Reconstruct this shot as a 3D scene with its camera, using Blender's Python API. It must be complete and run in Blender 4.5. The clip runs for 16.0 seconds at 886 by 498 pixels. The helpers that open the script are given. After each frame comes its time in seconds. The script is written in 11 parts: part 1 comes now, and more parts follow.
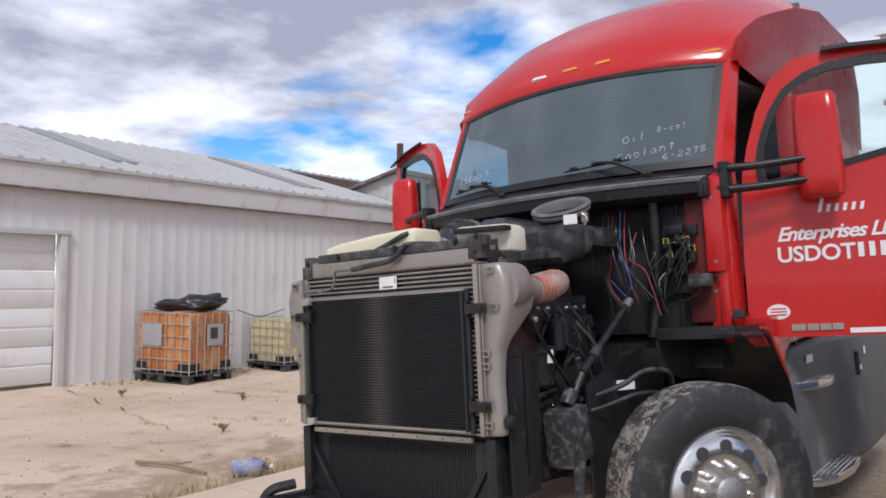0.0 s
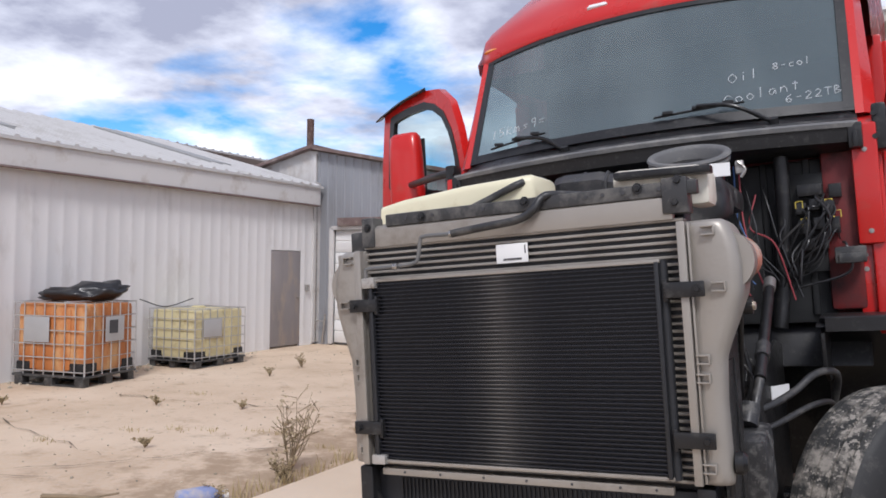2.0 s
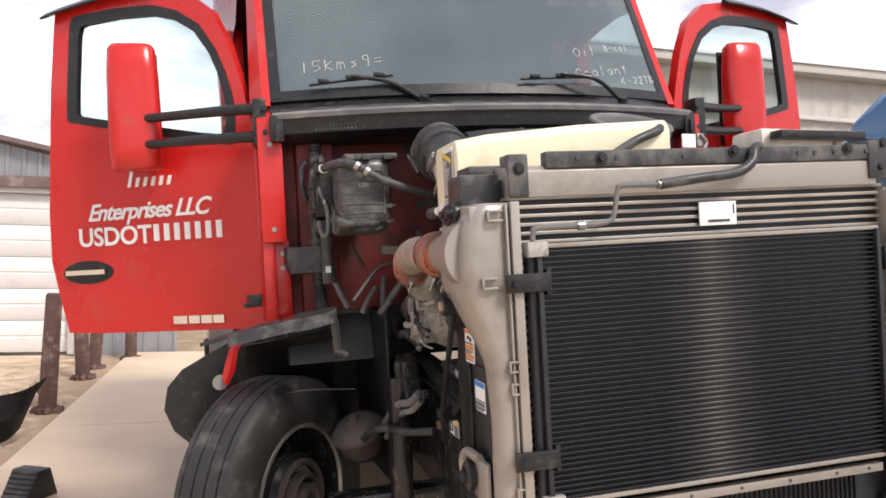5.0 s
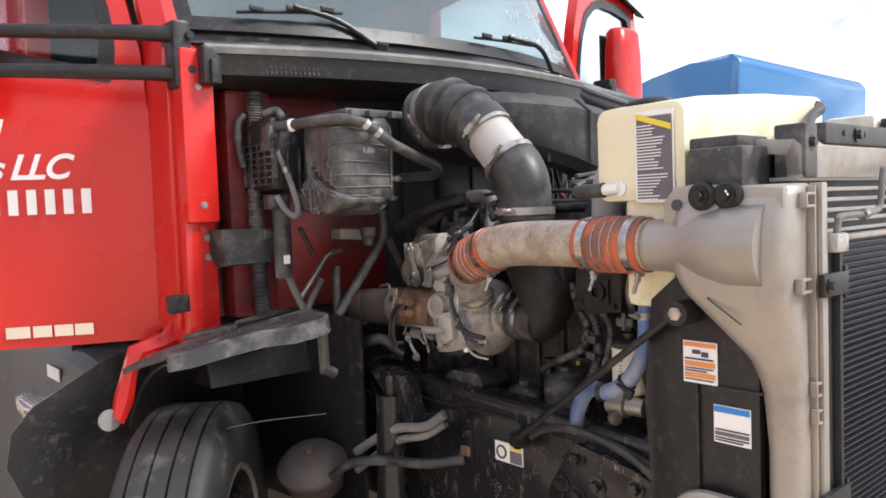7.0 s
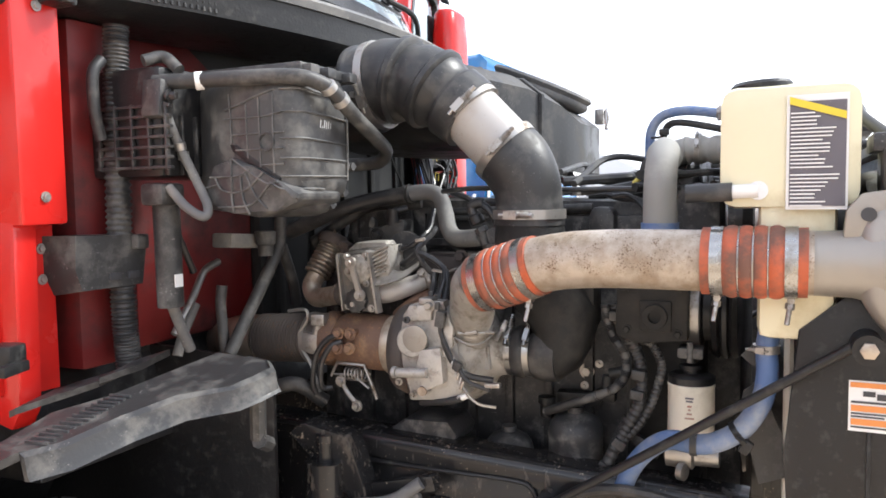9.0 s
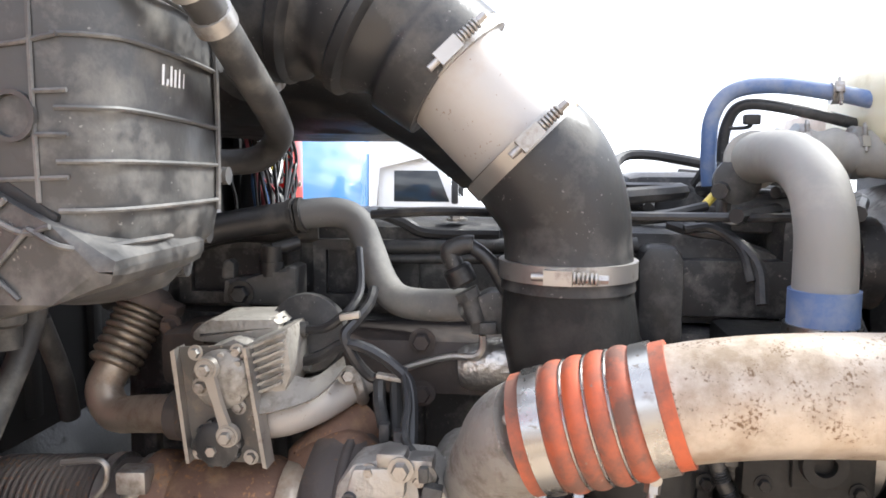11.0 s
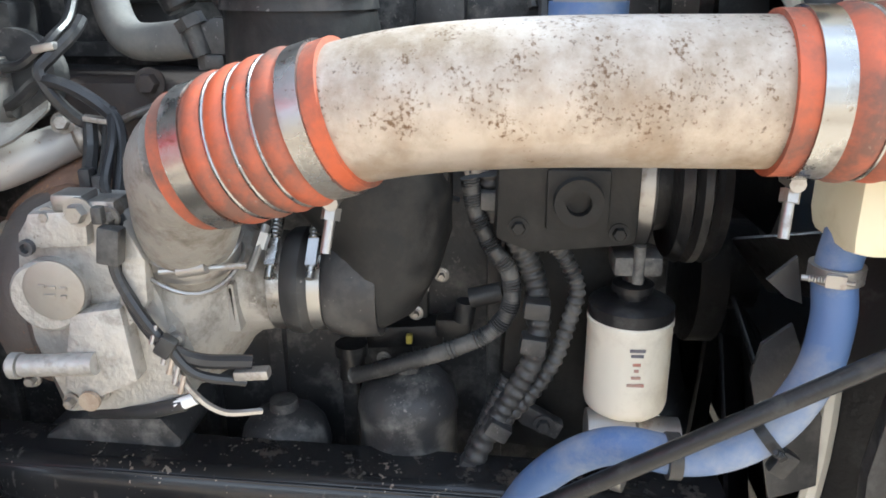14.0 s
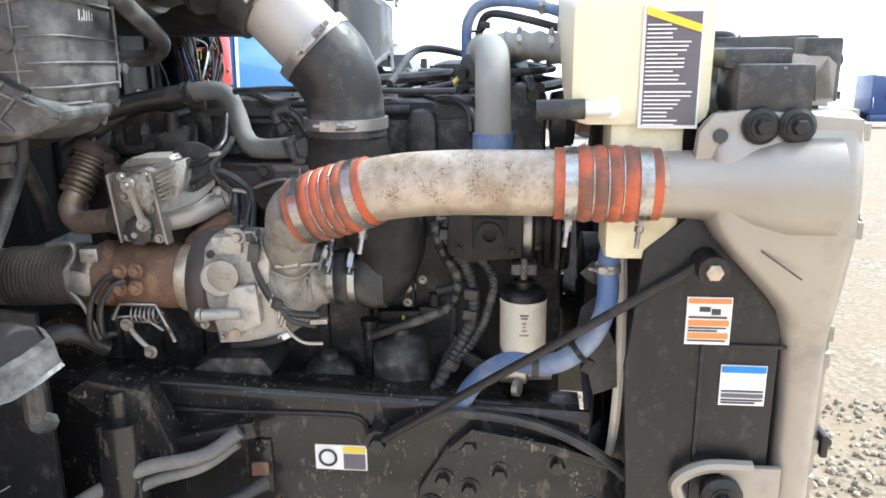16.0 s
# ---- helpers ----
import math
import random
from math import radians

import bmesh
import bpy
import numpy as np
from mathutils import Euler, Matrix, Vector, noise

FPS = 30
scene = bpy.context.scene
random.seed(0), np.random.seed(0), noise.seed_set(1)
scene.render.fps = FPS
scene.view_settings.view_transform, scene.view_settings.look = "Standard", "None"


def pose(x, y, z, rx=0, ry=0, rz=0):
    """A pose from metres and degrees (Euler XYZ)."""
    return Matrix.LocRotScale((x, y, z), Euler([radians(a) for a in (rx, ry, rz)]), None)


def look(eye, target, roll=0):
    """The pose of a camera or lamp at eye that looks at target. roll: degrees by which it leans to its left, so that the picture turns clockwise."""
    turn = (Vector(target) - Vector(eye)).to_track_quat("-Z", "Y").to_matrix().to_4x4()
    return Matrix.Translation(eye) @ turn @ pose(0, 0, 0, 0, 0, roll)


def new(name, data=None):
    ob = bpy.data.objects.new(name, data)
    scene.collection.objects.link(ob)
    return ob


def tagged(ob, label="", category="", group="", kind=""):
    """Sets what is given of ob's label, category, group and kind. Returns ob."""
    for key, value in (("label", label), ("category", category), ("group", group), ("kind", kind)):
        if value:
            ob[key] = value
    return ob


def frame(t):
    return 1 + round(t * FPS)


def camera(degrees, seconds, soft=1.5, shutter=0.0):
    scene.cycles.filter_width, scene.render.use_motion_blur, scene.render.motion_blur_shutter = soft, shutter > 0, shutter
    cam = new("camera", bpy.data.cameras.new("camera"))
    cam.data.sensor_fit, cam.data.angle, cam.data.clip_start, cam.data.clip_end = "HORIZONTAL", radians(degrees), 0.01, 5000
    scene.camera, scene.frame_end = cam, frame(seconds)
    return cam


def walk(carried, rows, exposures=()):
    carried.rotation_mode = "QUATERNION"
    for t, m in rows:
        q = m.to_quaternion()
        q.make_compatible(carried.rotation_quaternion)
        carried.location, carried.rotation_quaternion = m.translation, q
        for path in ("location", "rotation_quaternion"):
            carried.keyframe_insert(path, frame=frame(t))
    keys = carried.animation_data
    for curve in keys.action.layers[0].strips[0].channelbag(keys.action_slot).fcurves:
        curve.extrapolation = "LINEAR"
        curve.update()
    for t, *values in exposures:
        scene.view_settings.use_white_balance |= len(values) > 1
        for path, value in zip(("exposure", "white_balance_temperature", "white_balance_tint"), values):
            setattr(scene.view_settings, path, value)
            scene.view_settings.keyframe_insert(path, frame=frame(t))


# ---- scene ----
cam = camera(60.3, 16.0, soft=1.7)
METRES = 8.2
# start of the walk: beside the front corner of the lorry, driver's side
START = pose(2.33, -2.57, 1.62, 2.344, -0.732, 37.468)
ROWS = [
    (0.0, 0.0, 0.0, 0.0, 0.0, 0.0, -0.0),
    (0.5, -0.0253, 0.0425, -0.0058, -0.45, -0.06, 0.0),
    (1.0, -0.0471, 0.0803, -0.0099, -2.06, -0.47, -0.02),
    (1.5, -0.0676, 0.1196, -0.0108, -4.91, -0.74, -0.09),
    (2.0, -0.0989, 0.1477, -0.0134, -8.8, -0.82, -0.31),
    (2.5, -0.1284, 0.1785, -0.0165, -16.03, -0.86, -0.7),
    (3.0, -0.1558, 0.2128, -0.0167, -23.01, -0.79, -1.09),
    (3.5, -0.1956, 0.2382, -0.0184, -31.12, -0.58, -1.55),
    (4.0, -0.2268, 0.2678, -0.0234, -39.28, -0.41, -1.9),
    (4.5, -0.2465, 0.3058, -0.0272, -46.2, -0.7, -2.17),
    (7.0, -0.2647, 0.5056, -0.0341, -78.21, -1.4, -3.3),
    (7.5, -0.245, 0.5329, -0.0319, -85.5, -0.96, -3.38),
    (8.0, -0.2369, 0.5555, -0.0357, -91.05, -0.65, -3.36),
    (10.5, -0.1189, 0.6186, -0.0262, -118.22, -1.22, -3.16),
    (11.0, -0.0907, 0.6012, -0.0212, -120.78, -1.7, -3.0),
    (11.5, -0.0739, 0.5932, -0.0168, -121.35, -1.71, -3.01),
    (12.0, -0.0692, 0.588, -0.0191, -120.61, -1.64, -2.96),
    (12.5, -0.0675, 0.5828, -0.0271, -120.09, -2.7, -2.9),
    (13.0, -0.0718, 0.5755, -0.0325, -120.28, -9.11, -2.44),
    (13.5, -0.0806, 0.5707, -0.0317, -122.13, -13.62, -2.22),
    (14.0, -0.097, 0.5687, -0.0331, -123.17, -14.55, -2.16),
    (14.5, -0.1122, 0.5721, -0.0282, -122.9, -14.86, -2.12),
    (15.0, -0.1325, 0.5853, -0.0299, -122.47, -14.84, -2.13),
    (15.5, -0.1601, 0.5924, -0.0236, -122.32, -13.78, -2.16),
    (16.0, -0.171, 0.6067, -0.0229, -121.95, -10.14, -2.33),
]
EXPOSURES = [(0, 0.15, 6050, 13), (2.0, 0.30, 6050, 13), (3.5, 0.53, 6350, 12), (4.5, 0.74, 6700, 13), (7, 1.23, 6400, 10), (8.2, 1.48, 6250, 7), (10.5, 1.98, 6250, 7), (12.5, 2.14, 6050, 4), (13.0, 2.05, 5800, 2), (13.5, 2.02, 5700, 0), (14.0, 2.12, 5650, -1), (15.0, 2.08, 5700, -1), (16, 1.9, 5800, 1)]
walk(cam, [(t, START @ pose(METRES * x, METRES * y, METRES * z, 90 + pitch, roll, yaw)) for t, x, y, z, yaw, pitch, roll in ROWS], EXPOSURES)

# ---- world and light ----
SUN_ELEV, SUN_AZ = 48.0, 150.0
world = bpy.data.worlds.new("sky")
scene.world = world
world.use_nodes = True
wn, wl = world.node_tree.nodes, world.node_tree.links
wn.clear()


def wnode(kind, **values):
    n = wn.new(kind)
    for k, v in values.items():
        n.inputs[k].default_value = v
    return n


w_out = wn.new("ShaderNodeOutputWorld")
w_bg = wnode("ShaderNodeBackground", Strength=1.22)
w_sky = wn.new("ShaderNodeTexSky")
w_sky.sky_type, w_sky.sun_disc = "NISHITA", False
w_sky.sun_elevation, w_sky.sun_rotation = radians(SUN_ELEV), radians(SUN_AZ)
w_sky.ozone_density = 3.0
w_gain = wn.new("ShaderNodeVectorMath")
w_gain.operation = "SCALE"
w_gain.inputs["Scale"].default_value = 0.13
w_co = wn.new("ShaderNodeTexCoord")
w_sep = wn.new("ShaderNodeSeparateXYZ")
w_up = wn.new("ShaderNodeMath")
w_up.operation, w_up.inputs[1].default_value = "ADD", 0.16
w_div = wn.new("ShaderNodeVectorMath")
w_div.operation = "DIVIDE"
w_map = wn.new("ShaderNodeMapping")
w_map.inputs["Location"].default_value = (3.1, 1.7, 0.0)
w_map.inputs["Scale"].default_value = (0.95, 0.95, 0.0)
w_n1 = wnode("ShaderNodeTexNoise", Scale=1.1, Detail=9.0, Roughness=0.54, Distortion=0.1)
w_n2 = wnode("ShaderNodeTexNoise", Scale=1.6, Detail=8.0, Roughness=0.56)
w_mask = wn.new("ShaderNodeValToRGB")
w_mask.color_ramp.elements[0].position, w_mask.color_ramp.elements[1].position = 0.44, 0.56
w_shade = wn.new("ShaderNodeValToRGB")
w_shade.color_ramp.elements[0].position, w_shade.color_ramp.elements[1].position = 0.36, 0.60
w_shade.color_ramp.elements[0].color = (0.88, 0.89, 0.93, 1)
w_shade.color_ramp.elements[1].color = (0.31, 0.32, 0.39, 1)
w_mix = wn.new("ShaderNodeMix")
w_mix.data_type = "RGBA"
wl.new(w_co.outputs["Generated"], w_sep.inputs[0])
wl.new(w_sep.outputs["Z"], w_up.inputs[0])
wl.new(w_co.outputs["Generated"], w_div.inputs[0])
wl.new(w_up.outputs[0], w_div.inputs[1])
wl.new(w_div.outputs[0], w_map.inputs[0])
for n in (w_n1, w_n2):
    wl.new(w_map.outputs[0], n.inputs["Vector"])
# the cover is broken over the shed's end of the yard and closed elsewhere
w_dot = wn.new("ShaderNodeVectorMath")
w_dot.operation = "DOT_PRODUCT"
w_dot.inputs[1].default_value = (-0.635, 0.744, 0.212)
wl.new(w_co.outputs["Generated"], w_dot.inputs[0])
w_clear = wnode("ShaderNodeMapRange")
for key, val in (("From Min", 0.945), ("From Max", 0.992), ("To Min", 0.22), ("To Max", -0.02)):
    w_clear.inputs[key].default_value = val
wl.new(w_dot.outputs["Value"], w_clear.inputs[0])
w_cover = wn.new("ShaderNodeMath")
w_cover.operation = "ADD"
wl.new(w_n1.outputs["Fac"], w_cover.inputs[0])
wl.new(w_clear.outputs[0], w_cover.inputs[1])
w_high = wnode("ShaderNodeMapRange")
w_base = wnode("ShaderNodeMapRange")
for node, span in ((w_high, (0.24, 0.34, 0.0, 0.22)), (w_base, (0.16, 0.42, -0.06, 0.10))):
    for key, val in zip(("From Min", "From Max", "To Min", "To Max"), span):
        node.inputs[key].default_value = val
    wl.new(w_sep.outputs["Z"], node.inputs[0])
w_close, w_dark = wn.new("ShaderNodeMath"), wn.new("ShaderNodeMath")
wl.new(w_cover.outputs[0], w_close.inputs[0])
wl.new(w_high.outputs[0], w_close.inputs[1])
wl.new(w_close.outputs[0], w_mask.inputs[0])
wl.new(w_n2.outputs["Fac"], w_dark.inputs[0])
wl.new(w_base.outputs[0], w_dark.inputs[1])
wl.new(w_dark.outputs[0], w_shade.inputs[0])
w_hue = wnode("ShaderNodeHueSaturation", Saturation=1.45, Value=0.85)
wl.new(w_sky.outputs[0], w_hue.inputs["Color"])
wl.new(w_hue.outputs[0], w_gain.inputs[0])
wl.new(w_mask.outputs[0], w_mix.inputs["Factor"])
wl.new(w_gain.outputs[0], w_mix.inputs["A"])
wl.new(w_shade.outputs[0], w_mix.inputs["B"])
wl.new(w_mix.outputs["Result"], w_bg.inputs["Color"])
wl.new(w_bg.outputs[0], w_out.inputs[0])

sun = new("sun", bpy.data.lights.new("sun", "SUN"))
sun.data.energy, sun.data.angle, sun.data.color = 2.0, radians(14), (1.0, 0.96, 0.9)
az = radians(SUN_AZ)
sun.matrix_world = look((0, 0, 30), (-30 * math.sin(az) / math.tan(radians(SUN_ELEV)), -30 * math.cos(az) / math.tan(radians(SUN_ELEV)), 0))


# ---- materials ----
def mat(name, col, rough=0.6, metal=0.0, var=0.15, scale=6.0, bump=0.1, fine=70.0, dirt=None, dirt_amt=0.4, dirt_scale=5.0, rand=0.0, coat=0.0, spec=0.5, stretch=(1, 1, 1)):
    """A surface with mottling, fine relief and, where asked, patches of dirt or rust."""
    m = bpy.data.materials.new(name)
    m.use_nodes = True
    nt = m.node_tree
    nd, ln = nt.nodes, nt.links
    b = nd["Principled BSDF"]
    co, mp = nd.new("ShaderNodeTexCoord"), nd.new("ShaderNodeMapping")
    mp.inputs["Scale"].default_value = stretch
    ln.new(co.outputs["Object"], mp.inputs[0])
    n1 = nd.new("ShaderNodeTexNoise")
    n1.inputs["Scale"].default_value, n1.inputs["Detail"].default_value = scale, 6
    ln.new(mp.outputs[0], n1.inputs["Vector"])
    mx = nd.new("ShaderNodeMix")
    mx.data_type = "RGBA"
    mx.inputs["A"].default_value = (*[c * (1 - var) for c in col], 1)
    mx.inputs["B"].default_value = (*[min(1, c * (1 + var)) for c in col], 1)
    ln.new(n1.outputs["Fac"], mx.inputs["Factor"])
    last = mx.outputs["Result"]
    if rand:
        oi, hsv, mr = nd.new("ShaderNodeObjectInfo"), nd.new("ShaderNodeHueSaturation"), nd.new("ShaderNodeMapRange")
        mr.inputs["To Min"].default_value, mr.inputs["To Max"].default_value = 1 - rand, 1 + rand
        ln.new(oi.outputs["Random"], mr.inputs[0])
        ln.new(mr.outputs[0], hsv.inputs["Value"])
        ln.new(last, hsv.inputs["Color"])
        last = hsv.outputs[0]
    n2 = nd.new("ShaderNodeTexNoise")
    n2.inputs["Scale"].default_value, n2.inputs["Detail"].default_value = fine, 4
    ln.new(mp.outputs[0], n2.inputs["Vector"])
    rv = nd.new("ShaderNodeMapRange")
    rv.inputs["To Min"].default_value, rv.inputs["To Max"].default_value = max(0.03, rough - 0.1), min(1, rough + 0.1)
    ln.new(n1.outputs["Fac"], rv.inputs[0])
    rough_out = rv.outputs[0]
    if dirt:
        n3, cr, m3 = nd.new("ShaderNodeTexNoise"), nd.new("ShaderNodeValToRGB"), nd.new("ShaderNodeMix")
        n3.inputs["Scale"].default_value, n3.inputs["Detail"].default_value, n3.inputs["Roughness"].default_value = dirt_scale, 9, 0.68
        ln.new(mp.outputs[0], n3.inputs["Vector"])
        cr.color_ramp.elements[0].position, cr.color_ramp.elements[1].position = 0.62 - 0.3 * dirt_amt, 0.78 - 0.25 * dirt_amt
        ln.new(n3.outputs["Fac"], cr.inputs[0])
        m3.data_type = "RGBA"
        m3.inputs["B"].default_value = (*dirt, 1)
        ln.new(cr.outputs[0], m3.inputs["Factor"])
        ln.new(last, m3.inputs["A"])
        last = m3.outputs["Result"]
        mr2 = nd.new("ShaderNodeMix")
        mr2.inputs["B"].default_value = 0.85
        ln.new(cr.outputs[0], mr2.inputs["Factor"])
        ln.new(rough_out, mr2.inputs["A"])
        rough_out = mr2.outputs["Result"]
    ln.new(last, b.inputs["Base Color"])
    ln.new(rough_out, b.inputs["Roughness"])
    b.inputs["Metallic"].default_value = metal
    b.inputs["Coat Weight"].default_value = coat
    b.inputs["Specular IOR Level"].default_value = spec
    if bump:
        bp = nd.new("ShaderNodeBump")
        bp.inputs["Strength"].default_value, bp.inputs["Distance"].default_value = bump, 0.004
        ln.new(n2.outputs["Fac"], bp.inputs["Height"])
        ln.new(bp.outputs[0], b.inputs["Normal"])
    return m


def glass(name, col, rough=0.03, alpha=0.25, dust=0.0):
    """Thin pane: mostly clear, with a gloss that grows at grazing angles."""
    m = bpy.data.materials.new(name)
    m.use_nodes = True
    nd, ln = m.node_tree.nodes, m.node_tree.links
    nd.clear()
    out, tr, gl, mx, fr = nd.new("ShaderNodeOutputMaterial"), nd.new("ShaderNodeBsdfTransparent"), nd.new("ShaderNodeBsdfGlossy"), nd.new("ShaderNodeMixShader"), nd.new("ShaderNodeLayerWeight")
    tr.inputs[0].default_value = (*col, 1)
    gl.inputs["Roughness"].default_value = rough
    pw = nd.new("ShaderNodeMath")
    pw.operation, pw.inputs[1].default_value = "POWER", 4.0
    ln.new(fr.outputs["Facing"], pw.inputs[0])
    ad = nd.new("ShaderNodeMath")
    ad.operation, ad.inputs[1].default_value, ad.inputs[2].default_value = "MULTIPLY_ADD", 0.7, alpha
    ln.new(pw.outputs[0], ad.inputs[0])
    ln.new(ad.outputs[0], mx.inputs[0])
    ln.new(tr.outputs[0], mx.inputs[1])
    ln.new(gl.outputs[0], mx.inputs[2])
    # teal diffuse film: dust, plus broad sky reflection put into its colour
    if dust:
        df, m2, dn, dr = nd.new("ShaderNodeBsdfDiffuse"), nd.new("ShaderNodeMixShader"), nd.new("ShaderNodeTexNoise"), nd.new("ShaderNodeMapRange")
        df.inputs[0].default_value = (0.52, 0.64, 0.68, 1)
        dn.inputs["Scale"].default_value, dn.inputs["Detail"].default_value = 3.0, 6
        dr.inputs["To Min"].default_value, dr.inputs["To Max"].default_value = dust * 0.75, dust * 1.3
        ln.new(dn.outputs["Fac"], dr.inputs[0])
        ln.new(dr.outputs[0], m2.inputs[0])
        ln.new(mx.outputs[0], m2.inputs[1])
        ln.new(df.outputs[0], m2.inputs[2])
        mx = m2
    ln.new(mx.outputs[0], out.inputs[0])
    return m


RED = mat("red_paint", (0.53, 0.016, 0.013), 0.28, var=0.08, scale=2.5, bump=0.02, fine=25, dirt=(0.40, 0.07, 0.055), dirt_amt=0.08, dirt_scale=3, coat=0.3, spec=0.4)
# the cab's red again, darkened: shade behind the engine put into the colour
RED_SHADED = mat("shaded_red_paint", (0.14, 0.010, 0.010), 0.5, var=0.3, bump=0.05, dirt=(0.05, 0.02, 0.02), dirt_amt=0.5)
BLACK = mat("black_plastic", (0.014, 0.014, 0.015), 0.38, var=0.35, bump=0.2, fine=140, dirt=(0.058, 0.056, 0.053), dirt_amt=0.26, dirt_scale=34, coat=0.08, spec=0.38)
BLACK_DUSTY = mat("dusty_black_plastic", (0.034, 0.034, 0.035), 0.40, var=0.3, bump=0.14, fine=120, dirt=(0.125, 0.12, 0.112), dirt_amt=0.46, dirt_scale=15)
RUBBER = mat("black_rubber", (0.027, 0.027, 0.028), 0.42, var=0.25, bump=0.10, fine=90, dirt=(0.095, 0.09, 0.083), dirt_amt=0.42, dirt_scale=12)
PALE_HOSE = mat("pale_dusty_hose", (0.26, 0.255, 0.24), 0.75, var=0.15, bump=0.1, dirt=(0.36, 0.35, 0.32), dirt_amt=0.45)
GREY_HOSE = mat("grey_rubber_hose", (0.13, 0.13, 0.13), 0.7, var=0.2, bump=0.12, fine=110, dirt=(0.25, 0.24, 0.22), dirt_amt=0.45)
DARK_HOSE = mat("dark_dusty_hose", (0.042, 0.041, 0.041), 0.5, var=0.25, bump=0.12, fine=110, dirt=(0.135, 0.13, 0.12), dirt_amt=0.42, dirt_scale=14)
ENGINE = mat("grey_black_engine_casting", (0.040, 0.040, 0.042), 0.40, var=0.35, scale=14, bump=0.22, fine=130, dirt=(0.165, 0.16, 0.15), dirt_amt=0.42, dirt_scale=22, spec=0.35)
FRAME = mat("black_frame_steel", (0.017, 0.017, 0.018), 0.22, var=0.35, bump=0.06, fine=90, dirt=(0.18, 0.15, 0.12), dirt_amt=0.14, dirt_scale=26, stretch=(1, 1, 0.35), coat=0.22, spec=0.35)
ALU = mat("dull_cast_aluminium", (0.345, 0.318, 0.283), 0.42, 0.45, var=0.12, scale=4, bump=0.12, fine=80, dirt=(0.25, 0.22, 0.185), dirt_amt=0.35, dirt_scale=3)
ALU_CAST = mat("rough_cast_aluminium", (0.44, 0.425, 0.40), 0.42, 0.45, var=0.22, scale=18, bump=0.4, fine=130, dirt=(0.24, 0.215, 0.185), dirt_amt=0.36, dirt_scale=24)
ALU_DIRTY = mat("grimy_cast_aluminium", (0.335, 0.315, 0.285), 0.46, 0.3, var=0.3, scale=16, bump=0.4, fine=130, dirt=(0.17, 0.15, 0.125), dirt_amt=0.45, dirt_scale=26)
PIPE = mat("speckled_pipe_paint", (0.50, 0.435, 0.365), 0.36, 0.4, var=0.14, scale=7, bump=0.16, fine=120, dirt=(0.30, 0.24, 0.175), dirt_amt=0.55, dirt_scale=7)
BAND = mat("bright_steel_band", (0.40, 0.395, 0.38), 0.26, 0.95, var=0.12, bump=0.05, fine=60, dirt=(0.25, 0.225, 0.20), dirt_amt=0.30, dirt_scale=20)
STEEL = mat("worn_steel", (0.40, 0.385, 0.365), 0.38, 0.8, var=0.25, bump=0.12, dirt=(0.20, 0.16, 0.125), dirt_amt=0.34, dirt_scale=22)
WHITE_PIPE = mat("whitish_steel_pipe", (0.44, 0.415, 0.39), 0.45, 0.2, var=0.08, bump=0.06, dirt=(0.45, 0.39, 0.35), dirt_amt=0.3, dirt_scale=9)
ORANGE_OLD = mat("dusty_faded_silicone", (0.42, 0.16, 0.11), 0.7, var=0.2, bump=0.1, dirt=(0.40, 0.33, 0.28), dirt_amt=0.5, dirt_scale=10)
ORANGE = mat("orange_silicone", (0.50, 0.105, 0.040), 0.5, var=0.25, bump=0.08, dirt=(0.17, 0.085, 0.062), dirt_amt=0.75, dirt_scale=12)
RUST = mat("rusty_iron", (0.17, 0.100, 0.070), 0.7, 0.25, var=0.4, scale=10, bump=0.5, fine=60, dirt=(0.34, 0.22, 0.13), dirt_amt=0.40, dirt_scale=14)
RUST_DARK = mat("brown_black_iron", (0.100, 0.086, 0.080), 0.6, 0.3, var=0.4, bump=0.35, fine=70, dirt=(0.155, 0.112, 0.092), dirt_amt=0.35)
TAN_PIPE = mat("heat_tinted_steel", (0.50, 0.43, 0.35), 0.36, 0.6, var=0.2, bump=0.08, dirt=(0.26, 0.18, 0.125), dirt_amt=0.36, dirt_scale=9)
CREAM = mat("cream_plastic_tank", (0.75, 0.70, 0.50), 0.42, var=0.08, bump=0.05, dirt=(0.55, 0.47, 0.28), dirt_amt=0.25, dirt_scale=4)
WHITE_TANK = mat("white_plastic_tank", (0.74, 0.70, 0.60), 0.4, var=0.08, bump=0.05, dirt=(0.50, 0.45, 0.36), dirt_amt=0.3, dirt_scale=6)
BLUE_HOSE = mat("blue_silicone_hose", (0.10, 0.165, 0.33), 0.5, var=0.25, bump=0.12, dirt=(0.27, 0.30, 0.36), dirt_amt=0.55, dirt_scale=10)
WHITE = mat("white_paint", (0.78, 0.78, 0.77), 0.5, var=0.05, bump=0.03)
LABEL = mat("label_paper", (0.80, 0.80, 0.79), 0.55, var=0.03, bump=0.0)
INK = mat("label_ink", (0.05, 0.05, 0.055), 0.6, var=0.1, bump=0.0)
INK_GREY = mat("label_dark_field", (0.13, 0.12, 0.14), 0.55, var=0.1, bump=0.0)
YELLOW = mat("yellow_print", (0.75, 0.58, 0.05), 0.5, var=0.05, bump=0.0)
ORANGE_PRINT = mat("orange_print", (0.72, 0.26, 0.07), 0.5, var=0.05, bump=0.0)
BLUE_PRINT = mat("blue_print", (0.03, 0.22, 0.60), 0.5, var=0.05, bump=0.0)
AMBER = mat("amber_lens", (0.80, 0.25, 0.02), 0.25, var=0.1, bump=0.0, coat=0.5)
CHROME = mat("chrome", (0.75, 0.75, 0.75), 0.12, 1.0, var=0.03, bump=0.0)
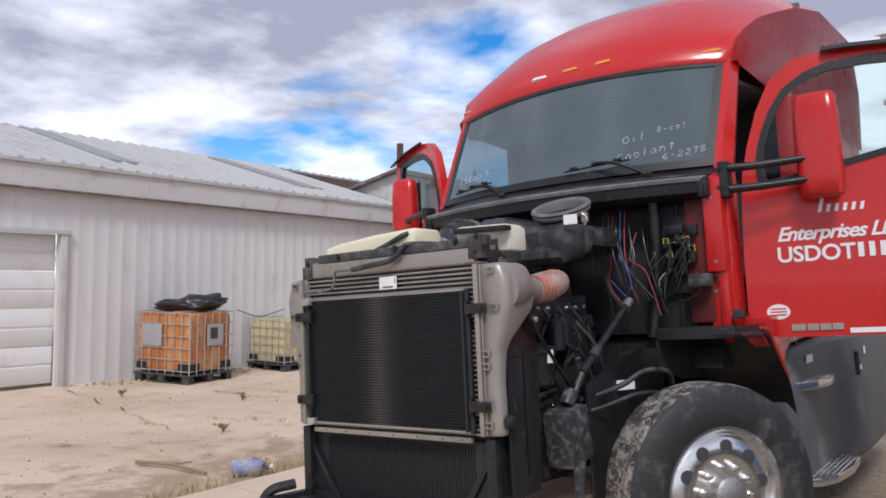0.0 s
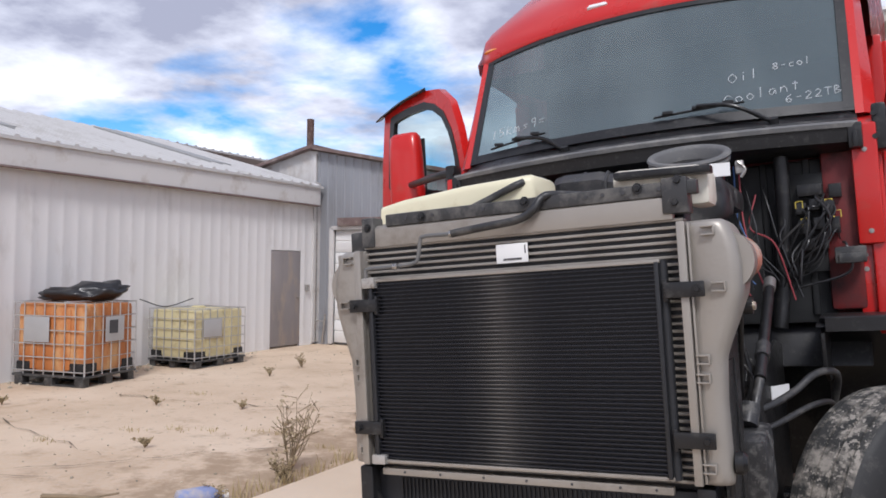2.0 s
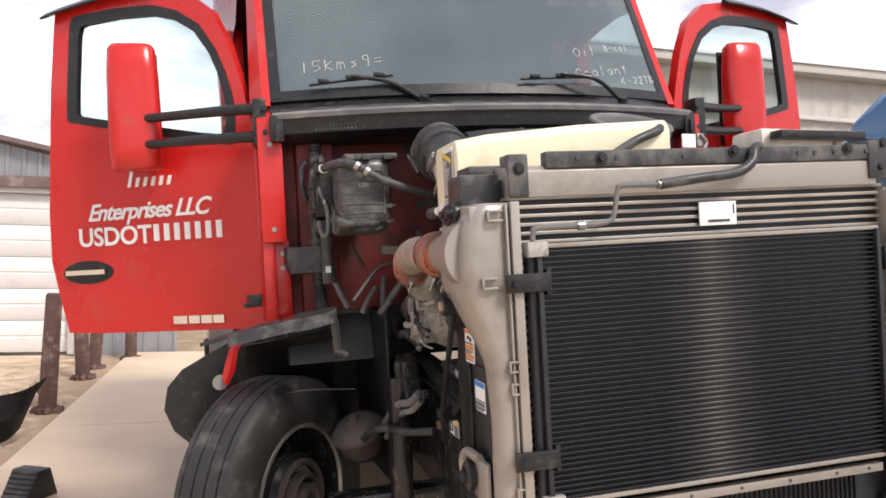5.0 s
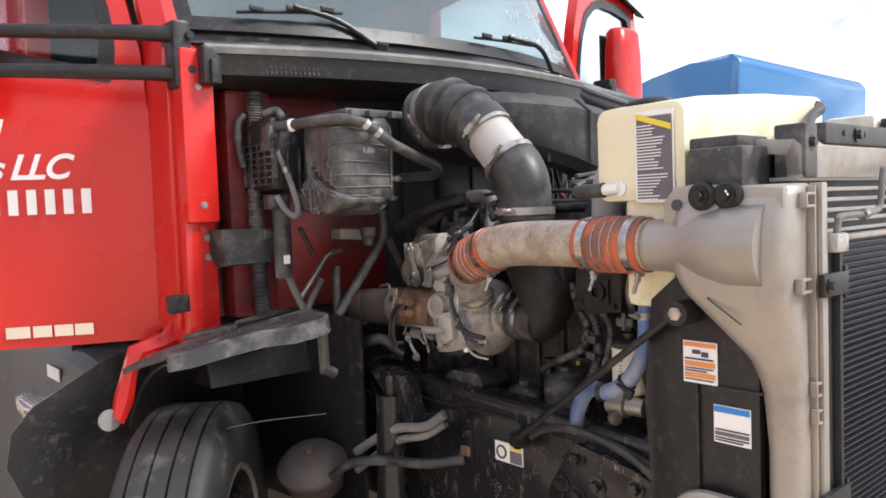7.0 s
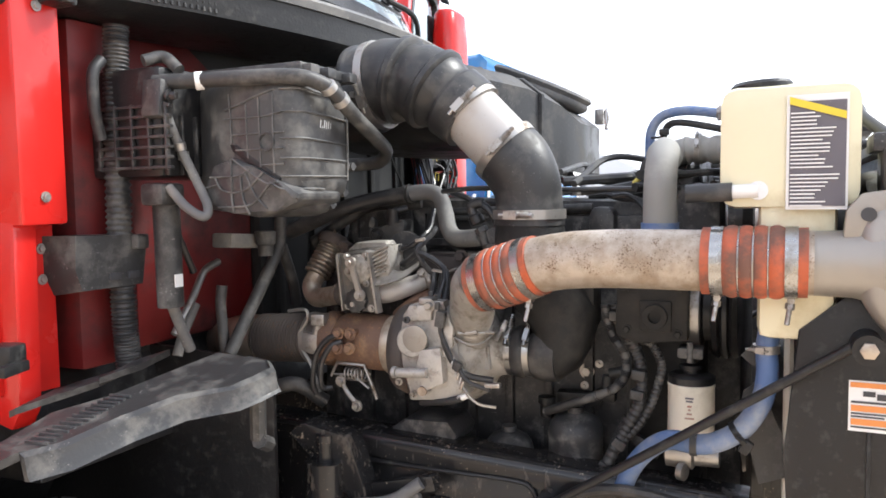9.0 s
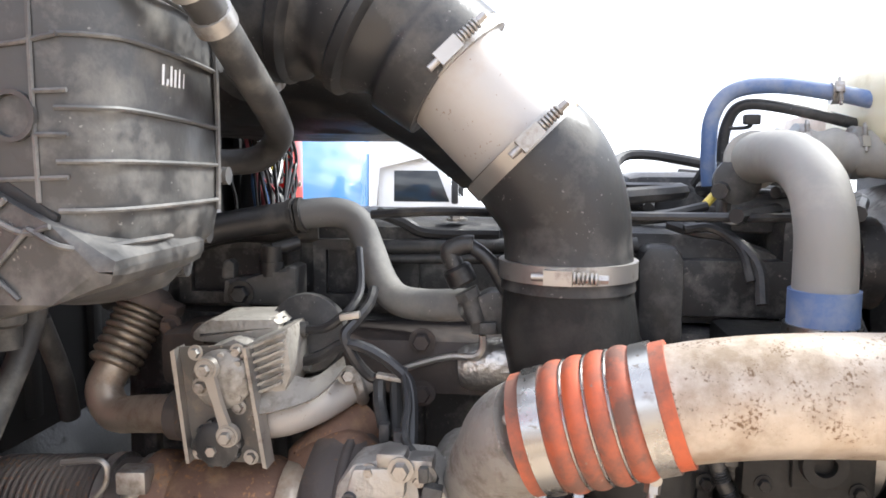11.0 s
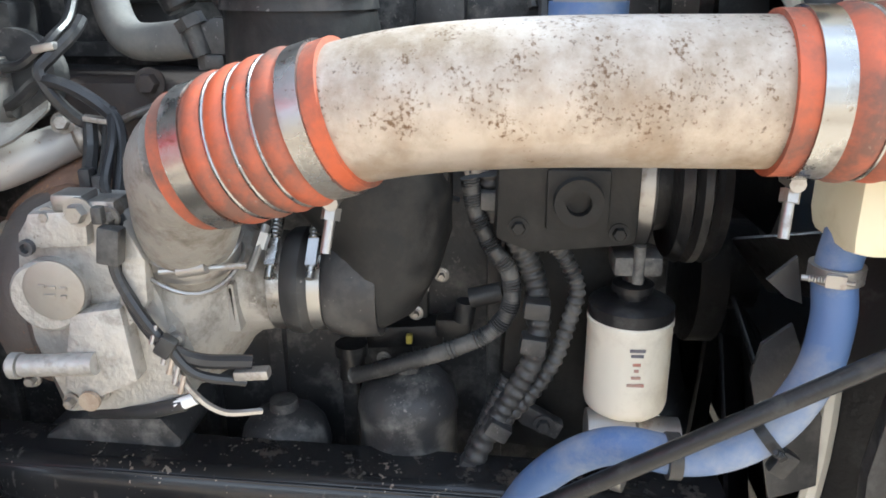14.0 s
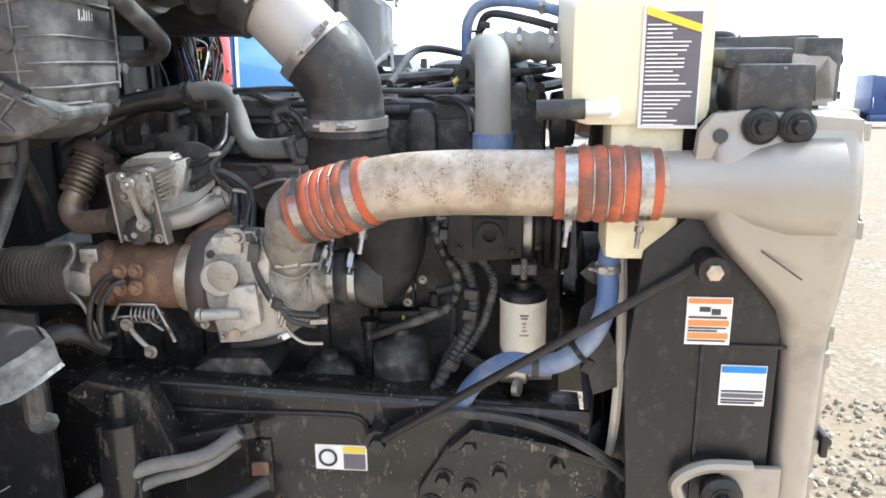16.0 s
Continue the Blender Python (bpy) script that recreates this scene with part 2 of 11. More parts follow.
RIM = mat("polished_aluminium_rim", (0.80, 0.79, 0.78), 0.24, 1.0, var=0.06, bump=0.03, dirt=(0.55, 0.53, 0.50), dirt_amt=0.10, dirt_scale=6)
TYRE = mat("tyre_rubber", (0.022, 0.022, 0.022), 0.62, var=0.25, bump=0.2, fine=120, dirt=(0.09, 0.085, 0.08), dirt_amt=0.38, dirt_scale=11)
TYRE_MUD = mat("muddy_tread_rubber", (0.04, 0.04, 0.039), 0.85, var=0.3, bump=0.6, fine=90, dirt=(0.34, 0.31, 0.27), dirt_amt=0.55, dirt_scale=16)
GREY_PLASTIC = mat("grey_skirt_plastic", (0.085, 0.085, 0.088), 0.5, var=0.12, bump=0.12, fine=150, dirt=(0.22, 0.20, 0.18), dirt_amt=0.25)
DARK = mat("dark_cab_trim", (0.02, 0.021, 0.022), 0.7, var=0.2, bump=0.08)
LINING = mat("grey_cab_lining", (0.13, 0.14, 0.145), 0.9, var=0.05, bump=0)
SEAT_M = mat("grey_cab_fabric", (0.07, 0.07, 0.075), 0.9, var=0.2, bump=0.2)
WIRE_R = mat("red_wire", (0.30, 0.05, 0.06), 0.6, bump=0)
WIRE_B = mat("blue_wire", (0.05, 0.12, 0.30), 0.6, bump=0)
WIRE_Y = mat("yellow_wire", (0.70, 0.55, 0.10), 0.5, bump=0)
WIRE_K = mat("black_wire", (0.024, 0.024, 0.026), 0.36, bump=0.05, dirt=(0.085, 0.082, 0.076), dirt_amt=0.3, dirt_scale=14)
CHALK = mat("white_paint_pen", (0.70, 0.72, 0.73), 0.6, var=0.05, bump=0)
FOIL = mat("silver_heat_foil", (0.55, 0.53, 0.50), 0.35, 0.9, var=0.2, scale=40, bump=0.7, fine=120)
FIN_DARK = mat("radiator_fin_black", (0.022, 0.023, 0.026), 0.5, 0.2, var=0.3, scale=30, bump=0.2, fine=300)
GLASS_WS = glass("windscreen_glass", (0.48, 0.56, 0.57), 0.05, 0.085, 0.105)
GLASS_D = glass("door_glass", (0.80, 0.87, 0.86), 0.03, 0.03)
GLASS_MIRROR = mat("mirror_glass", (0.7, 0.72, 0.74), 0.04, 1.0, var=0.02, bump=0)


def speckle(m, colour, scale, cut, patch=1.6, along=None, soft=0.035):
    """Adds fine specks (rust pits, splashes) that crowd together in patches; along=(axis, from, to) keeps them to a stretch."""
    nd, ln = m.node_tree.nodes, m.node_tree.links
    b = nd["Principled BSDF"]
    src = b.inputs["Base Color"].links[0].from_socket
    co = nd.new("ShaderNodeTexCoord")
    n1, n2 = nd.new("ShaderNodeTexNoise"), nd.new("ShaderNodeTexNoise")
    n1.inputs["Scale"].default_value, n1.inputs["Detail"].default_value = scale, 3
    n2.inputs["Scale"].default_value, n2.inputs["Detail"].default_value = scale / 9, 4
    for n in (n1, n2):
        ln.new(co.outputs["Object"], n.inputs["Vector"])
    ad = nd.new("ShaderNodeMath")
    ad.operation, ad.inputs[1].default_value = "MULTIPLY_ADD", 0.35 * patch
    ln.new(n2.outputs["Fac"], ad.inputs[0])
    ln.new(n1.outputs["Fac"], ad.inputs[2])
    val = ad.outputs[0]
    if along:
        sp, tri = nd.new("ShaderNodeSeparateXYZ"), nd.new("ShaderNodeMapRange")
        ln.new(co.outputs["Object"], sp.inputs[0])
        for key, v in (("From Min", along[1]), ("From Max", along[2]), ("To Min", -0.10), ("To Max", 0.09)):
            tri.inputs[key].default_value = v
        ln.new(sp.outputs[along[0]], tri.inputs[0])
        a2 = nd.new("ShaderNodeMath")
        a2.operation = "ADD"
        ln.new(val, a2.inputs[0])
        ln.new(tri.outputs[0], a2.inputs[1])
        val = a2.outputs[0]
    cr = nd.new("ShaderNodeMapRange")
    cr.inputs["From Min"].default_value, cr.inputs["From Max"].default_value = cut, cut + soft
    ln.new(val, cr.inputs[0])
    mx = nd.new("ShaderNodeMix")
    mx.data_type = "RGBA"
    mx.inputs["B"].default_value = (*colour, 1)
    ln.new(cr.outputs[0], mx.inputs["Factor"])
    ln.new(src, mx.inputs["A"])
    ln.new(mx.outputs["Result"], b.inputs["Base Color"])
    return m


# tan haze grows down the pipe: grime, with underside shade put into the colour
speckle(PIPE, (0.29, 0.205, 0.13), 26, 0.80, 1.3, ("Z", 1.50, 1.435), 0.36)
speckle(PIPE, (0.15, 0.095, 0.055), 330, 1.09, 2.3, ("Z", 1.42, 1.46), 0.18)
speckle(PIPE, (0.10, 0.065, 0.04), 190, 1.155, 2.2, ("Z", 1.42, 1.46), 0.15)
speckle(ALU_CAST, (0.20, 0.18, 0.155), 190, 0.97, soft=0.1)
speckle(ALU_DIRTY, (0.42, 0.385, 0.34), 190, 0.98, soft=0.08)
speckle(FRAME, (0.20, 0.17, 0.14), 170, 1.07, 2.0)
speckle(FRAME, (0.24, 0.20, 0.155), 110, 1.17, 2.2, ("Y", 0.75, 1.35))
speckle(ENGINE, (0.16, 0.15, 0.14), 210, 0.975)
speckle(RUST, (0.30, 0.16, 0.08), 190, 0.90)
speckle(RUST_DARK, (0.16, 0.10, 0.07), 190, 0.92)
speckle(WHITE_PIPE, (0.32, 0.25, 0.20), 230, 0.99)
speckle(GREY_HOSE, (0.30, 0.29, 0.27), 200, 1.0)
speckle(RUBBER, (0.14, 0.135, 0.13), 220, 1.0)
speckle(BLACK_DUSTY, (0.17, 0.165, 0.16), 220, 1.0)
speckle(ORANGE, (0.24, 0.15, 0.11), 210, 1.0)
speckle(BAND, (0.24, 0.21, 0.18), 190, 0.97)
speckle(TYRE_MUD, (0.36, 0.33, 0.29), 70, 0.93, 2.0)


def core_mat(name, base, stripe):
    """Dull core metal with a band of settled dust down its middle and specks."""
    m = mat(name, base, 0.42, 0.35, var=0.25, scale=25, bump=0.15, fine=200)
    nd, ln = m.node_tree.nodes, m.node_tree.links
    b = nd["Principled BSDF"]
    src = b.inputs["Base Color"].links[0].from_socket
    co, sp = nd.new("ShaderNodeTexCoord"), nd.new("ShaderNodeSeparateXYZ")
    ln.new(co.outputs["Object"], sp.inputs[0])
    n = nd.new("ShaderNodeTexNoise")
    n.inputs["Scale"].default_value = 5
    ln.new(co.outputs["Object"], n.inputs["Vector"])
    wob = nd.new("ShaderNodeMath")
    wob.operation, wob.inputs[1].default_value = "MULTIPLY_ADD", 0.05
    ln.new(n.outputs["Fac"], wob.inputs[0])
    ln.new(sp.outputs["X"], wob.inputs[2])
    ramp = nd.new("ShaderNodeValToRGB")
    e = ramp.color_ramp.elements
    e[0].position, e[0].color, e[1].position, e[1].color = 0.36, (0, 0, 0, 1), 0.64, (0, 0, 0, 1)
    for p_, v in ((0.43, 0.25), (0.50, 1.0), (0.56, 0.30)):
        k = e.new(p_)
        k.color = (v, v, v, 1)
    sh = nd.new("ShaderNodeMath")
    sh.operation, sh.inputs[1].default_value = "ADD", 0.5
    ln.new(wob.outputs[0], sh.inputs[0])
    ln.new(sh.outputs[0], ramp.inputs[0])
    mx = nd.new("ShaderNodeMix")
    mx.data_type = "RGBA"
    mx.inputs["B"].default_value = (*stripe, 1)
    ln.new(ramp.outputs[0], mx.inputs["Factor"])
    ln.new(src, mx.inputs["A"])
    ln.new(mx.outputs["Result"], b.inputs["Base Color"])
    return m


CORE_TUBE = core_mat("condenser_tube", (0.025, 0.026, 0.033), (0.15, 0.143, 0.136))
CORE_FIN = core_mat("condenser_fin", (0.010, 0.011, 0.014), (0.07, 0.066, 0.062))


# ---- mesh helpers ----
def BM():
    return bmesh.new()


SPLIT = ("bolt", "bolt_hole", "clip_loop", "corner_guard", "cage_bar", "plug", "clip", "lever_nut")


def split_pieces(bm, reach):
    """Sets of faces that belong together: connected, or with centres nearer than reach."""
    todo, groups = set(bm.faces), []
    while todo:
        stack, isle = [todo.pop()], []
        while stack:
            f = stack.pop()
            isle.append(f)
            for e in f.edges:
                for g in e.link_faces:
                    if g in todo:
                        todo.remove(g)
                        stack.append(g)
        c = sum((f.calc_center_median() for f in isle), Vector()) / len(isle)
        for grp in groups:
            if (grp[0] - c).length < reach:
                grp[1].extend(isle)
                break
        else:
            groups.append((c, isle))
    return [g[1] for g in groups]


def part(name, bm, material, parent=None, label="", sharp=38.0):
    """Links a bmesh as one mesh object, smooth but for sharp edges; bolts and the like one by one."""
    if name in SPLIT:
        sets = split_pieces(bm, 0.022)
        if len(sets) > 1:
            for isle in sets:
                b2, seen = BM(), {}
                for f in isle:
                    for v in f.verts:
                        if v not in seen:
                            seen[v] = b2.verts.new(v.co)
                    b2.faces.new([seen[v] for v in f.verts])
                last = link_mesh(name, b2, material, parent, label, sharp)
            bm.free()
            return last
    return link_mesh(name, bm, material, parent, label, sharp)


def link_mesh(name, bm, material, parent, label, sharp):
    bmesh.ops.recalc_face_normals(bm, faces=bm.faces)
    lim = radians(sharp)
    for f in bm.faces:
        f.smooth = True
    for e in bm.edges:
        if len(e.link_faces) == 2 and e.calc_face_angle(0) > lim:
            e.smooth = False
    me = bpy.data.meshes.new(name)
    bm.to_mesh(me)
    bm.free()
    for m in (material if isinstance(material, (list, tuple)) else [material]):
        me.materials.append(m)
    ob = new(name, me)
    ob.parent = parent
    if label:
        ob["label"] = label
    return ob


def thing(name, label, category, m=None, group="", kind=""):
    e = new(name)
    e.empty_display_size = 0.1
    if m is not None:
        e.matrix_basis = m
    return tagged(e, label, category, group, kind)


def box(bm, c, s, r=(0, 0, 0), bev=0.0, mi=0):
    vs = bmesh.ops.create_cube(bm, size=1.0, matrix=pose(*c, *r) @ Matrix.Diagonal((*s, 1)))["verts"]
    fs = {f for v in vs for f in v.link_faces}
    for f in fs:
        f.material_index = mi
    if bev:
        bmesh.ops.bevel(bm, geom=list({e for v in vs for e in v.link_edges}), offset=bev, segments=2, affect="EDGES", profile=0.6)
    return vs


def frame_of(d):
    d = Vector(d).normalized()
    a = Vector((0, 0, 1)) if abs(d.z) < 0.9 else Vector((1, 0, 0))
    u = d.cross(a).normalized()
    return d, u, d.cross(u).normalized()


def rings_to_faces(bm, rings, caps=True, closed=False, mi=0):
    """Faces between rows of points; each row is a closed ring."""
    vr = [[bm.verts.new(p) for p in ring] for ring in rings]
    n = len(vr[0])
    pairs = list(zip(vr, vr[1:])) + ([(vr[-1], vr[0])] if closed else [])
    for a, b in pairs:
        for i in range(n):
            f = bm.faces.new((a[i], a[(i + 1) % n], b[(i + 1) % n], b[i]))
            f.material_index = mi
    if caps and not closed:
        for ring in (vr[0][::-1], vr[-1]):
            f = bm.faces.new(ring)
            f.material_index = mi
    return vr


def lathe(bm, prof, origin, axis, n=24, mi=0, caps=True):
    """Turns a profile of (height, radius) about an axis."""
    d, u, v = frame_of(axis)
    o = Vector(origin)
    rings = [[o + d * h + (u * math.cos(a) + v * math.sin(a)) * max(r, 1e-4) for a in [2 * math.pi * i / n for i in range(n)]] for h, r in prof]
    return rings_to_faces(bm, rings, caps, mi=mi)


def cyl(bm, p0, p1, r, r1=None, n=14, mi=0):
    p0, p1 = Vector(p0), Vector(p1)
    return lathe(bm, [(0, r), ((p1 - p0).length, r if r1 is None else r1)], p0, p1 - p0, n, mi)


def spline(pts, per=8):
    """Points of a smooth curve through pts."""
    p = [Vector(q) for q in pts]
    if len(p) == 2:
        return [p[0].lerp(p[1], i / per) for i in range(per + 1)]
    q = [2 * p[0] - p[1], *p, 2 * p[-1] - p[-2]]
    out = []
    for i in range(1, len(q) - 2):
        a, b, c, d = q[i - 1:i + 3]
        for k in range(per):
            t = k / per
            out.append(0.5 * ((2 * b) + (c - a) * t + (2 * a - 5 * b + 4 * c - d) * t * t + (3 * b - 3 * c + d - a) * t ** 3))
    out.append(p[-1])
    return out


def tube(bm, pts, r, n=10, per=8, mi=0, smooth=True, caps=True):
    """A hose or pipe along pts; r is a radius or a function of the fraction along it."""
    p = spline(pts, per) if smooth else [Vector(q) for q in pts]
    rings = []
    ref = None
    for i, c in enumerate(p):
        d = (p[min(i + 1, len(p) - 1)] - p[max(i - 1, 0)]).normalized()
        if ref is None:
            ref = frame_of(d)[1]
        ref = (ref - d * ref.dot(d)).normalized()
        w = d.cross(ref)
        rr = r(i / (len(p) - 1)) if callable(r) else r
        rings.append([c + (ref * math.cos(a) + w * math.sin(a)) * rr for a in [2 * math.pi * k / n for k in range(n)]])
    rings_to_faces(bm, rings, caps, mi=mi)


def corrugated(r, count, depth):
    return lambda f: r + depth * math.cos(2 * math.pi * count * f)


def prism(bm, poly, axis, a, b, bev=0.0, mi=0):
    """Extrudes a polygon from a to b along an axis; poly holds the two other coordinates in xyz order."""
    i = "xyz".index(axis)

    def put(q, h):
        q = list(q)
        q.insert(i, h)
        return q
    vr = rings_to_faces(bm, [[put(q, a) for q in poly], [put(q, b) for q in poly]], mi=mi)
    if bev:
        es = {e for ring in vr for v in ring for e in v.link_edges}
        bmesh.ops.bevel(bm, geom=list(es), offset=bev, segments=2, affect="EDGES", profile=0.6)
    return vr


def panel(bm, outer, inner, put, thick, mi=0):
    """A plate with a hole: outer and inner outlines with as many points; put(u, v, d) places a point at depth d."""
    a = [[bm.verts.new(put(*q, d)) for q in ring] for d in (0, thick) for ring in (outer, inner)]
    o0, i0, o1, i1 = a
    n = len(outer)
    for k in range(n):
        j = (k + 1) % n
        for q in ((o0[k], o0[j], i0[j], i0[k]), (o1[j], o1[k], i1[k], i1[j]), (o0[j], o0[k], o1[k], o1[j]), (i0[k], i0[j], i1[j], i1[k])):
            bm.faces.new(q).material_index = mi


def bolt(bm, p, axis, r=0.012, h=0.012, mi=0, washer=True):
    if washer:
        lathe(bm, [(0, r * 1.5), (h * 0.25, r * 1.5)], p, axis, 14, mi)
    lathe(bm, [(0, r), (h * 0.8, r), (h, r * 0.85)], p, axis, 6, mi)


def words(name, text, size, m, material, parent, label="", shear=0.0, extrude=0.001, spacing=1.0):
    """Lettering as a mesh, in the built-in font, lying in its own xy plane and placed by m."""
    cu = bpy.data.curves.new("lettering", "FONT")
    cu.body, cu.size, cu.extrude, cu.shear, cu.space_character = text, size, extrude, shear, spacing
    cu.resolution_u = 4
    cu.offset = size * 0.022
    tmp = bpy.data.objects.new("lettering", cu)
    me = bpy.data.meshes.new_from_object(tmp)
    bpy.data.objects.remove(tmp)
    me.materials.clear()
    me.materials.append(material)
    ob = new(name, me)
    ob.parent = parent
    ob.matrix_basis = m
    if label:
        ob["label"] = label
    return ob


def interp(x, table):
    """Linear look-up in (x, value) pairs."""
    return float(np.interp(x, [q[0] for q in table], [q[1] for q in table]))


# ---- the yard ----
def ground_height(x, y):
    """The yard is level on the shed's side and rises a little under the lorry."""
    return 0.146 * min(1.0, max(0.0, (x + 1.0) / 2.15))


def blend_mat(name, zones):
    """Sun-bleached yard: concrete with stains, and gravel beyond the slab."""
    m = bpy.data.materials.new(name)
    m.use_nodes = True
    nd, ln = m.node_tree.nodes, m.node_tree.links
    b = nd["Principled BSDF"]
    co, sp = nd.new("ShaderNodeTexCoord"), nd.new("ShaderNodeSeparateXYZ")
    ln.new(co.outputs["Object"], sp.inputs[0])

    def noise_node(scale, detail=8, rough=0.6):
        n = nd.new("ShaderNodeTexNoise")
        n.inputs["Scale"].default_value, n.inputs["Detail"].default_value, n.inputs["Roughness"].default_value = scale, detail, rough
        ln.new(co.outputs["Object"], n.inputs["Vector"])
        return n.outputs["Fac"]

    def ramp(src, stops):
        r = nd.new("ShaderNodeValToRGB")
        e = r.color_ramp.elements
        e[0].position, e[0].color = stops[0][0], (*stops[0][1], 1)
        e[1].position, e[1].color = stops[-1][0], (*stops[-1][1], 1)
        for p_, c in stops[1:-1]:
            e.new(p_).color = (*c, 1)
        ln.new(src, r.inputs[0])
        return r.outputs[0]

    def mixed(fac, a, c):
        x = nd.new("ShaderNodeMix")
        x.data_type = "RGBA"
        ln.new(fac, x.inputs["Factor"])
        for s, v in (("A", a), ("B", c)):
            if isinstance(v, tuple):
                x.inputs[s].default_value = (*v, 1)
            else:
                ln.new(v, x.inputs[s])
        return x.outputs["Result"]
    conc = ramp(noise_node(0.55), [(0.30, (0.48, 0.345, 0.225)), (0.5, (0.60, 0.455, 0.32)), (0.72, (0.70, 0.56, 0.42))])
    if zones:
        conc = mixed(ramp(noise_node(2.3, 10, 0.7), [(0.55, (0, 0, 0)), (0.68, (0.85, 0.85, 0.85))]), conc, (0.40, 0.275, 0.17))
        conc = mixed(ramp(noise_node(9.0, 8, 0.65), [(0.60, (0, 0, 0)), (0.70, (0.7, 0.7, 0.7))]), conc, (0.30, 0.215, 0.14))
    else:
        conc = ramp(noise_node(0.9), [(0.30, (0.64, 0.495, 0.35)), (0.5, (0.71, 0.56, 0.405)), (0.72, (0.76, 0.61, 0.46))])
    conc = mixed(ramp(noise_node(26, 6), [(0.35, (0.0, 0.0, 0.0)), (0.75, (0.35, 0.35, 0.35))]), conc, (0.62, 0.55, 0.46))
    last = conc
    if zones:
        strip_ = nd.new("ShaderNodeMapRange")
        for key, val in (("From Min", -5.2), ("From Max", -2.9), ("To Min", 0.0), ("To Max", 0.34)):
            strip_.inputs[key].default_value = val
        ln.new(sp.outputs["X"], strip_.inputs[0])
        trod = nd.new("ShaderNodeMath")
        ln.new(strip_.outputs[0], trod.inputs[0])
        ln.new(noise_node(3.2, 10, 0.68), trod.inputs[1])
        conc = mixed(ramp(trod.outputs[0], [(0.66, (0, 0, 0)), (0.82, (0.8, 0.8, 0.8))]), conc, (0.33, 0.235, 0.15))
        vo = nd.new("ShaderNodeTexVoronoi")
        vo.inputs["Scale"].default_value = 40
        ln.new(co.outputs["Object"], vo.inputs["Vector"])
        gr = ramp(vo.outputs["Color"], [(0.1, (0.15, 0.115, 0.08)), (0.5, (0.25, 0.20, 0.145)), (0.9, (0.36, 0.31, 0.245))])
        gr = mixed(ramp(noise_node(0.8), [(0.4, (0, 0, 0)), (0.62, (0.75, 0.75, 0.75))]), gr, (0.26, 0.195, 0.125))
        edge = nd.new("ShaderNodeMath")
        edge.operation, edge.inputs[1].default_value = "MULTIPLY_ADD", 1.6
        ln.new(noise_node(0.9), edge.inputs[0])
        ln.new(sp.outputs["X"], edge.inputs[2])
        last = mixed(ramp(edge.outputs[0], [(0.0, (0, 0, 0)), (1.0, (1, 1, 1))]), conc, gr)
        sh = nd.new("ShaderNodeMapRange")
        sh.inputs["From Min"].default_value, sh.inputs["From Max"].default_value = 1.2, 2.0
        ln.new(edge.outputs[0], sh.inputs[0])
        ln.new(sh.outputs[0], nd[last.node.name].inputs["Factor"])
    ln.new(last, b.inputs["Base Color"])
    b.inputs["Roughness"].default_value = 0.9
    bp = nd.new("ShaderNodeBump")
    bp.inputs["Strength"].default_value, bp.inputs["Distance"].default_value = 0.5, 0.01
    ln.new(noise_node(38, 6, 0.7), bp.inputs["Height"])
    ln.new(bp.outputs[0], b.inputs["Normal"])
    return m


YARD = blend_mat("yard_ground", True)
SLAB = blend_mat("slab_concrete", False)
SHED_WALL = mat("shed_sheet_metal", (0.66, 0.65, 0.645), 0.5, var=0.05, scale=1.5, bump=0.03, dirt=(0.53, 0.51, 0.49), dirt_amt=0.28, dirt_scale=1.5, stretch=(1, 1, 0.35))
SHED_ROOF = mat("shed_roof_metal", (0.50, 0.49, 0.48), 0.55, 0.1, var=0.08, scale=0.8, bump=0.03, dirt=(0.40, 0.38, 0.36), dirt_amt=0.35, dirt_scale=1.2)
ROOF_LIGHT = mat("roof_light_sheet", (0.30, 0.30, 0.29), 0.5, var=0.2, bump=0.02)
FASCIA = mat("white_fascia_metal", (0.56, 0.545, 0.53), 0.5, var=0.06, scale=1.2, bump=0.02, dirt=(0.42, 0.38, 0.34), dirt_amt=0.3, dirt_scale=2)
BARN_GREY = mat("galvanised_sheet", (0.30, 0.31, 0.33), 0.5, 0.25, var=0.15, scale=1.0, bump=0.03, dirt=(0.22, 0.22, 0.23), dirt_amt=0.4, dirt_scale=2, stretch=(1, 1, 0.2))
BROWN_TRIM = mat("brown_rusted_trim", (0.16, 0.11, 0.10), 0.7, var=0.3, bump=0.1, dirt=(0.30, 0.25, 0.23), dirt_amt=0.4, dirt_scale=4)
DOOR_WHITE = mat("white_door_panel", (0.72, 0.72, 0.71), 0.45, var=0.04, scale=1.5, bump=0.02, dirt=(0.60, 0.58, 0.55), dirt_amt=0.2, dirt_scale=2)
DOOR_GREY = mat("weathered_grey_door", (0.22, 0.20, 0.20), 0.7, var=0.25, scale=3, bump=0.1, dirt=(0.30, 0.25, 0.21), dirt_amt=0.4, dirt_scale=4, stretch=(1, 1, 0.3))
BEIGE_WALL = mat("beige_metal_siding", (0.50, 0.47, 0.43), 0.6, var=0.06, scale=0.8, bump=0.02, dirt=(0.42, 0.38, 0.33), dirt_amt=0.25, dirt_scale=1)
GALV = mat("galvanised_cage", (0.48, 0.47, 0.46), 0.45, 0.6, var=0.15, bump=0.05)
POST_RUST = mat("rusty_post", (0.10, 0.055, 0.045), 0.85, var=0.3, bump=0.4, fine=60, dirt=(0.24, 0.18, 0.15), dirt_amt=0.4, dirt_scale=9)

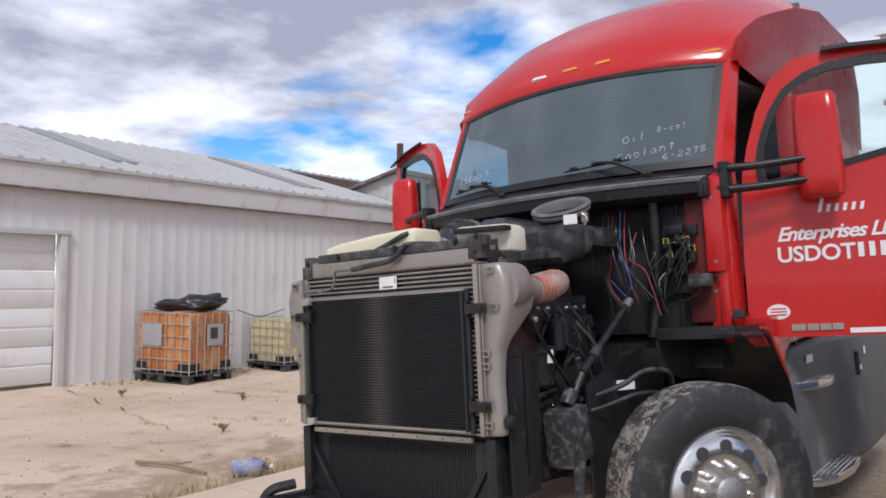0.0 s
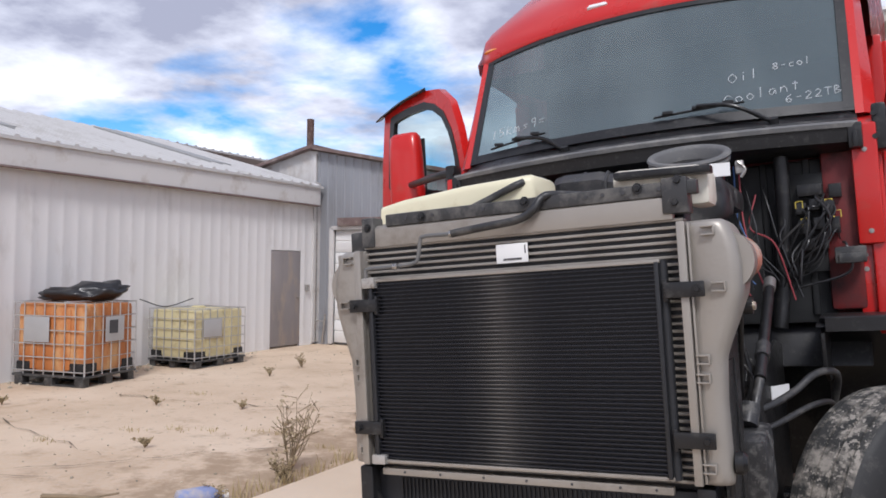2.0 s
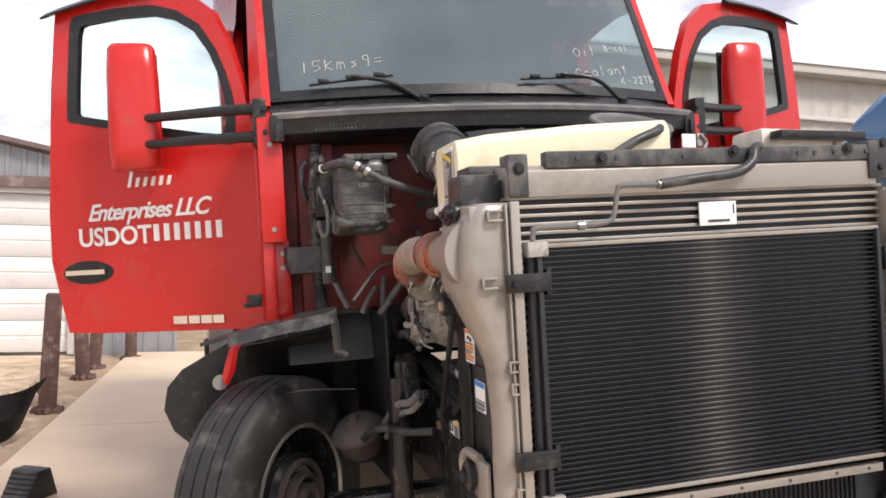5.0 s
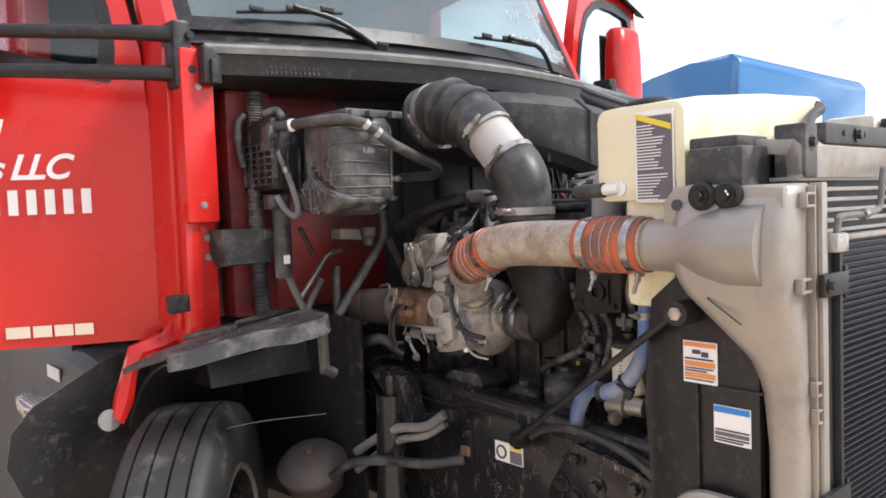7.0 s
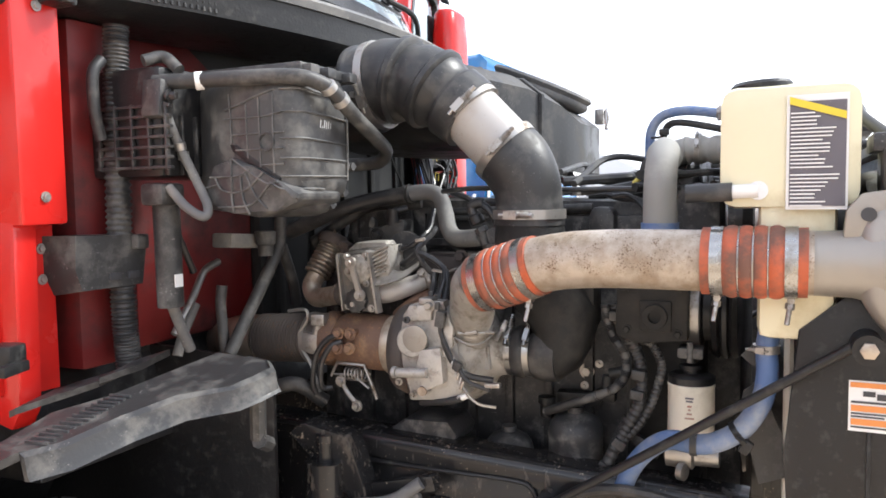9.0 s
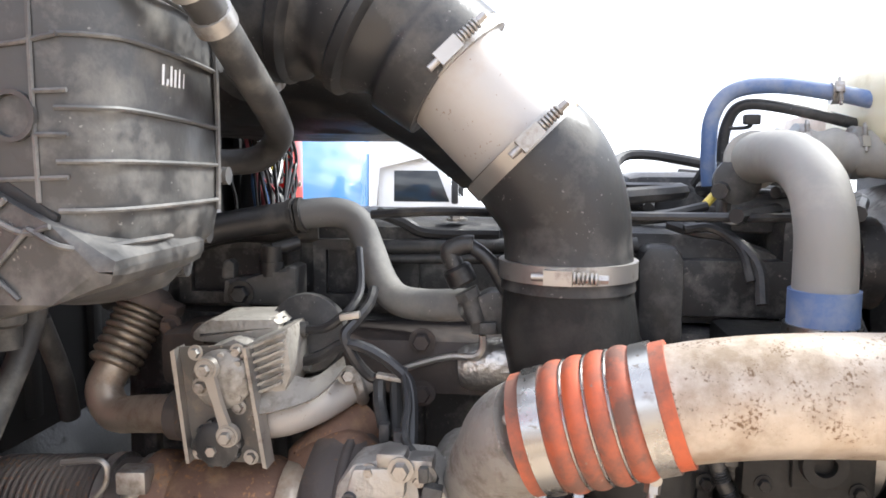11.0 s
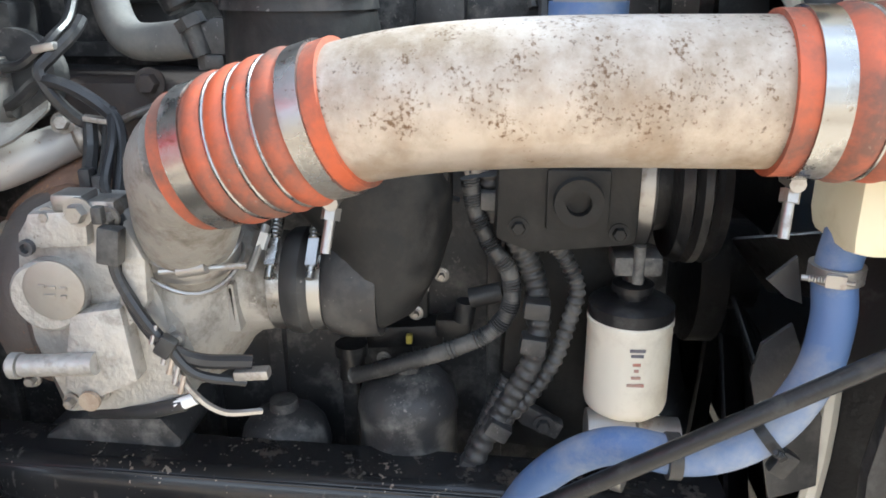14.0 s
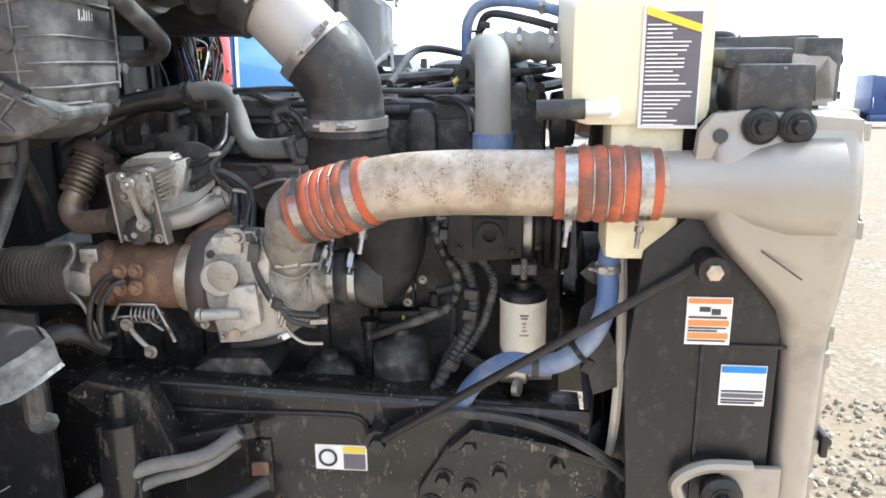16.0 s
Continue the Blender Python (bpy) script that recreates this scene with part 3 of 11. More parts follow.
ground_x = [-400, -150, -60, -30, -20, -15, -12, *np.arange(-10, -2.69, 0.55), -2.7, *np.arange(-2.5, 2.6, 0.3), *np.arange(3.0, 12, 0.6), 15, 20, 30, 60, 150, 400]
ground_y = [-400, -150, -60, -30, -20, -15, *np.arange(-12, 14, 0.6), 18, 25, 40, 80, 160, 400]
gv = []
for y in ground_y:
    for x in ground_x:
        under = 0.05 if x < 2.1 else max(0.0, 0.05 - 0.1 * (x - 2.1))
        gv.append((x, y, ground_height(x, y) - under + (0.012 * noise.noise((x * 0.7, y * 0.7, 0)) if -12 < x < 12 else 0)))
gw = len(ground_x)
me = bpy.data.meshes.new("ground")
me.from_pydata(gv, [], [(j * gw + i, j * gw + i + 1, (j + 1) * gw + i + 1, (j + 1) * gw + i) for j in range(len(ground_y) - 1) for i in range(gw - 1)])
me.materials.append(YARD)
ground = tagged(new("ground", me), "sun-bleached tan concrete and dirt yard with gravel beyond", "ground", kind="structure")
for p_ in me.polygons:
    p_.use_smooth = True

# raised slab under the lorry, in two pours
pavement = tagged(new("pavement"), "pale tan concrete slab strip under the lorry", "pavement", kind="structure")
for y0, y1 in ((-5.0, 1.2), (1.212, 5.6), (5.612, 10.9)):
    bm = BM()
    xs = [-2.68, -2.66, -1.6, -1.0, -0.3, 0.3, 0.9]
    tops = [[(x, y, ground_height(x, y) - (0.012 if x == -2.68 else 0)) for x in xs] for y in (y0, y1)]
    ring = [[*row, *[(x, row[0][1], -0.12) for x in xs[::-1]]] for row in tops]
    rings_to_faces(bm, ring)
    part("slab", bm, SLAB, pavement)

# cracks and joints of the yard: thin ragged gaps filled with dirt and dry grass
CRACK = mat("crack_dirt", (0.13, 0.10, 0.07), 0.95, var=0.4, bump=0.4)
rng = random.Random(4)
for x0, y0, x1, y1 in ((-8.8, 3.0, -4.6, 2.2), (-7.2, 4.3, -3.6, 4.9), (-5.4, 1.0, -3.4, 3.3), (-6.6, 7.6, -3.2, 8.4), (-4.9, 4.4, -2.9, 7.2), (-8.2, 9.3, -3.4, 10.3), (-7.4, -0.6, -4.4, 1.6)):
    bm = BM()
    n = 18
    top, low = [], []
    for i in range(n + 1):
        f = i / n
        cx, cy = x0 + (x1 - x0) * f + rng.uniform(-0.08, 0.08), y0 + (y1 - y0) * f + rng.uniform(-0.08, 0.08)
        w = rng.uniform(0.002, 0.016) * (1 if rng.random() > 0.45 else 0.15)
        top.append((cx, cy + w, -0.034)), low.append((cx, cy - w, -0.034))
    a, b_ = [bm.verts.new(q) for q in top], [bm.verts.new(q) for q in low]
    for i in range(n):
        bm.faces.new((a[i], a[i + 1], b_[i + 1], b_[i]))
    tagged(part("crack", bm, CRACK), "ragged dirt-filled crack in the concrete yard", "crack", "yard cracks", "structure")


def ribbed(bm, put, u0, u1, z0, z1, pitch=0.24, depth=0.004, thick=0.06):
    """A corrugated sheet: raised narrow ribs between flats, standing from z0 to z1."""
    us = []
    k = math.floor(u0 / pitch)
    while k * pitch < u1:
        for f, d in ((0.0, 0), (0.70, 0), (0.76, depth), (0.94, depth)):
            u = (k + f) * pitch
            if u0 < u < u1:
                us.append((u, d))
        k += 1
    us = [(u0, 0), *us, (u1, 0)]
    rings_to_faces(bm, [[put(u, z, d) for u, d in us] + [put(u1, z, -thick), put(u0, z, -thick)] for z in (z0, z1)])


# ---- long metal shed beside the yard ----
SX = -9.27
shed = thing("metal_shed", "long low pale grey corrugated metal shed with a shallow roof", "shed", kind="structure")
put_s = lambda u, z, d: (SX + d, u, z)
bm = BM()
for u0, u1, z0, z1 in ((-14, -0.5, -0.05, 2.9), (-0.5, 3.02, 2.24, 2.9), (3.02, 9.5, -0.05, 2.9), (9.5, 10.42, 1.92, 2.9), (10.42, 10.82, -0.05, 2.9)):
    ribbed(bm, put_s, u0, u1, z0, z1)
part("wall", bm, SHED_WALL, shed)
bm = BM()
ribbed(bm, lambda u, z, d: (SX + 0.16 + d * 0.4, u, z), -14, 10.83, 2.90, 3.29, pitch=0.9, depth=0.003, thick=0.2)
part("fascia", bm, FASCIA, shed)
bm = BM()
box(bm, (SX + 0.14, -1.6, 2.885), (0.09, 24.8, 0.03), bev=0.005)
part("drip_edge", bm, BROWN_TRIM, shed)
bm = BM()
for x0, z0, x1, z1 in ((SX + 0.2, 3.30, -14.0, 4.66), (-14.0, 4.66, -18.8, 3.30)):
    L_ = math.hypot(x1 - x0, z1 - z0)
    ux, uz = (x1 - x0) / L_, (z1 - z0) / L_
    s_ = 1 if x1 < x0 else -1
    ribbed(bm, lambda u, z, d: (x0 + ux * z - uz * d * -s_ * 0 + 0, u, z0 + uz * z + d), -14, 10.9 if x0 > -14 else 16, 0, L_, pitch=0.3, depth=0.03, thick=0.05)
part("roof", bm, SHED_ROOF, shed)
for y0 in (4.2, 8.6):
    bm = BM()
    ux, uz = -4.93 / 5.11, 1.36 / 5.11
    rings_to_faces(bm, [[(-9.07 + ux * s, y, 3.30 + uz * s + h) for y, h in ((y0, 0.045), (y0 + 0.55, 0.045), (y0 + 0.55, 0.0), (y0, 0.0))] for s in (1.0, 4.6)])
    part("roof_light", bm, ROOF_LIGHT, shed, "darker translucent roof sheet")
# trim round the shed's roller door
bm = BM()
box(bm, (SX + 0.03, 3.08, 1.12), (0.08, 0.10, 2.34), bev=0.006)
box(bm, (SX + 0.04, 1.25, 2.27), (0.10, 3.85, 0.07), bev=0.006)
part("door_trim", bm, FASCIA, shed)


def sectional_door(name, put, u0, u1, z0, z1, sections, label):
    """A lifting door of broad panels with pressed grooves."""
    d = thing(name, label, "garage door", kind="structure")
    h = (z1 - z0) / sections
    for i in range(sections):
        bm = BM()
        zz = z0 + i * h
        prof = [(0.004, -0.02), (0.004, 0.0), (0.012, 0.006), (h * 0.46, 0.006), (h * 0.48, -0.004), (h * 0.52, -0.004), (h * 0.54, 0.006), (h - 0.012, 0.006), (h - 0.004, 0.0), (h - 0.004, -0.02)]
        rings_to_faces(bm, [[put(u, zz + a, dd) for a, dd in prof] for u in (u0, u1)])
        part("door_panel", bm, DOOR_WHITE, d)
    return d


sectional_door("door_1", lambda u, z, d: (SX - 0.10 + d, u, z), -0.5, 3.02, 0.0, 2.24, 4, "closed white sectional garage door of the shed")
door2 = thing("door_2", "closed weathered grey metal door in the shed wall", "door", kind="structure")
bm = BM()
box(bm, (SX - 0.03, 9.96, 0.95), (0.05, 0.90, 1.92), bev=0.004)
part("door_leaf", bm, DOOR_GREY, door2)
bm = BM()
cyl(bm, (SX, 10.32, 0.95), (SX + 0.05, 10.32, 0.95), 0.02)
part("door_handle", bm, STEEL, door2)
meter = thing("switch_box", "small grey switch box on the shed wall", "switch box")
bm = BM()
box(bm, (SX + 0.05, 10.58, 1.15), (0.08, 0.06, 0.14), bev=0.008)
part("case", bm, STEEL, meter)

# ---- barn across the end of the yard ----
BY = 11.0
barn = thing("barn", "galvanised metal barn with a wide white garage door", "barn", kind="structure")
put_b = lambda u, z, d: (u, BY - d, z)
roof_z = lambda u: interp(u, [(-16, 2.6), (-9.7, 4.14), (-9.3, 4.08), (-2.0, 2.58)])


def gable_sheet(bm, u0, u1, zlow, depth=0.02, pitch=0.22, ztop=None):
    us = []
    k = math.floor(u0 / pitch)
    while k * pitch < u1:
        for f, d in ((0.0, 0), (0.6, 0), (0.68, depth), (0.92, depth)):
            if u0 < (k + f) * pitch < u1:
                us.append(((k + f) * pitch, d))
        k += 1
    us = [(u0, 0), *us, (u1, 0)]
    lo = [bm.verts.new(put_b(u, zlow, d)) for u, d in us]
    hi = [bm.verts.new(put_b(u, ztop or roof_z(u), d)) for u, d in us]
    for i in range(len(us) - 1):
        bm.faces.new((lo[i], lo[i + 1], hi[i + 1], hi[i]))


bm = BM()
gable_sheet(bm, -9.33, -2.0, 2.45)
gable_sheet(bm, -9.33, -8.9, -0.05, ztop=2.45)
gable_sheet(bm, -3.5, -2.0, -0.05, ztop=2.45)
box(bm, (-5.7, BY + 0.13, 1.3), (7.3, 0.02, 2.6))
part("front_wall", bm, BARN_GREY, barn)
bm = BM()
gable_sheet(bm, -15.5, -9.33, 2.2, depth=0.006)
box(bm, (-12.3, BY + 0.1, 1.6), (6.3, 0.1, 3.3))
box(bm, (-9.28, BY - 0.1, 1.7), (0.10, 0.24, 3.4))
box(bm, (-9.36, BY - 0.04, 3.4), (0.08, 0.06, 1.25), bev=0.005)
part("gable_wall", bm, FASCIA, barn)
bm = BM()
box(bm, (-5.3, BY - 0.06, 2.545), (6.8, 0.12, 0.17), bev=0.01)
part("track_cover", bm, BROWN_TRIM, barn)
bm = BM()
for (xa, za), (xb, zb) in (((-9.36, 4.12), (-1.8, 2.60)), ((-16, 2.62), (-9.36, 4.16))):
    rings_to_faces(bm, [[(x, y, z + h) for y, h in ((BY - 0.18, 0.0), (BY - 0.18, 0.07), (BY + 9, 0.07), (BY + 9, 0.0))] for x, z in ((xa, za), (xb, zb))])
part("roof", bm, BROWN_TRIM, barn)
bm = BM()
for x in (-8.9, -3.52):
    box(bm, (x, BY - 0.02, 1.2), (0.09, 0.08, 2.45), bev=0.006)
box(bm, (-6.2, BY - 0.02, 2.42), (5.4, 0.08, 0.08), bev=0.006)
part("door_trim", bm, FASCIA, barn)
bm = BM()
cyl(bm, (-7.2, BY - 0.05, 3.35), (-7.2, BY - 0.05, 4.02), 0.03)
part("vent_pipe", bm, POST_RUST, barn)
bm = BM()
cyl(bm, (-11.3, BY + 2.2, 3.6), (-11.3, BY + 2.2, 5.35), 0.09)
part("chimney", bm, POST_RUST, barn)
bm = BM()
cyl(bm, (-9.25, BY - 0.12, 0.0), (-9.25, BY - 0.12, 2.9), 0.035)
tube(bm, [(-9.25, BY - 0.14, 0.45), (-8.98, BY - 0.14, 0.45)], 0.012)
tube(bm, [(-9.02, BY - 0.16, 0.0), (-8.96, BY - 0.14, 0.6)], 0.02)
part("downpipe", bm, STEEL, barn)
sectional_door("door_3", lambda u, z, d: (u, BY + 0.05 - d, z), -8.85, -3.57, 0.0, 2.38, 5, "closed wide white sectional garage door of the barn")

# ---- pale building behind the lorry ----
hall = thing("warehouse", "tall beige metal warehouse with a white eave", "warehouse", kind="structure")
bm = BM()
ribbed(bm, lambda u, z, d: (u, 14.0 - d, z), 0.5, 22, -0.05, 6.1, pitch=0.5, depth=0.02, thick=0.2)
part("wall", bm, BEIGE_WALL, hall)
bm = BM()
box(bm, (11.2, 13.9, 5.1), (22, 0.08, 0.10), bev=0.01)
part("ledge", bm, FASCIA, hall)
bm = BM()
box(bm, (11.2, 13.8, 6.2), (22, 0.5, 0.2), bev=0.02)
part("eave", bm, BEIGE_WALL, hall)
bm = BM()
rings_to_faces(bm, [[(x, 13.5, 6.30), (x, 13.5, 6.36), (x, 20, 7.9), (x, 20, 7.8)] for x in (0.1, 22.3)])
part("roof", bm, WHITE, hall)


# ---- things in the yard ----
def ibc_tank(name, m, label, plastic, plate):
    t = thing(name, label, "bulk tank", m, "bulk tanks by the shed")
    bm = BM()
    box(bm, (0, 0, 0.64), (1.12, 0.92, 0.92), bev=0.07)
    tank_ = part("tank", bm, plastic, t)
    for x in (-0.28, 0.28):
        bm = BM()
        box(bm, (x, -0.462, 0.62), (0.10, 0.02, 0.8), bev=0.008)
        part("moulded_rib", bm, plastic, tank_)
    bm = BM()
    lathe(bm, [(0, 0.11), (0.04, 0.11), (0.05, 0.09)], (0, 0, 1.10), (0, 0, 1), 18)
    part("filler_lid", bm, plastic, tank_)
    bm = BM()
    for z in (0.20, 0.38, 0.56, 0.74, 0.93, 1.11):
        pts = [(-0.59, -0.49, z), (0.59, -0.49, z), (0.59, 0.49, z), (-0.59, 0.49, z), (-0.59, -0.49, z)]
        tube(bm, pts, 0.009, 6, smooth=False)
    for x in np.linspace(-0.59, 0.59, 8):
        for y in (-0.485, 0.485):
            cyl(bm, (x, y, 0.15), (x, y, 1.12), 0.008, n=6)
    for y in np.linspace(-0.49, 0.49, 7):
        for x in (-0.585, 0.585):
            cyl(bm, (x, y, 0.15), (x, y, 1.12), 0.008, n=6)
    for x in (-0.25, 0.25):
        cyl(bm, (x, -0.49, 1.12), (x, 0.49, 1.12), 0.010, n=6)
    part("cage_bar", bm, GALV, t)
    for x, y, w, d in ((-0.2, -0.5, 0.42, 0.006), (0.60, 0.05, 0.006, 0.36)):
        bm = BM()
        box(bm, (x, y, 0.75), (w, d, 0.34), bev=0.002)
        part("plate", bm, plate, t, "grey sheet-metal plate")
    bm = BM()
    box(bm, (0.606, 0.02, 0.78), (0.004, 0.16, 0.18))
    part("label", bm, INK, t, "black and white label")
    bm = BM()
    box(bm, (0, 0, 0.135), (1.2, 1.0, 0.03), bev=0.006)
    for x in (-0.5, 0, 0.5):
        for y in (-0.43, 0, 0.43):
            box(bm, (x, y, 0.06), (0.14, 0.12, 0.12), bev=0.01)
    for y in (-0.43, 0, 0.43):
        box(bm, (0, y, 0.012), (1.16, 0.10, 0.022), bev=0.004)
    part("pallet", bm, BLACK_DUSTY, t)
    bm = BM()
    for sx in (-1, 1):
        for sy in (-1, 1):
            box(bm, (sx * 0.43, sy * 0.35, 0.25), (0.28, 0.24, 0.14), bev=0.03)
    part("corner_guard", bm, BLACK, t)
    return t


IBC_ORANGE = mat("orange_stained_tank", (0.46, 0.16, 0.045), 0.5, var=0.25, scale=2.5, bump=0.05, dirt=(0.60, 0.36, 0.17), dirt_amt=0.4, dirt_scale=3, stretch=(1, 1, 0.4))
IBC_CREAM = mat("yellowed_tank", (0.62, 0.55, 0.32), 0.5, var=0.12, scale=2.5, bump=0.05, dirt=(0.42, 0.34, 0.18), dirt_amt=0.3, dirt_scale=3)
PLATE = mat("sheet_metal_plate", (0.42, 0.42, 0.42), 0.5, 0.3, var=0.1, bump=0.05)
ibc_tank("bulk_tank", pose(-8.62, 4.80, -0.05, 0, 0, 11.5), "orange-stained plastic bulk tank in a wire cage on a pallet", IBC_ORANGE, PLATE)
ibc_tank("bulk_tank", pose(-8.72, 7.12, -0.05, 0, 0, 93) @ Matrix.Diagonal((1, 1, 0.84, 1)), "low yellowed plastic bulk tank in a wire cage on a pallet", IBC_CREAM, PLATE)

BAG_M = mat("black_bin_bag", (0.018, 0.018, 0.02), 0.35, var=0.3, bump=0.5, fine=16)
bm = BM()
bmesh.ops.create_icosphere(bm, subdivisions=4, radius=1.0)
for v in bm.verts:
    n_ = noise.fractal(v.co * 1.8, 0.9, 2.0, 4)
    c = v.co.copy()
    s = 1 + 0.22 * n_
    v.co = Vector((c.x * 0.50 * s * (1.25 if c.x < -0.6 else 1), c.y * 0.36 * s, max(-0.10, c.z * 0.15 * s + 0.03 * n_ + 0.05 * c.x)))
bag = tagged(part("bin_bag", bm, BAG_M, sharp=80), "crumpled black plastic bag lying on the orange tank", "plastic bag")
bag.matrix_basis = pose(-8.58, 4.98, 1.173, 0, 0, 40)

# rope between the two tanks
bm = BM()
tube(bm, [(-8.2, 5.5, 1.08), (-8.35, 6.1, 0.95), (-8.35, 6.65, 1.06)], 0.008, 6)
tagged(part("rope", bm, WIRE_K), "thin dark rope tied between the two bulk tanks", "rope")


def shell(name, label, rows, m, material, thick=0.012):
    """A curved moulded panel through rows of points."""
    bm = BM()
    vr = [[bm.verts.new(p) for p in spline(r, 6)] for r in rows]
    for a, b in zip(vr, vr[1:]):
        for i in range(len(a) - 1):
            bm.faces.new((a[i], a[i + 1], b[i + 1], b[i]))
    bmesh.ops.solidify(bm, geom=bm.faces[:], thickness=thick)
    ob = tagged(part(name, bm, material), label, "car part", "bumper pieces on the ground")
    ob.matrix_basis = m
    return ob


shell("bumper_end", "broken black plastic bumper end standing on the ground",
      [[(-0.55, 0.06, 0.58), (-0.40, -0.14, 0.55), (0.05, -0.22, 0.54), (0.5, -0.10, 0.57), (0.78, 0.10, 0.68)],
       [(-0.55, -0.06, 0.35), (-0.40, -0.20, 0.30), (0.05, -0.30, 0.26), (0.46, -0.18, 0.32), (0.66, 0.02, 0.52)],
       [(-0.50, 0.0, 0.08), (-0.36, -0.12, 0.02), (0.02, -0.20, 0.0), (0.36, -0.10, 0.06), (0.50, 0.0, 0.16)]],
      pose(-3.10, 5.15, -0.05, 0, 0, 8) @ Matrix.Diagonal((0.66, 0.8, 0.76, 1)), BLACK)
hollow = shell("bumper_end", "broken black plastic bumper end lying with its hollow grey inside up",
      [[(-0.5, 0.1, 0.52), (-0.42, -0.05, 0.50), (0.0, -0.16, 0.46), (0.38, -0.08, 0.44), (0.46, 0.1, 0.46)],
       [(-0.46, 0.06, 0.25), (-0.38, -0.10, 0.22), (0.0, -0.22, 0.20), (0.36, -0.14, 0.20), (0.44, 0.06, 0.24)],
       [(-0.36, 0.2, 0.03), (-0.30, 0.1, 0.0), (0.0, 0.02, 0.0), (0.30, 0.08, 0.0), (0.36, 0.2, 0.03)],
       [(-0.36, 0.5, 0.06), (-0.30, 0.45, 0.04), (0.0, 0.40, 0.03), (0.30, 0.45, 0.04), (0.36, 0.5, 0.06)]],
      pose(-4.48, 6.72, -0.05, 0, 0, 172) @ Matrix.Diagonal((0.84, 1, 1, 1)), BLACK_DUSTY)
bm = BM()
panel(bm, [(-0.30, 0.08), (0.28, 0.08), (0.24, 0.42), (-0.24, 0.44)], [(-0.20, 0.14), (0.18, 0.14), (0.15, 0.36), (-0.15, 0.38)], lambda u, v, d: (u, -0.05 - 0.08 * (1 - (u / 0.4) ** 2) + 0.25 * max(0, 0.25 - v) + d, v), 0.03)
part("inner_frame", bm, mat("grey_foam_core", (0.10, 0.105, 0.11), 0.8, var=0.2, dirt=(0.18, 0.17, 0.16), dirt_amt=0.4), hollow)


bm = BM()
prism(bm, [(-0.15, 0.0), (0.17, 0.0), (0.05, 0.19), (-0.07, 0.19)], "y", -0.12, 0.12, bev=0.008)
chock = tagged(part("wheel_chock", bm, BLACK), "black ribbed rubber wheel chock on the slab", "wheel chock")
for i in range(6):
    bm = BM()
    box(bm, (0.150 - 0.019 * i, 0, 0.038 + 0.028 * i), (0.03, 0.22, 0.012), (0, 32, 0), bev=0.003)
    part("rib", bm, BLACK_DUSTY, chock)
chock.matrix_basis = pose(-2.30, 3.52, 0.001, 0, 0, -120) @ Matrix.Diagonal((0.80, 0.80, 0.92, 1))

for x, y, h, lean in ((-2.86, 6.5, 1.15, 2), (-2.92, 8.6, 1.2, -3), (-2.95, 9.5, 0.9, 4), (-2.6, 10.4, 0.8, 0)):
    bm = BM()
    lathe(bm, [(-0.1, 0.085), (0.0, 0.085), (h - 0.03, 0.075), (h, 0.06)], (0, 0, 0), (0, 0, 1), 16)
    for a in range(9):
        q = a * 2.4
        box(bm, (0.11 * math.cos(q), 0.11 * math.sin(q), 0.02), (0.07, 0.06, 0.07), (a * 20, a * 33, 0), bev=0.01)
    ob = tagged(part("bollard", bm, POST_RUST), "rusty brown steel post with broken concrete at its foot", "post", "rusty posts")
    ob.matrix_basis = pose(x, y, -0.05, 0, lean, 0)

TWIG = mat("dry_twig", (0.25, 0.19, 0.12), 0.9, var=0.3, bump=0.1)
LEAF = mat("dry_leaf", (0.40, 0.32, 0.19), 0.85, var=0.4, bump=0.1)


def dry_bush(m, h, n, seed, label):
    r = random.Random(seed)
    t = thing("dry_weed", label, "weed", m, "dry weeds")
    bm, lf = BM(), BM()
    for i in range(n):
        a, tilt = r.uniform(0, 6.28), r.uniform(0.1, 0.75)
        L_ = h * r.uniform(0.6, 1.05)
        d = Vector((math.cos(a) * tilt, math.sin(a) * tilt, 1)).normalized()
        p0, p1 = Vector((0, 0, 0)), d * L_ * 0.5
        p2 = d * L_ + Vector((r.uniform(-.06, .06), r.uniform(-.06, .06), 0))
        tube(bm, [p0, p1, p2], lambda f: 0.006 * (1 - 0.8 * f), 5, 4)
        for k in range(7):
            f = r.uniform(0.35, 1)
            q = p1.lerp(p2, max(0, (f - .5) * 2)) if f > .5 else p0.lerp(p1, f * 2)
            e = q + Vector((r.uniform(-1, 1), r.uniform(-1, 1), r.uniform(0.2, 1))) * h * 0.17
            tube(bm, [q, e], 0.0025, 4, 2)
            for _ in range(3):
                c = q.lerp(e, r.uniform(0.4, 1))
                x, y, z = (Vector((r.uniform(-1, 1), r.uniform(-1, 1), r.uniform(-1, 1))) * 0.017 for _ in range(3))
                lf.faces.new([lf.verts.new(c + w) for w in (x, y, z)])
    part("stem", bm, TWIG, t)
    part("dry_leaves", lf, LEAF, t)
    return t


dry_bush(pose(-2.98, 2.62, -0.05), 0.62, 15, 3, "dry brown twiggy weed growing at the slab edge")
dry_bush(pose(-2.80, 2.35, -0.05), 0.26, 12, 5, "low dry tuft of weed at the slab edge")
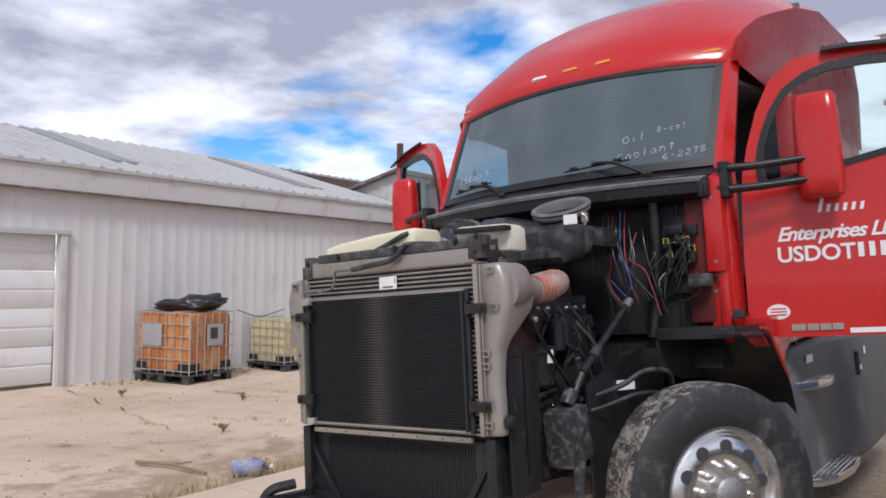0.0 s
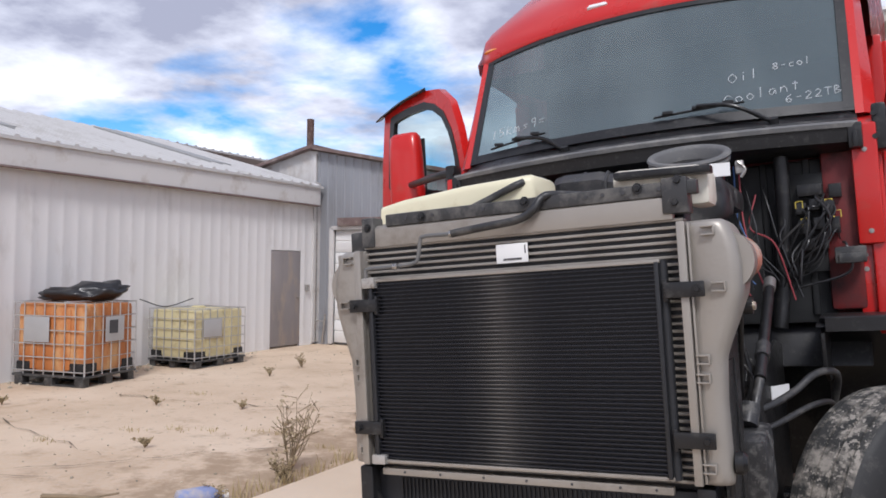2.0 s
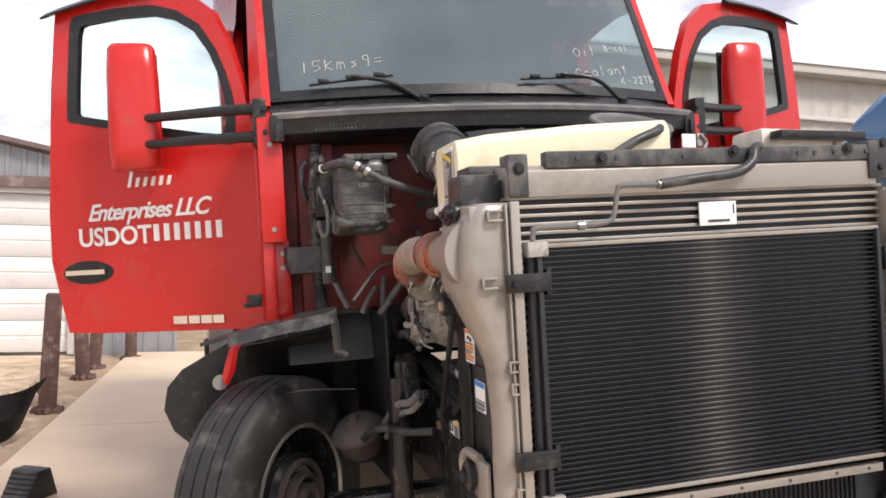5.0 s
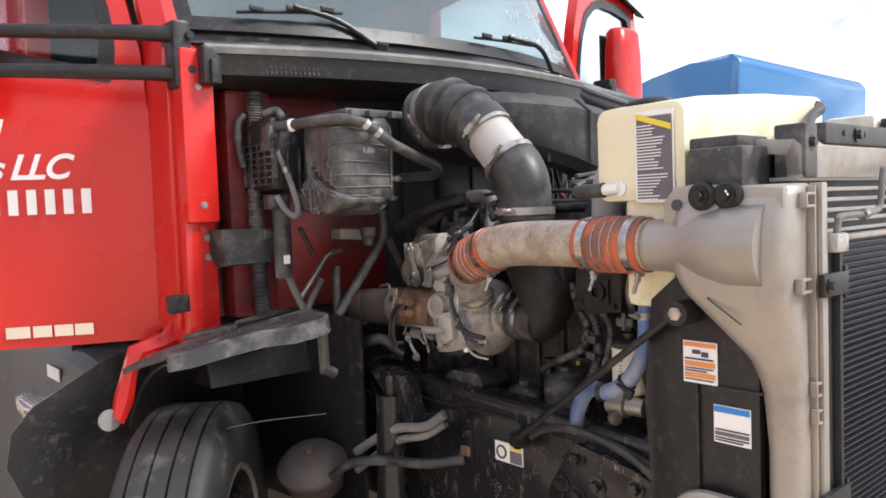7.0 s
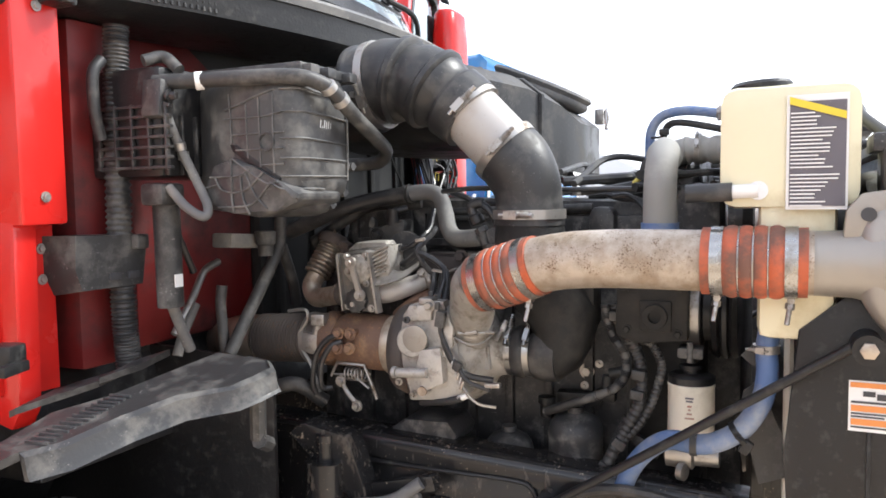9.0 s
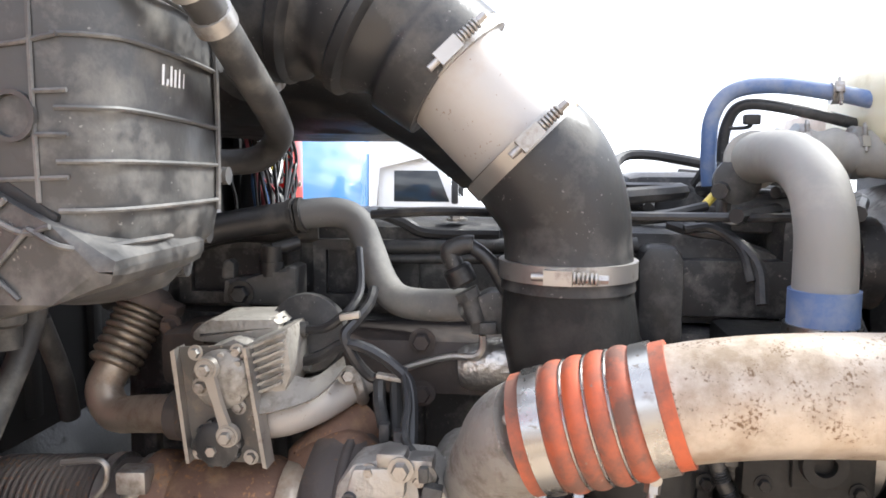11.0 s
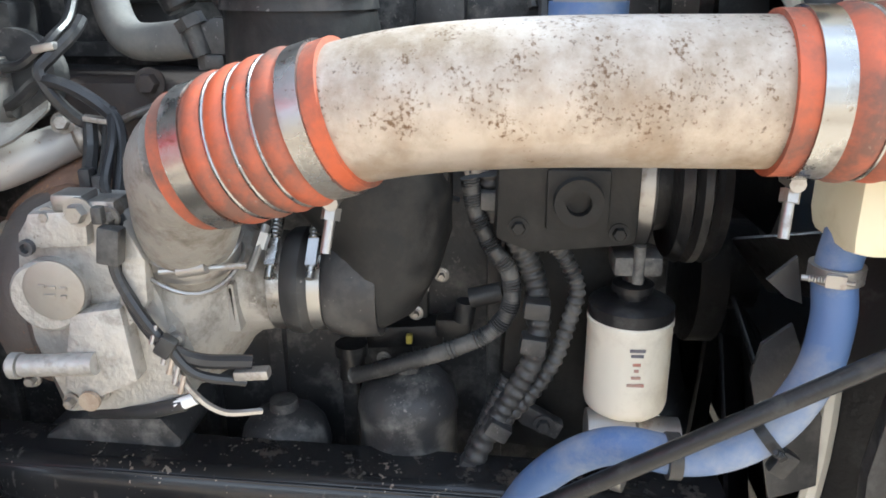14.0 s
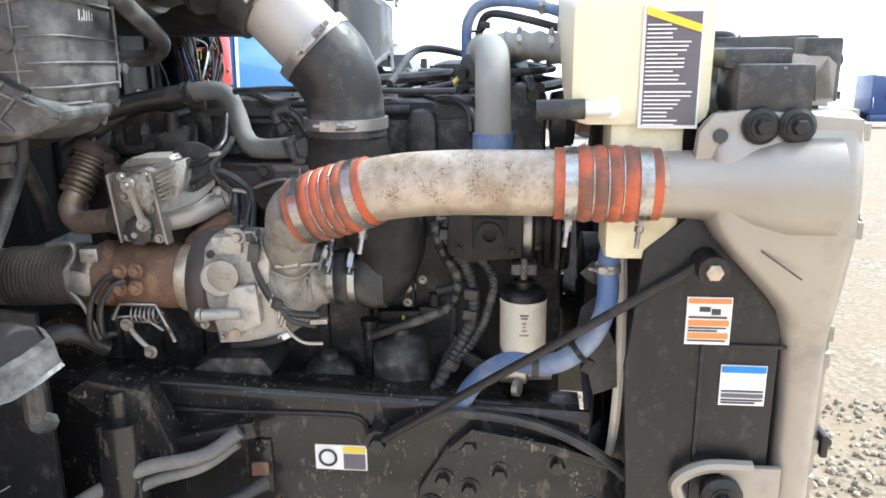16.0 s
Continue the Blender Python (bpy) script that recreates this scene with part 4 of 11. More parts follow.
# dry grass along the slab edge and in the joints
GRASS = mat("dry_grass", (0.42, 0.33, 0.17), 0.85, var=0.35, bump=0.05)
grng = random.Random(77)
gvs, gfs = [], []
spots = [(-2.72 - 0.25 * grng.random() ** 2, 0.6 + 2.6 * grng.random(), 0.10) for _ in range(420)]
for cx, cy in ((-4.6, 3.4), (-4.2, 3.6), (-3.9, 3.65), (-5.3, 3.0), (-3.4, 4.2), (-5.6, 2.3), (-4.9, 3.25), (-3.2, 3.4), (-6.3, 4.9), (-3.0, 4.9), (-4.0, 6.0), (-5.0, 7.6)):
    spots += [(cx + grng.gauss(0, 0.09), cy + grng.gauss(0, 0.035), 0.045) for _ in range(26)]
for x, y, h in spots:
    h *= grng.uniform(0.5, 1.3)
    a, ln_ = grng.uniform(0, 6.28), grng.uniform(0.2, 0.8) * h
    z = -0.05 if x < -2.69 else 0.0
    dx, dy = math.cos(a), math.sin(a)
    o = len(gvs)
    w = 0.0035
    gvs += [(x - dy * w, y + dx * w, z), (x + dy * w, y - dx * w, z), (x + dx * ln_ * 0.5 + dy * w * 0.7, y + dy * ln_ * 0.5 - dx * w * 0.7, z + h * 0.65), (x + dx * ln_ * 0.5 - dy * w * 0.7, y + dy * ln_ * 0.5 + dx * w * 0.7, z + h * 0.65), (x + dx * ln_, y + dy * ln_, z + h)]
    gfs += [(o, o + 1, o + 2, o + 3), (o + 3, o + 2, o + 4)]
me = bpy.data.meshes.new("dry_grass")
me.from_pydata(gvs, [], gfs)
me.materials.append(GRASS)
tagged(new("dry_grass", me), "short dry straw-coloured grass in the yard joints", "grass", kind="stuff")
for i, (x, y, h) in enumerate(((-2.85, 1.7, 0.16), (-3.0, 5.9, 0.3), (-3.1, 7.3, 0.22), (-6.7, 6.6, 0.14), (-5.2, 4.45, 0.1), (-6.2, 4.1, 0.1), (-7.0, 7.7, 0.2), (-4.6, 2.6, 0.09), (-7.7, 3.2, 0.1))):
    dry_bush(pose(x, y, -0.045), h, 10, 20 + i, "small dry tuft of weed in a yard crack")

bm = BM()
tube(bm, [(-3.95, 1.20, -0.02), (-3.6, 1.30, -0.005), (-3.15, 1.36, -0.02)], lambda f: 0.017 - 0.006 * f, 7)
tube(bm, [(-3.6, 1.30, -0.005), (-3.45, 1.42, 0.02)], 0.007, 6)
tagged(part("stick", bm, TWIG), "dry brown stick lying on the yard", "stick")
bottle = thing("drum", "faded blue plastic bottle lying on its side in the dirt", "bottle", pose(-2.90, 1.62, 0.02, 0, 90, 60))
bm = BM()
lathe(bm, [(-0.16, 0.05), (-0.15, 0.07), (0.05, 0.075), (0.10, 0.05), (0.13, 0.028), (0.16, 0.028)], (0, 0, 0), (0, 0, 1), 18)
part("body", bm, mat("faded_blue_plastic", (0.25, 0.30, 0.50), 0.5, var=0.2, dirt=(0.55, 0.48, 0.40), dirt_amt=0.4), bottle)
bm = BM()
lathe(bm, [(0, 0.032), (0.03, 0.032)], (0, 0, 0.15), (0, 0, 1), 16)
part("cap", bm, WHITE, bottle)
bm = BM()
bmesh.ops.create_icosphere(bm, subdivisions=3, radius=1)
for v in bm.verts:
    v.co = Vector((v.co.x * 0.11, v.co.y * 0.07, max(0.0, v.co.z * 0.03))) * (1 + 0.35 * noise.noise(v.co * 2.2))
rag = tagged(part("rag", bm, mat("orange_rag", (0.60, 0.20, 0.05), 0.9, var=0.3, bump=0.3)), "crumpled orange rag on the ground", "rag")
rag.matrix_basis = pose(-2.72, 1.08, -0.055, 0, 0, 20)

# loose stones: a dense scatter on the gravel side, a few chips on the concrete side
STONE = mat("pale_gravel", (0.42, 0.365, 0.285), 0.9, var=0.35, scale=7, bump=0.3)
gi = STONE.node_tree.nodes.new("ShaderNodeNewGeometry")
hv = STONE.node_tree.nodes.new("ShaderNodeHueSaturation")
bs = STONE.node_tree.nodes["Principled BSDF"]
src = bs.inputs["Base Color"].links[0].from_socket
mr = STONE.node_tree.nodes.new("ShaderNodeMapRange")
mr.inputs["To Min"].default_value, mr.inputs["To Max"].default_value = 0.5, 1.35
STONE.node_tree.links.new(gi.outputs["Random Per Island"], mr.inputs[0])
STONE.node_tree.links.new(mr.outputs[0], hv.inputs["Value"])
STONE.node_tree.links.new(src, hv.inputs["Color"])
STONE.node_tree.links.new(hv.outputs[0], bs.inputs["Base Color"])
base = BM()
bmesh.ops.create_icosphere(base, subdivisions=1, radius=1)
bv = [v.co.copy() for v in base.verts]
bf = [[v.index for v in f.verts] for f in base.faces]
base.free()
rng = random.Random(9)


def scatter(name, label, count, spot, size):
    vs, fs = [], []
    for _ in range(count):
        x, y = spot()
        s = size()
        e = Euler([rng.uniform(0, 6) for _ in range(3)]).to_matrix()
        sc = Vector((s * rng.uniform(.7, 1.2), s * rng.uniform(.6, 1.1), s * rng.uniform(.45, .8)))
        o = len(vs)
        z = ground_height(x, y) - 0.05
        vs += [tuple(e @ Vector((c.x * sc.x, c.y * sc.y, c.z * sc.z)) * (1 + 0.12 * rng.uniform(-1, 1)) + Vector((x, y, z + s * 0.25))) for c in bv]
        fs += [[o + i for i in f] for f in bf]
    me = bpy.data.meshes.new(name)
    me.from_pydata(vs, [], fs)
    me.materials.append(STONE)
    return tagged(new(name, me), label, "gravel", kind="stuff")


scatter("gravel", "loose pale gravel stones", 14000, lambda: (0.95 + 9 * rng.random() ** 1.6, rng.uniform(-6, 1.0)), lambda: rng.uniform(0.005, 0.022))
scatter("stone_chips", "small stone chips and grit on the yard", 500, lambda: (rng.uniform(-8.5, -2.75), rng.uniform(0, 10)), lambda: rng.uniform(0.005, 0.016))
scatter("rubble", "broken bits of debris along the shed wall", 260, lambda: (SX + 0.1 + 0.5 * rng.random() ** 2, rng.uniform(3, 9)), lambda: rng.uniform(0.01, 0.04))


# ---- other lorries in the yard ----
BLUE_PAINT = mat("blue_lorry_paint", (0.010, 0.155, 0.39), 0.22, var=0.15, scale=1.5, bump=0.03, fine=6, coat=0.8)
WHITE_PAINT = mat("white_lorry_paint", (0.70, 0.71, 0.72), 0.35, var=0.05, scale=1.5, bump=0.01, coat=0.4)
WIN_DARK = mat("dark_cab_window", (0.02, 0.025, 0.03), 0.08, var=0.1, bump=0)


def parked_lorry(m, paint, label, roof=2.9, bonnet=True, tall=False):
    """Bonneted tractor unit, front towards -y: bonnet, cab, raised sleeper, chassis and wheels."""
    t = thing("tractor_unit", label, "lorry", m, "parked lorries")
    bm = BM()
    if bonnet:
        prism(bm, [(-2.6, 0.75), (-2.6, 1.45), (-2.3, 1.62), (-0.9, 1.85), (-0.9, 0.75)], "x", -0.85, 0.85, bev=0.08)
        part("bonnet", bm, paint, t)
    else:
        prism(bm, [(-2.0, 0.75), (-2.0, 1.25), (-0.9, 1.40), (-0.9, 0.75)], "x", -0.4, 0.4, bev=0.05)
        part("engine", bm, ENGINE, t)
    bm = BM()
    prism(bm, [(-0.9, 0.8), (-0.9, 1.85), (-0.45, 2.55), (-0.1, 2.8), (0.9, 2.8), (0.9, 0.8)], "x", -1.02, 1.02, bev=0.07)
    part("cab", bm, paint, t)
    bm = BM()
    prof = [(-0.2, 2.7), (0.2, 3.15), (0.95, roof + 0.55), (2.55, roof + 0.8), (2.6, 0.85), (0.9, 0.85), (0.9, 2.6)]
    if tall:
        prof = [(-0.35, 2.62), (-0.12, 2.86), (0.30, 3.06), (0.80, 3.13), (1.30, 3.19), (1.78, 3.21), (1.87, 3.12), (1.87, 0.85), (0.9, 0.85), (0.9, 2.6)]
    hw = 1.05 if tall else 1.2
    prism(bm, prof, "x", -hw, hw, bev=0.07)
    part("sleeper", bm, paint, t)
    for s in (-1, 1):
        bm = BM()
        prism(bm, [(-0.62, 1.85), (-0.36, 2.5), (0.55, 2.5), (0.55, 1.85)], "x", s * 1.015, s * 1.03, bev=0.01)
        part("window", bm, WIN_DARK, t)
        bm = BM()
        prism(bm, [(1.25, 1.7), (1.25, 2.35), (1.75, 2.35), (1.75, 1.7)], "x", s * (hw - 0.005), s * (hw + 0.012), bev=0.01)
        if not tall:
            part("sleeper_window", bm, WIN_DARK, t)
        bm = BM()
        if tall:
            box(bm, (s * 0.62, 1.884, 1.55), (0.06, 0.02, 0.10), bev=0.008)
            part("marker_lamp", bm, RED, t, "small red marker lamp")
            bm = BM()
            box(bm, (s * 0.97, 1.876, 2.35), (0.11, 0.012, 0.05), bev=0.003)
            box(bm, (s * 1.0, 1.876, 1.75), (0.035, 0.012, 0.85), bev=0.003)
            part("reflective_strip", bm, LABEL, t)
            bm = BM()
        box(bm, (s * 1.42, -0.75, 2.1), (0.2, 0.14, 0.6), bev=0.04)
        cyl(bm, (s * 1.0, -0.7, 2.25), (s * 1.4, -0.75, 2.25), 0.02)
        cyl(bm, (s * 1.0, -0.7, 1.95), (s * 1.4, -0.75, 1.95), 0.02)
        part("mirror", bm, BLACK, t)
        for yy in (1.05, 1.78 if tall else 2.45):
            bm = BM()
            tube(bm, [(s * hw, yy, 1.2), (s * (hw + 0.06), yy, 1.25), (s * (hw + 0.06), yy, 1.8), (s * hw, yy, 1.85)], 0.018, 8)
            part("grab_handle", bm, CHROME, t)
    bm = BM()
    prism(bm, [(-0.88, 1.92), (-0.86, 1.90), (-0.44, 2.52), (-0.47, 2.54)], "x", -0.88, 0.88)
    part("windscreen", bm, WIN_DARK, t)
    bm = BM()
    box(bm, (0, -2.62, 1.05), (0.9, 0.05, 0.75), bev=0.02)
    for i in range(6):
        box(bm, (0, -2.65, 0.78 + 0.1 * i), (0.8, 0.02, 0.03))
    part("grille", bm, CHROME, t)
    bm = BM()
    box(bm, (0, -2.7, 0.52), (2.2, 0.25, 0.35), bev=0.06)
    part("bumper", bm, CHROME, t)
    bm = BM()
    for s in (-0.43, 0.43):
        box(bm, (s, 1.6, 0.85), (0.09, 8.2, 0.27), bev=0.01)
    part("chassis", bm, FRAME, t)
    bm = BM()
    box(bm, (0, 4.3, 1.08), (1.1, 0.9, 0.1), bev=0.03)
    part("fifth_wheel", bm, FRAME, t)
    for s in (-1, 1):
        for yy, ww, ox in ((-1.7, 0.28, 1.0), (3.7, 0.5, 0.95), (5.0, 0.5, 0.95)):
            bm = BM()
            lathe(bm, [(-ww / 2, 0.30), (-ww / 2, 0.46), (-ww / 2 + .04, 0.5), (ww / 2 - .04, 0.5), (ww / 2, 0.46), (ww / 2, 0.30)], (s * ox, yy, 0.5), (1, 0, 0), 24)
            w = part("wheel", bm, TYRE, t)
            bm = BM()
            lathe(bm, [(0, 0.30), (0.0, 0.27), (-0.05, 0.12), (0.03, 0.1), (0.04, 0.0)], (s * (ox + ww / 2 - 0.01), yy, 0.5), (s, 0, 0), 20)
            part("rim", bm, RIM, w)
        bm = BM()
        box(bm, (s * 1.0, 1.6, 0.62), (0.35, 1.9, 0.45), bev=0.06)
        part("side_tank", bm, paint, t)
    return t


parked_lorry(pose(6.04, 4.634, 0.14, 0, 0, 170.5), BLUE_PAINT, "blue tractor unit seen from behind its sleeper cab", 3.15, True, True)
parked_lorry(pose(15.6, 3.3, 0.14, 0, 0, 3), WHITE_PAINT, "white bonneted tractor unit parked in the yard", 2.9)
parked_lorry(pose(34, -7.5, 0.14, 0, 0, 2), WHITE_PAINT, "distant white tractor unit parked in the yard", 3.3)
parked_lorry(pose(60, -22.0, 0.14, 0, 0, -80), WHITE_PAINT, "distant white tractor unit parked in the yard", 2.5)
parked_lorry(pose(49, -23.4, 0.14, 0, 0, 0), mat("navy_lorry_paint", (0.012, 0.045, 0.17), 0.35, var=0.1, bump=0.01, coat=0.4), "distant dark blue tractor unit parked in the yard", 2.45)
# ---- the dismantled red lorry ----
# lorry axes: x to the driver's side, y to the rear, z up; the whole leans towards the passenger's side
truck = thing("tractor_unit", "red tractor unit with its bonnet removed and engine bare, doors open", "lorry", pose(0.1296, 0, 0.0697, 0, -4.3, 0))


def T(name, bm, material, label="", parent=None, sharp=38.0):
    return part(name, bm, material, parent or truck, label, sharp)


# -- cooling pack: condenser in front of the charge-air cooler --
bm = BM()
box(bm, (-0.021, 0.014, 1.19), (0.94, 0.016, 0.575))
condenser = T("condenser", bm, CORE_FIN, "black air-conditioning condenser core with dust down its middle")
base_tube = bpy.data.meshes.new("condenser_tube")
bm = BM()
vs = box(bm, (0, 0, 0), (0.936, 0.014, 0.0030), bev=0.0008)
bm.to_mesh(base_tube)
bm.free()
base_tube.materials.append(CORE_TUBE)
for i in range(46):
    o = new("condenser_tube", base_tube)
    o.parent, o.location = condenser, (-0.021, 0.001, 0.911 + 0.0124 * i)
for x in (-0.497, 0.457):
    bm = BM()
    cyl(bm, (x, 0.012, 0.895), (x, 0.012, 1.485), 0.014, n=14)
    box(bm, (x + (0.012 if x < 0 else -0.012), 0.0, 1.19), (0.012, 0.03, 0.58), bev=0.002)
    part("header_tube", bm, FIN_DARK, condenser)
bm = BM()
box(bm, (-0.021, 0.006, 1.482), (0.95, 0.026, 0.010), bev=0.002)
part("edge_strip", bm, ALU, condenser)
bm = BM()
box(bm, (-0.021, 0.006, 0.899), (0.95, 0.026, 0.010), bev=0.002)
part("edge_strip", bm, ALU, condenser)
bm = BM()
box(bm, (-0.49, -0.002, 1.475), (0.05, 0.04, 0.035), bev=0.006)
part("pipe_block", bm, ALU_CAST, condenser)
bm = BM()
box(bm, (-0.48, -0.006, 0.905), (0.05, 0.03, 0.03), bev=0.004)
part("pipe_block", bm, ALU_CAST, condenser)

bm = BM()
box(bm, (-0.010, 0.075, 1.24), (1.05, 0.045, 0.70))
cac = T("charge_air_cooler", bm, FIN_DARK, "dusty aluminium charge-air cooler behind the condenser")
base_bar = bpy.data.meshes.new("cooler_bar")
bm = BM()
box(bm, (-0.010, 0, 0), (1.05, 0.056, 0.0085), bev=0.002)
bm.to_mesh(base_bar)
bm.free()
base_bar.materials.append(ALU)
for i in range(36):
    o = new("cooler_bar", base_bar)
    o.parent, o.location = cac, (0.0, 0.066, 0.883 + 0.0203 * i)

# cast tanks at both ends, deep at the top where the pipe joins, narrow below
Y_BACK = [(0.88, 0.076), (1.10, 0.078), (1.20, 0.086), (1.27, 0.105), (1.33, 0.16), (1.38, 0.21), (1.42, 0.235), (1.50, 0.242), (1.56, 0.235), (1.585, 0.21)]
X_OUT = [(0.88, 0.600), (1.10, 0.597), (1.22, 0.603), (1.30, 0.63), (1.39, 0.655), (1.46, 0.658), (1.52, 0.65), (1.585, 0.625)]


def cooler_tank(s):
    bm = BM()
    rings = []
    zs = [0.884, 0.888, *np.linspace(0.90, 1.565, 34), 1.578, 1.585]
    for k, z in enumerate(zs):
        sh = 0.010 if k in (0, len(zs) - 1) else (0.003 if k in (1, len(zs) - 2) else 0)
        yb, xo, xi = interp(z, Y_BACK) - sh, interp(z, X_OUT) - sh, 0.526 if s < 0 else 0.506
        c = min(0.03, (yb - 0.02) * 0.4)
        pts = [(xi, 0.022 + sh), (xi + 0.004, 0.016 + sh), (xo - 0.032, 0.010 + sh), (xo - 0.012, 0.016 + sh), (xo, 0.034)]
        for a in range(5):
            q = a / 4 * math.pi / 2
            pts.append((xo - c + c * math.cos(q), yb - c + c * math.sin(q)))
        pts += [(xi + 0.01, yb), (xi, yb - 0.006)]
        rings.append([(s * x, y, z) for x, y in pts])
    rings_to_faces(bm, rings)
    # neck towards the pipe
    d = Vector((0, 1, 0))
    lathe(bm, [(0.05, 0.085), (0.12, 0.085), (0.17, 0.075), (0.21, 0.062), (0.245, 0.054), (0.30, 0.0525), (0.36, 0.0525)], (s * 0.603, 0.0, 1.473), d, 28)
    tank = part("end_tank", bm, ALU, cac, "dull cast aluminium end tank with a pipe neck", sharp=60)
    # crimped flange along the core, and ribs
    bm = BM()
    xf = 0.535 if s < 0 else 0.515
    box(bm, (s * xf, 0.004, 1.235), (0.022, 0.024, 0.70), bev=0.003)
    box(bm, (s * (xf + 0.018), 0.008, 1.235), (0.006, 0.016, 0.69), bev=0.002)
    part("flange", bm, ALU, tank)
    bm = BM()
    for z in (1.555, 1.405, 1.215, 1.165, 1.00, 0.93):
        xa = interp(z, X_OUT) - 0.075
        for dz in (-0.011, 0.011):
            box(bm, (s * (xa + 0.02), 0.002, z + dz), (0.036, 0.014, 0.005), bev=0.0015)
        box(bm, (s * (xa + 0.036), 0.002, z), (0.005, 0.014, 0.024), bev=0.0015)
    part("clip_loop", bm, ALU, tank)
    return tank


tank_p, tank_d = cooler_tank(-1), cooler_tank(1)
# lug with two rubber-mount bolts on the passenger-side tank
bm = BM()
prism(bm, [(0.02, 1.53), (0.02, 1.578), (0.19, 1.592), (0.235, 1.585), (0.256, 1.56), (0.26, 1.515)], "x", -0.634, -0.610, bev=0.004)
part("mounting_lug", bm, ALU, tank_p)
bm = BM()
lathe(bm, [(0, 0.011), (0.003, 0.011)], (-0.6355, 0.226, 1.553), (-1, 0, 0), 14)
part("bolt_hole", bm, INK, tank_p)
for y in (0.170, 0.118):
    bm = BM()
    lathe(bm, [(0, 0.027), (0.010, 0.027), (0.015, 0.021)], (-0.634, y, 1.568), (-1, 0, 0), 20)
    bolt(bm, (-0.649, y, 1.568), (-1, 0, 0), 0.012, 0.014)
    part("mount_bolt", bm, BLACK, tank_p)
bm = BM()
for y0, z0, y1, z1 in ((0.155, 1.38, 0.09, 1.335), (0.085, 1.43, 0.035, 1.40)):
    cyl(bm, (-0.655, y0, z0), (-0.652, y1, z1), 0.0016, n=6)
part("scratch_mark", bm, INK, tank_p)
bm = BM()
tube(bm, [(-0.61, 0.12, 0.985), (-0.615, 0.20, 0.985), (-0.615, 0.245, 0.955), (-0.615, 0.235, 0.915)], 0.012, 8)
box(bm, (-0.606, 0.12, 0.935), (0.014, 0.10, 0.10), bev=0.006)
part("lower_lug", bm, ALU, tank_p)
bm = BM()
lathe(bm, [(0, 0.036), (0.014, 0.036), (0.02, 0.028)], (-0.615, 0.17, 0.935), (-1, 0, 0), 20)
bolt(bm, (-0.635, 0.17, 0.935), (-1, 0, 0), 0.014, 0.014)
part("mount_bolt", bm, BLACK, tank_p)
bm = BM()
lathe(bm, [(0, 0.030), (0.02, 0.030), (0.03, 0.018)], (0.604, 0.05, 0.94), (1, 0, 0), 18)
part("mount_bolt", bm, BLACK, tank_d)

for s in (-1, 1):
    for z in (1.402, 1.005):
        bm = BM()
        box(bm, (s * 0.515, -0.014, z), (0.105, 0.012, 0.042), bev=0.003)
        box(bm, (s * 0.466, 0.0, z), (0.012, 0.034, 0.06), bev=0.003)
        bolt(bm, (s * 0.548, -0.02, z), (0, -1, 0), 0.009, 0.010)
        br = part("bracket", bm, BLACK, cac, "black painted steel bracket")
bm = BM()
box(bm, (0.008, 0.030, 1.538), (0.104, 0.004, 0.058), bev=0.001)
lab = part("label", bm, LABEL, cac, "white paper label with a printed code")
bm = BM()
for i in range(18):
    box(bm, (-0.02 + 0.0034 * i, 0.027, 1.520), (0.0012 + 0.0008 * (i % 3), 0.002, 0.006))
box(bm, (0.052, 0.027, 1.548), (0.003, 0.002, 0.024))
part("print", bm, INK, lab)

# top plate, steel crossbar with holes, and the pipe that runs along it
bm = BM()
prism(bm, [(0.03, 1.595), (0.03, 1.655), (0.045, 1.668), (0.20, 1.675), (0.20, 1.655), (0.06, 1.64), (0.06, 1.595)], "x", -0.535, 0.49, bev=0.002)
top_plate = T("top_plate", bm, ALU, "dusty beige top plate of the cooling pack")
bm = BM()
box(bm, (0.06, 0.045, 1.680), (1.0, 0.035, 0.040), bev=0.005)
box(bm, (0.50, 0.058, 1.66), (0.07, 0.07, 0.10), bev=0.006)
box(bm, (-0.51, 0.054, 1.645), (0.05, 0.06, 0.10), bev=0.006)
crossbar = T("crossbar", bm, BLACK_DUSTY, "dark steel crossbar with bolt holes over the cooling pack")
bm = BM()
for x in (-0.36, -0.26, -0.08, 0.12, 0.25, 0.30, 0.36, 0.46):
    lathe(bm, [(0, 0.006), (0.003, 0.006)], (x, 0.027, 1.682), (0, -1, 0), 10)
part("bolt_hole", bm, INK, crossbar)
bm = BM()
for x, z in ((-0.30, 1.68), (0.06, 1.69), (0.40, 1.69), (0.50, 1.64), (0.51, 1.70), (-0.51, 1.66)):
    bolt(bm, (x, 0.026, z), (0, -1, 0), 0.010, 0.010)
part("bolt", bm, BLACK, crossbar)
bm = BM()
tube(bm, [(-0.50, -0.012, 1.480), (-0.498, -0.015, 1.512), (-0.485, -0.015, 1.522), (-0.372, -0.015, 1.524), (-0.312, -0.015, 1.53), (-0.296, -0.015, 1.548), (-0.285, -0.015, 1.598), (-0.27, -0.015, 1.611), (-0.172, -0.012, 1.611)], 0.0065, 8, 6)
pl_ = T("coolant_line", bm, GREY_HOSE, "thin metal air-conditioning line along the cooler")
bm = BM()
tube(bm, [(-0.172, -0.012, 1.611), (-0.07, -0.008, 1.622), (0.044, 0.0, 1.634), (0.095, 0.005, 1.66), (0.115, 0.02, 1.692), (0.15, 0.05, 1.703), (0.25, 0.2, 1.70)], 0.0125, 10)
part("rubber_sleeve", bm, RUBBER, pl_)
bm = BM()
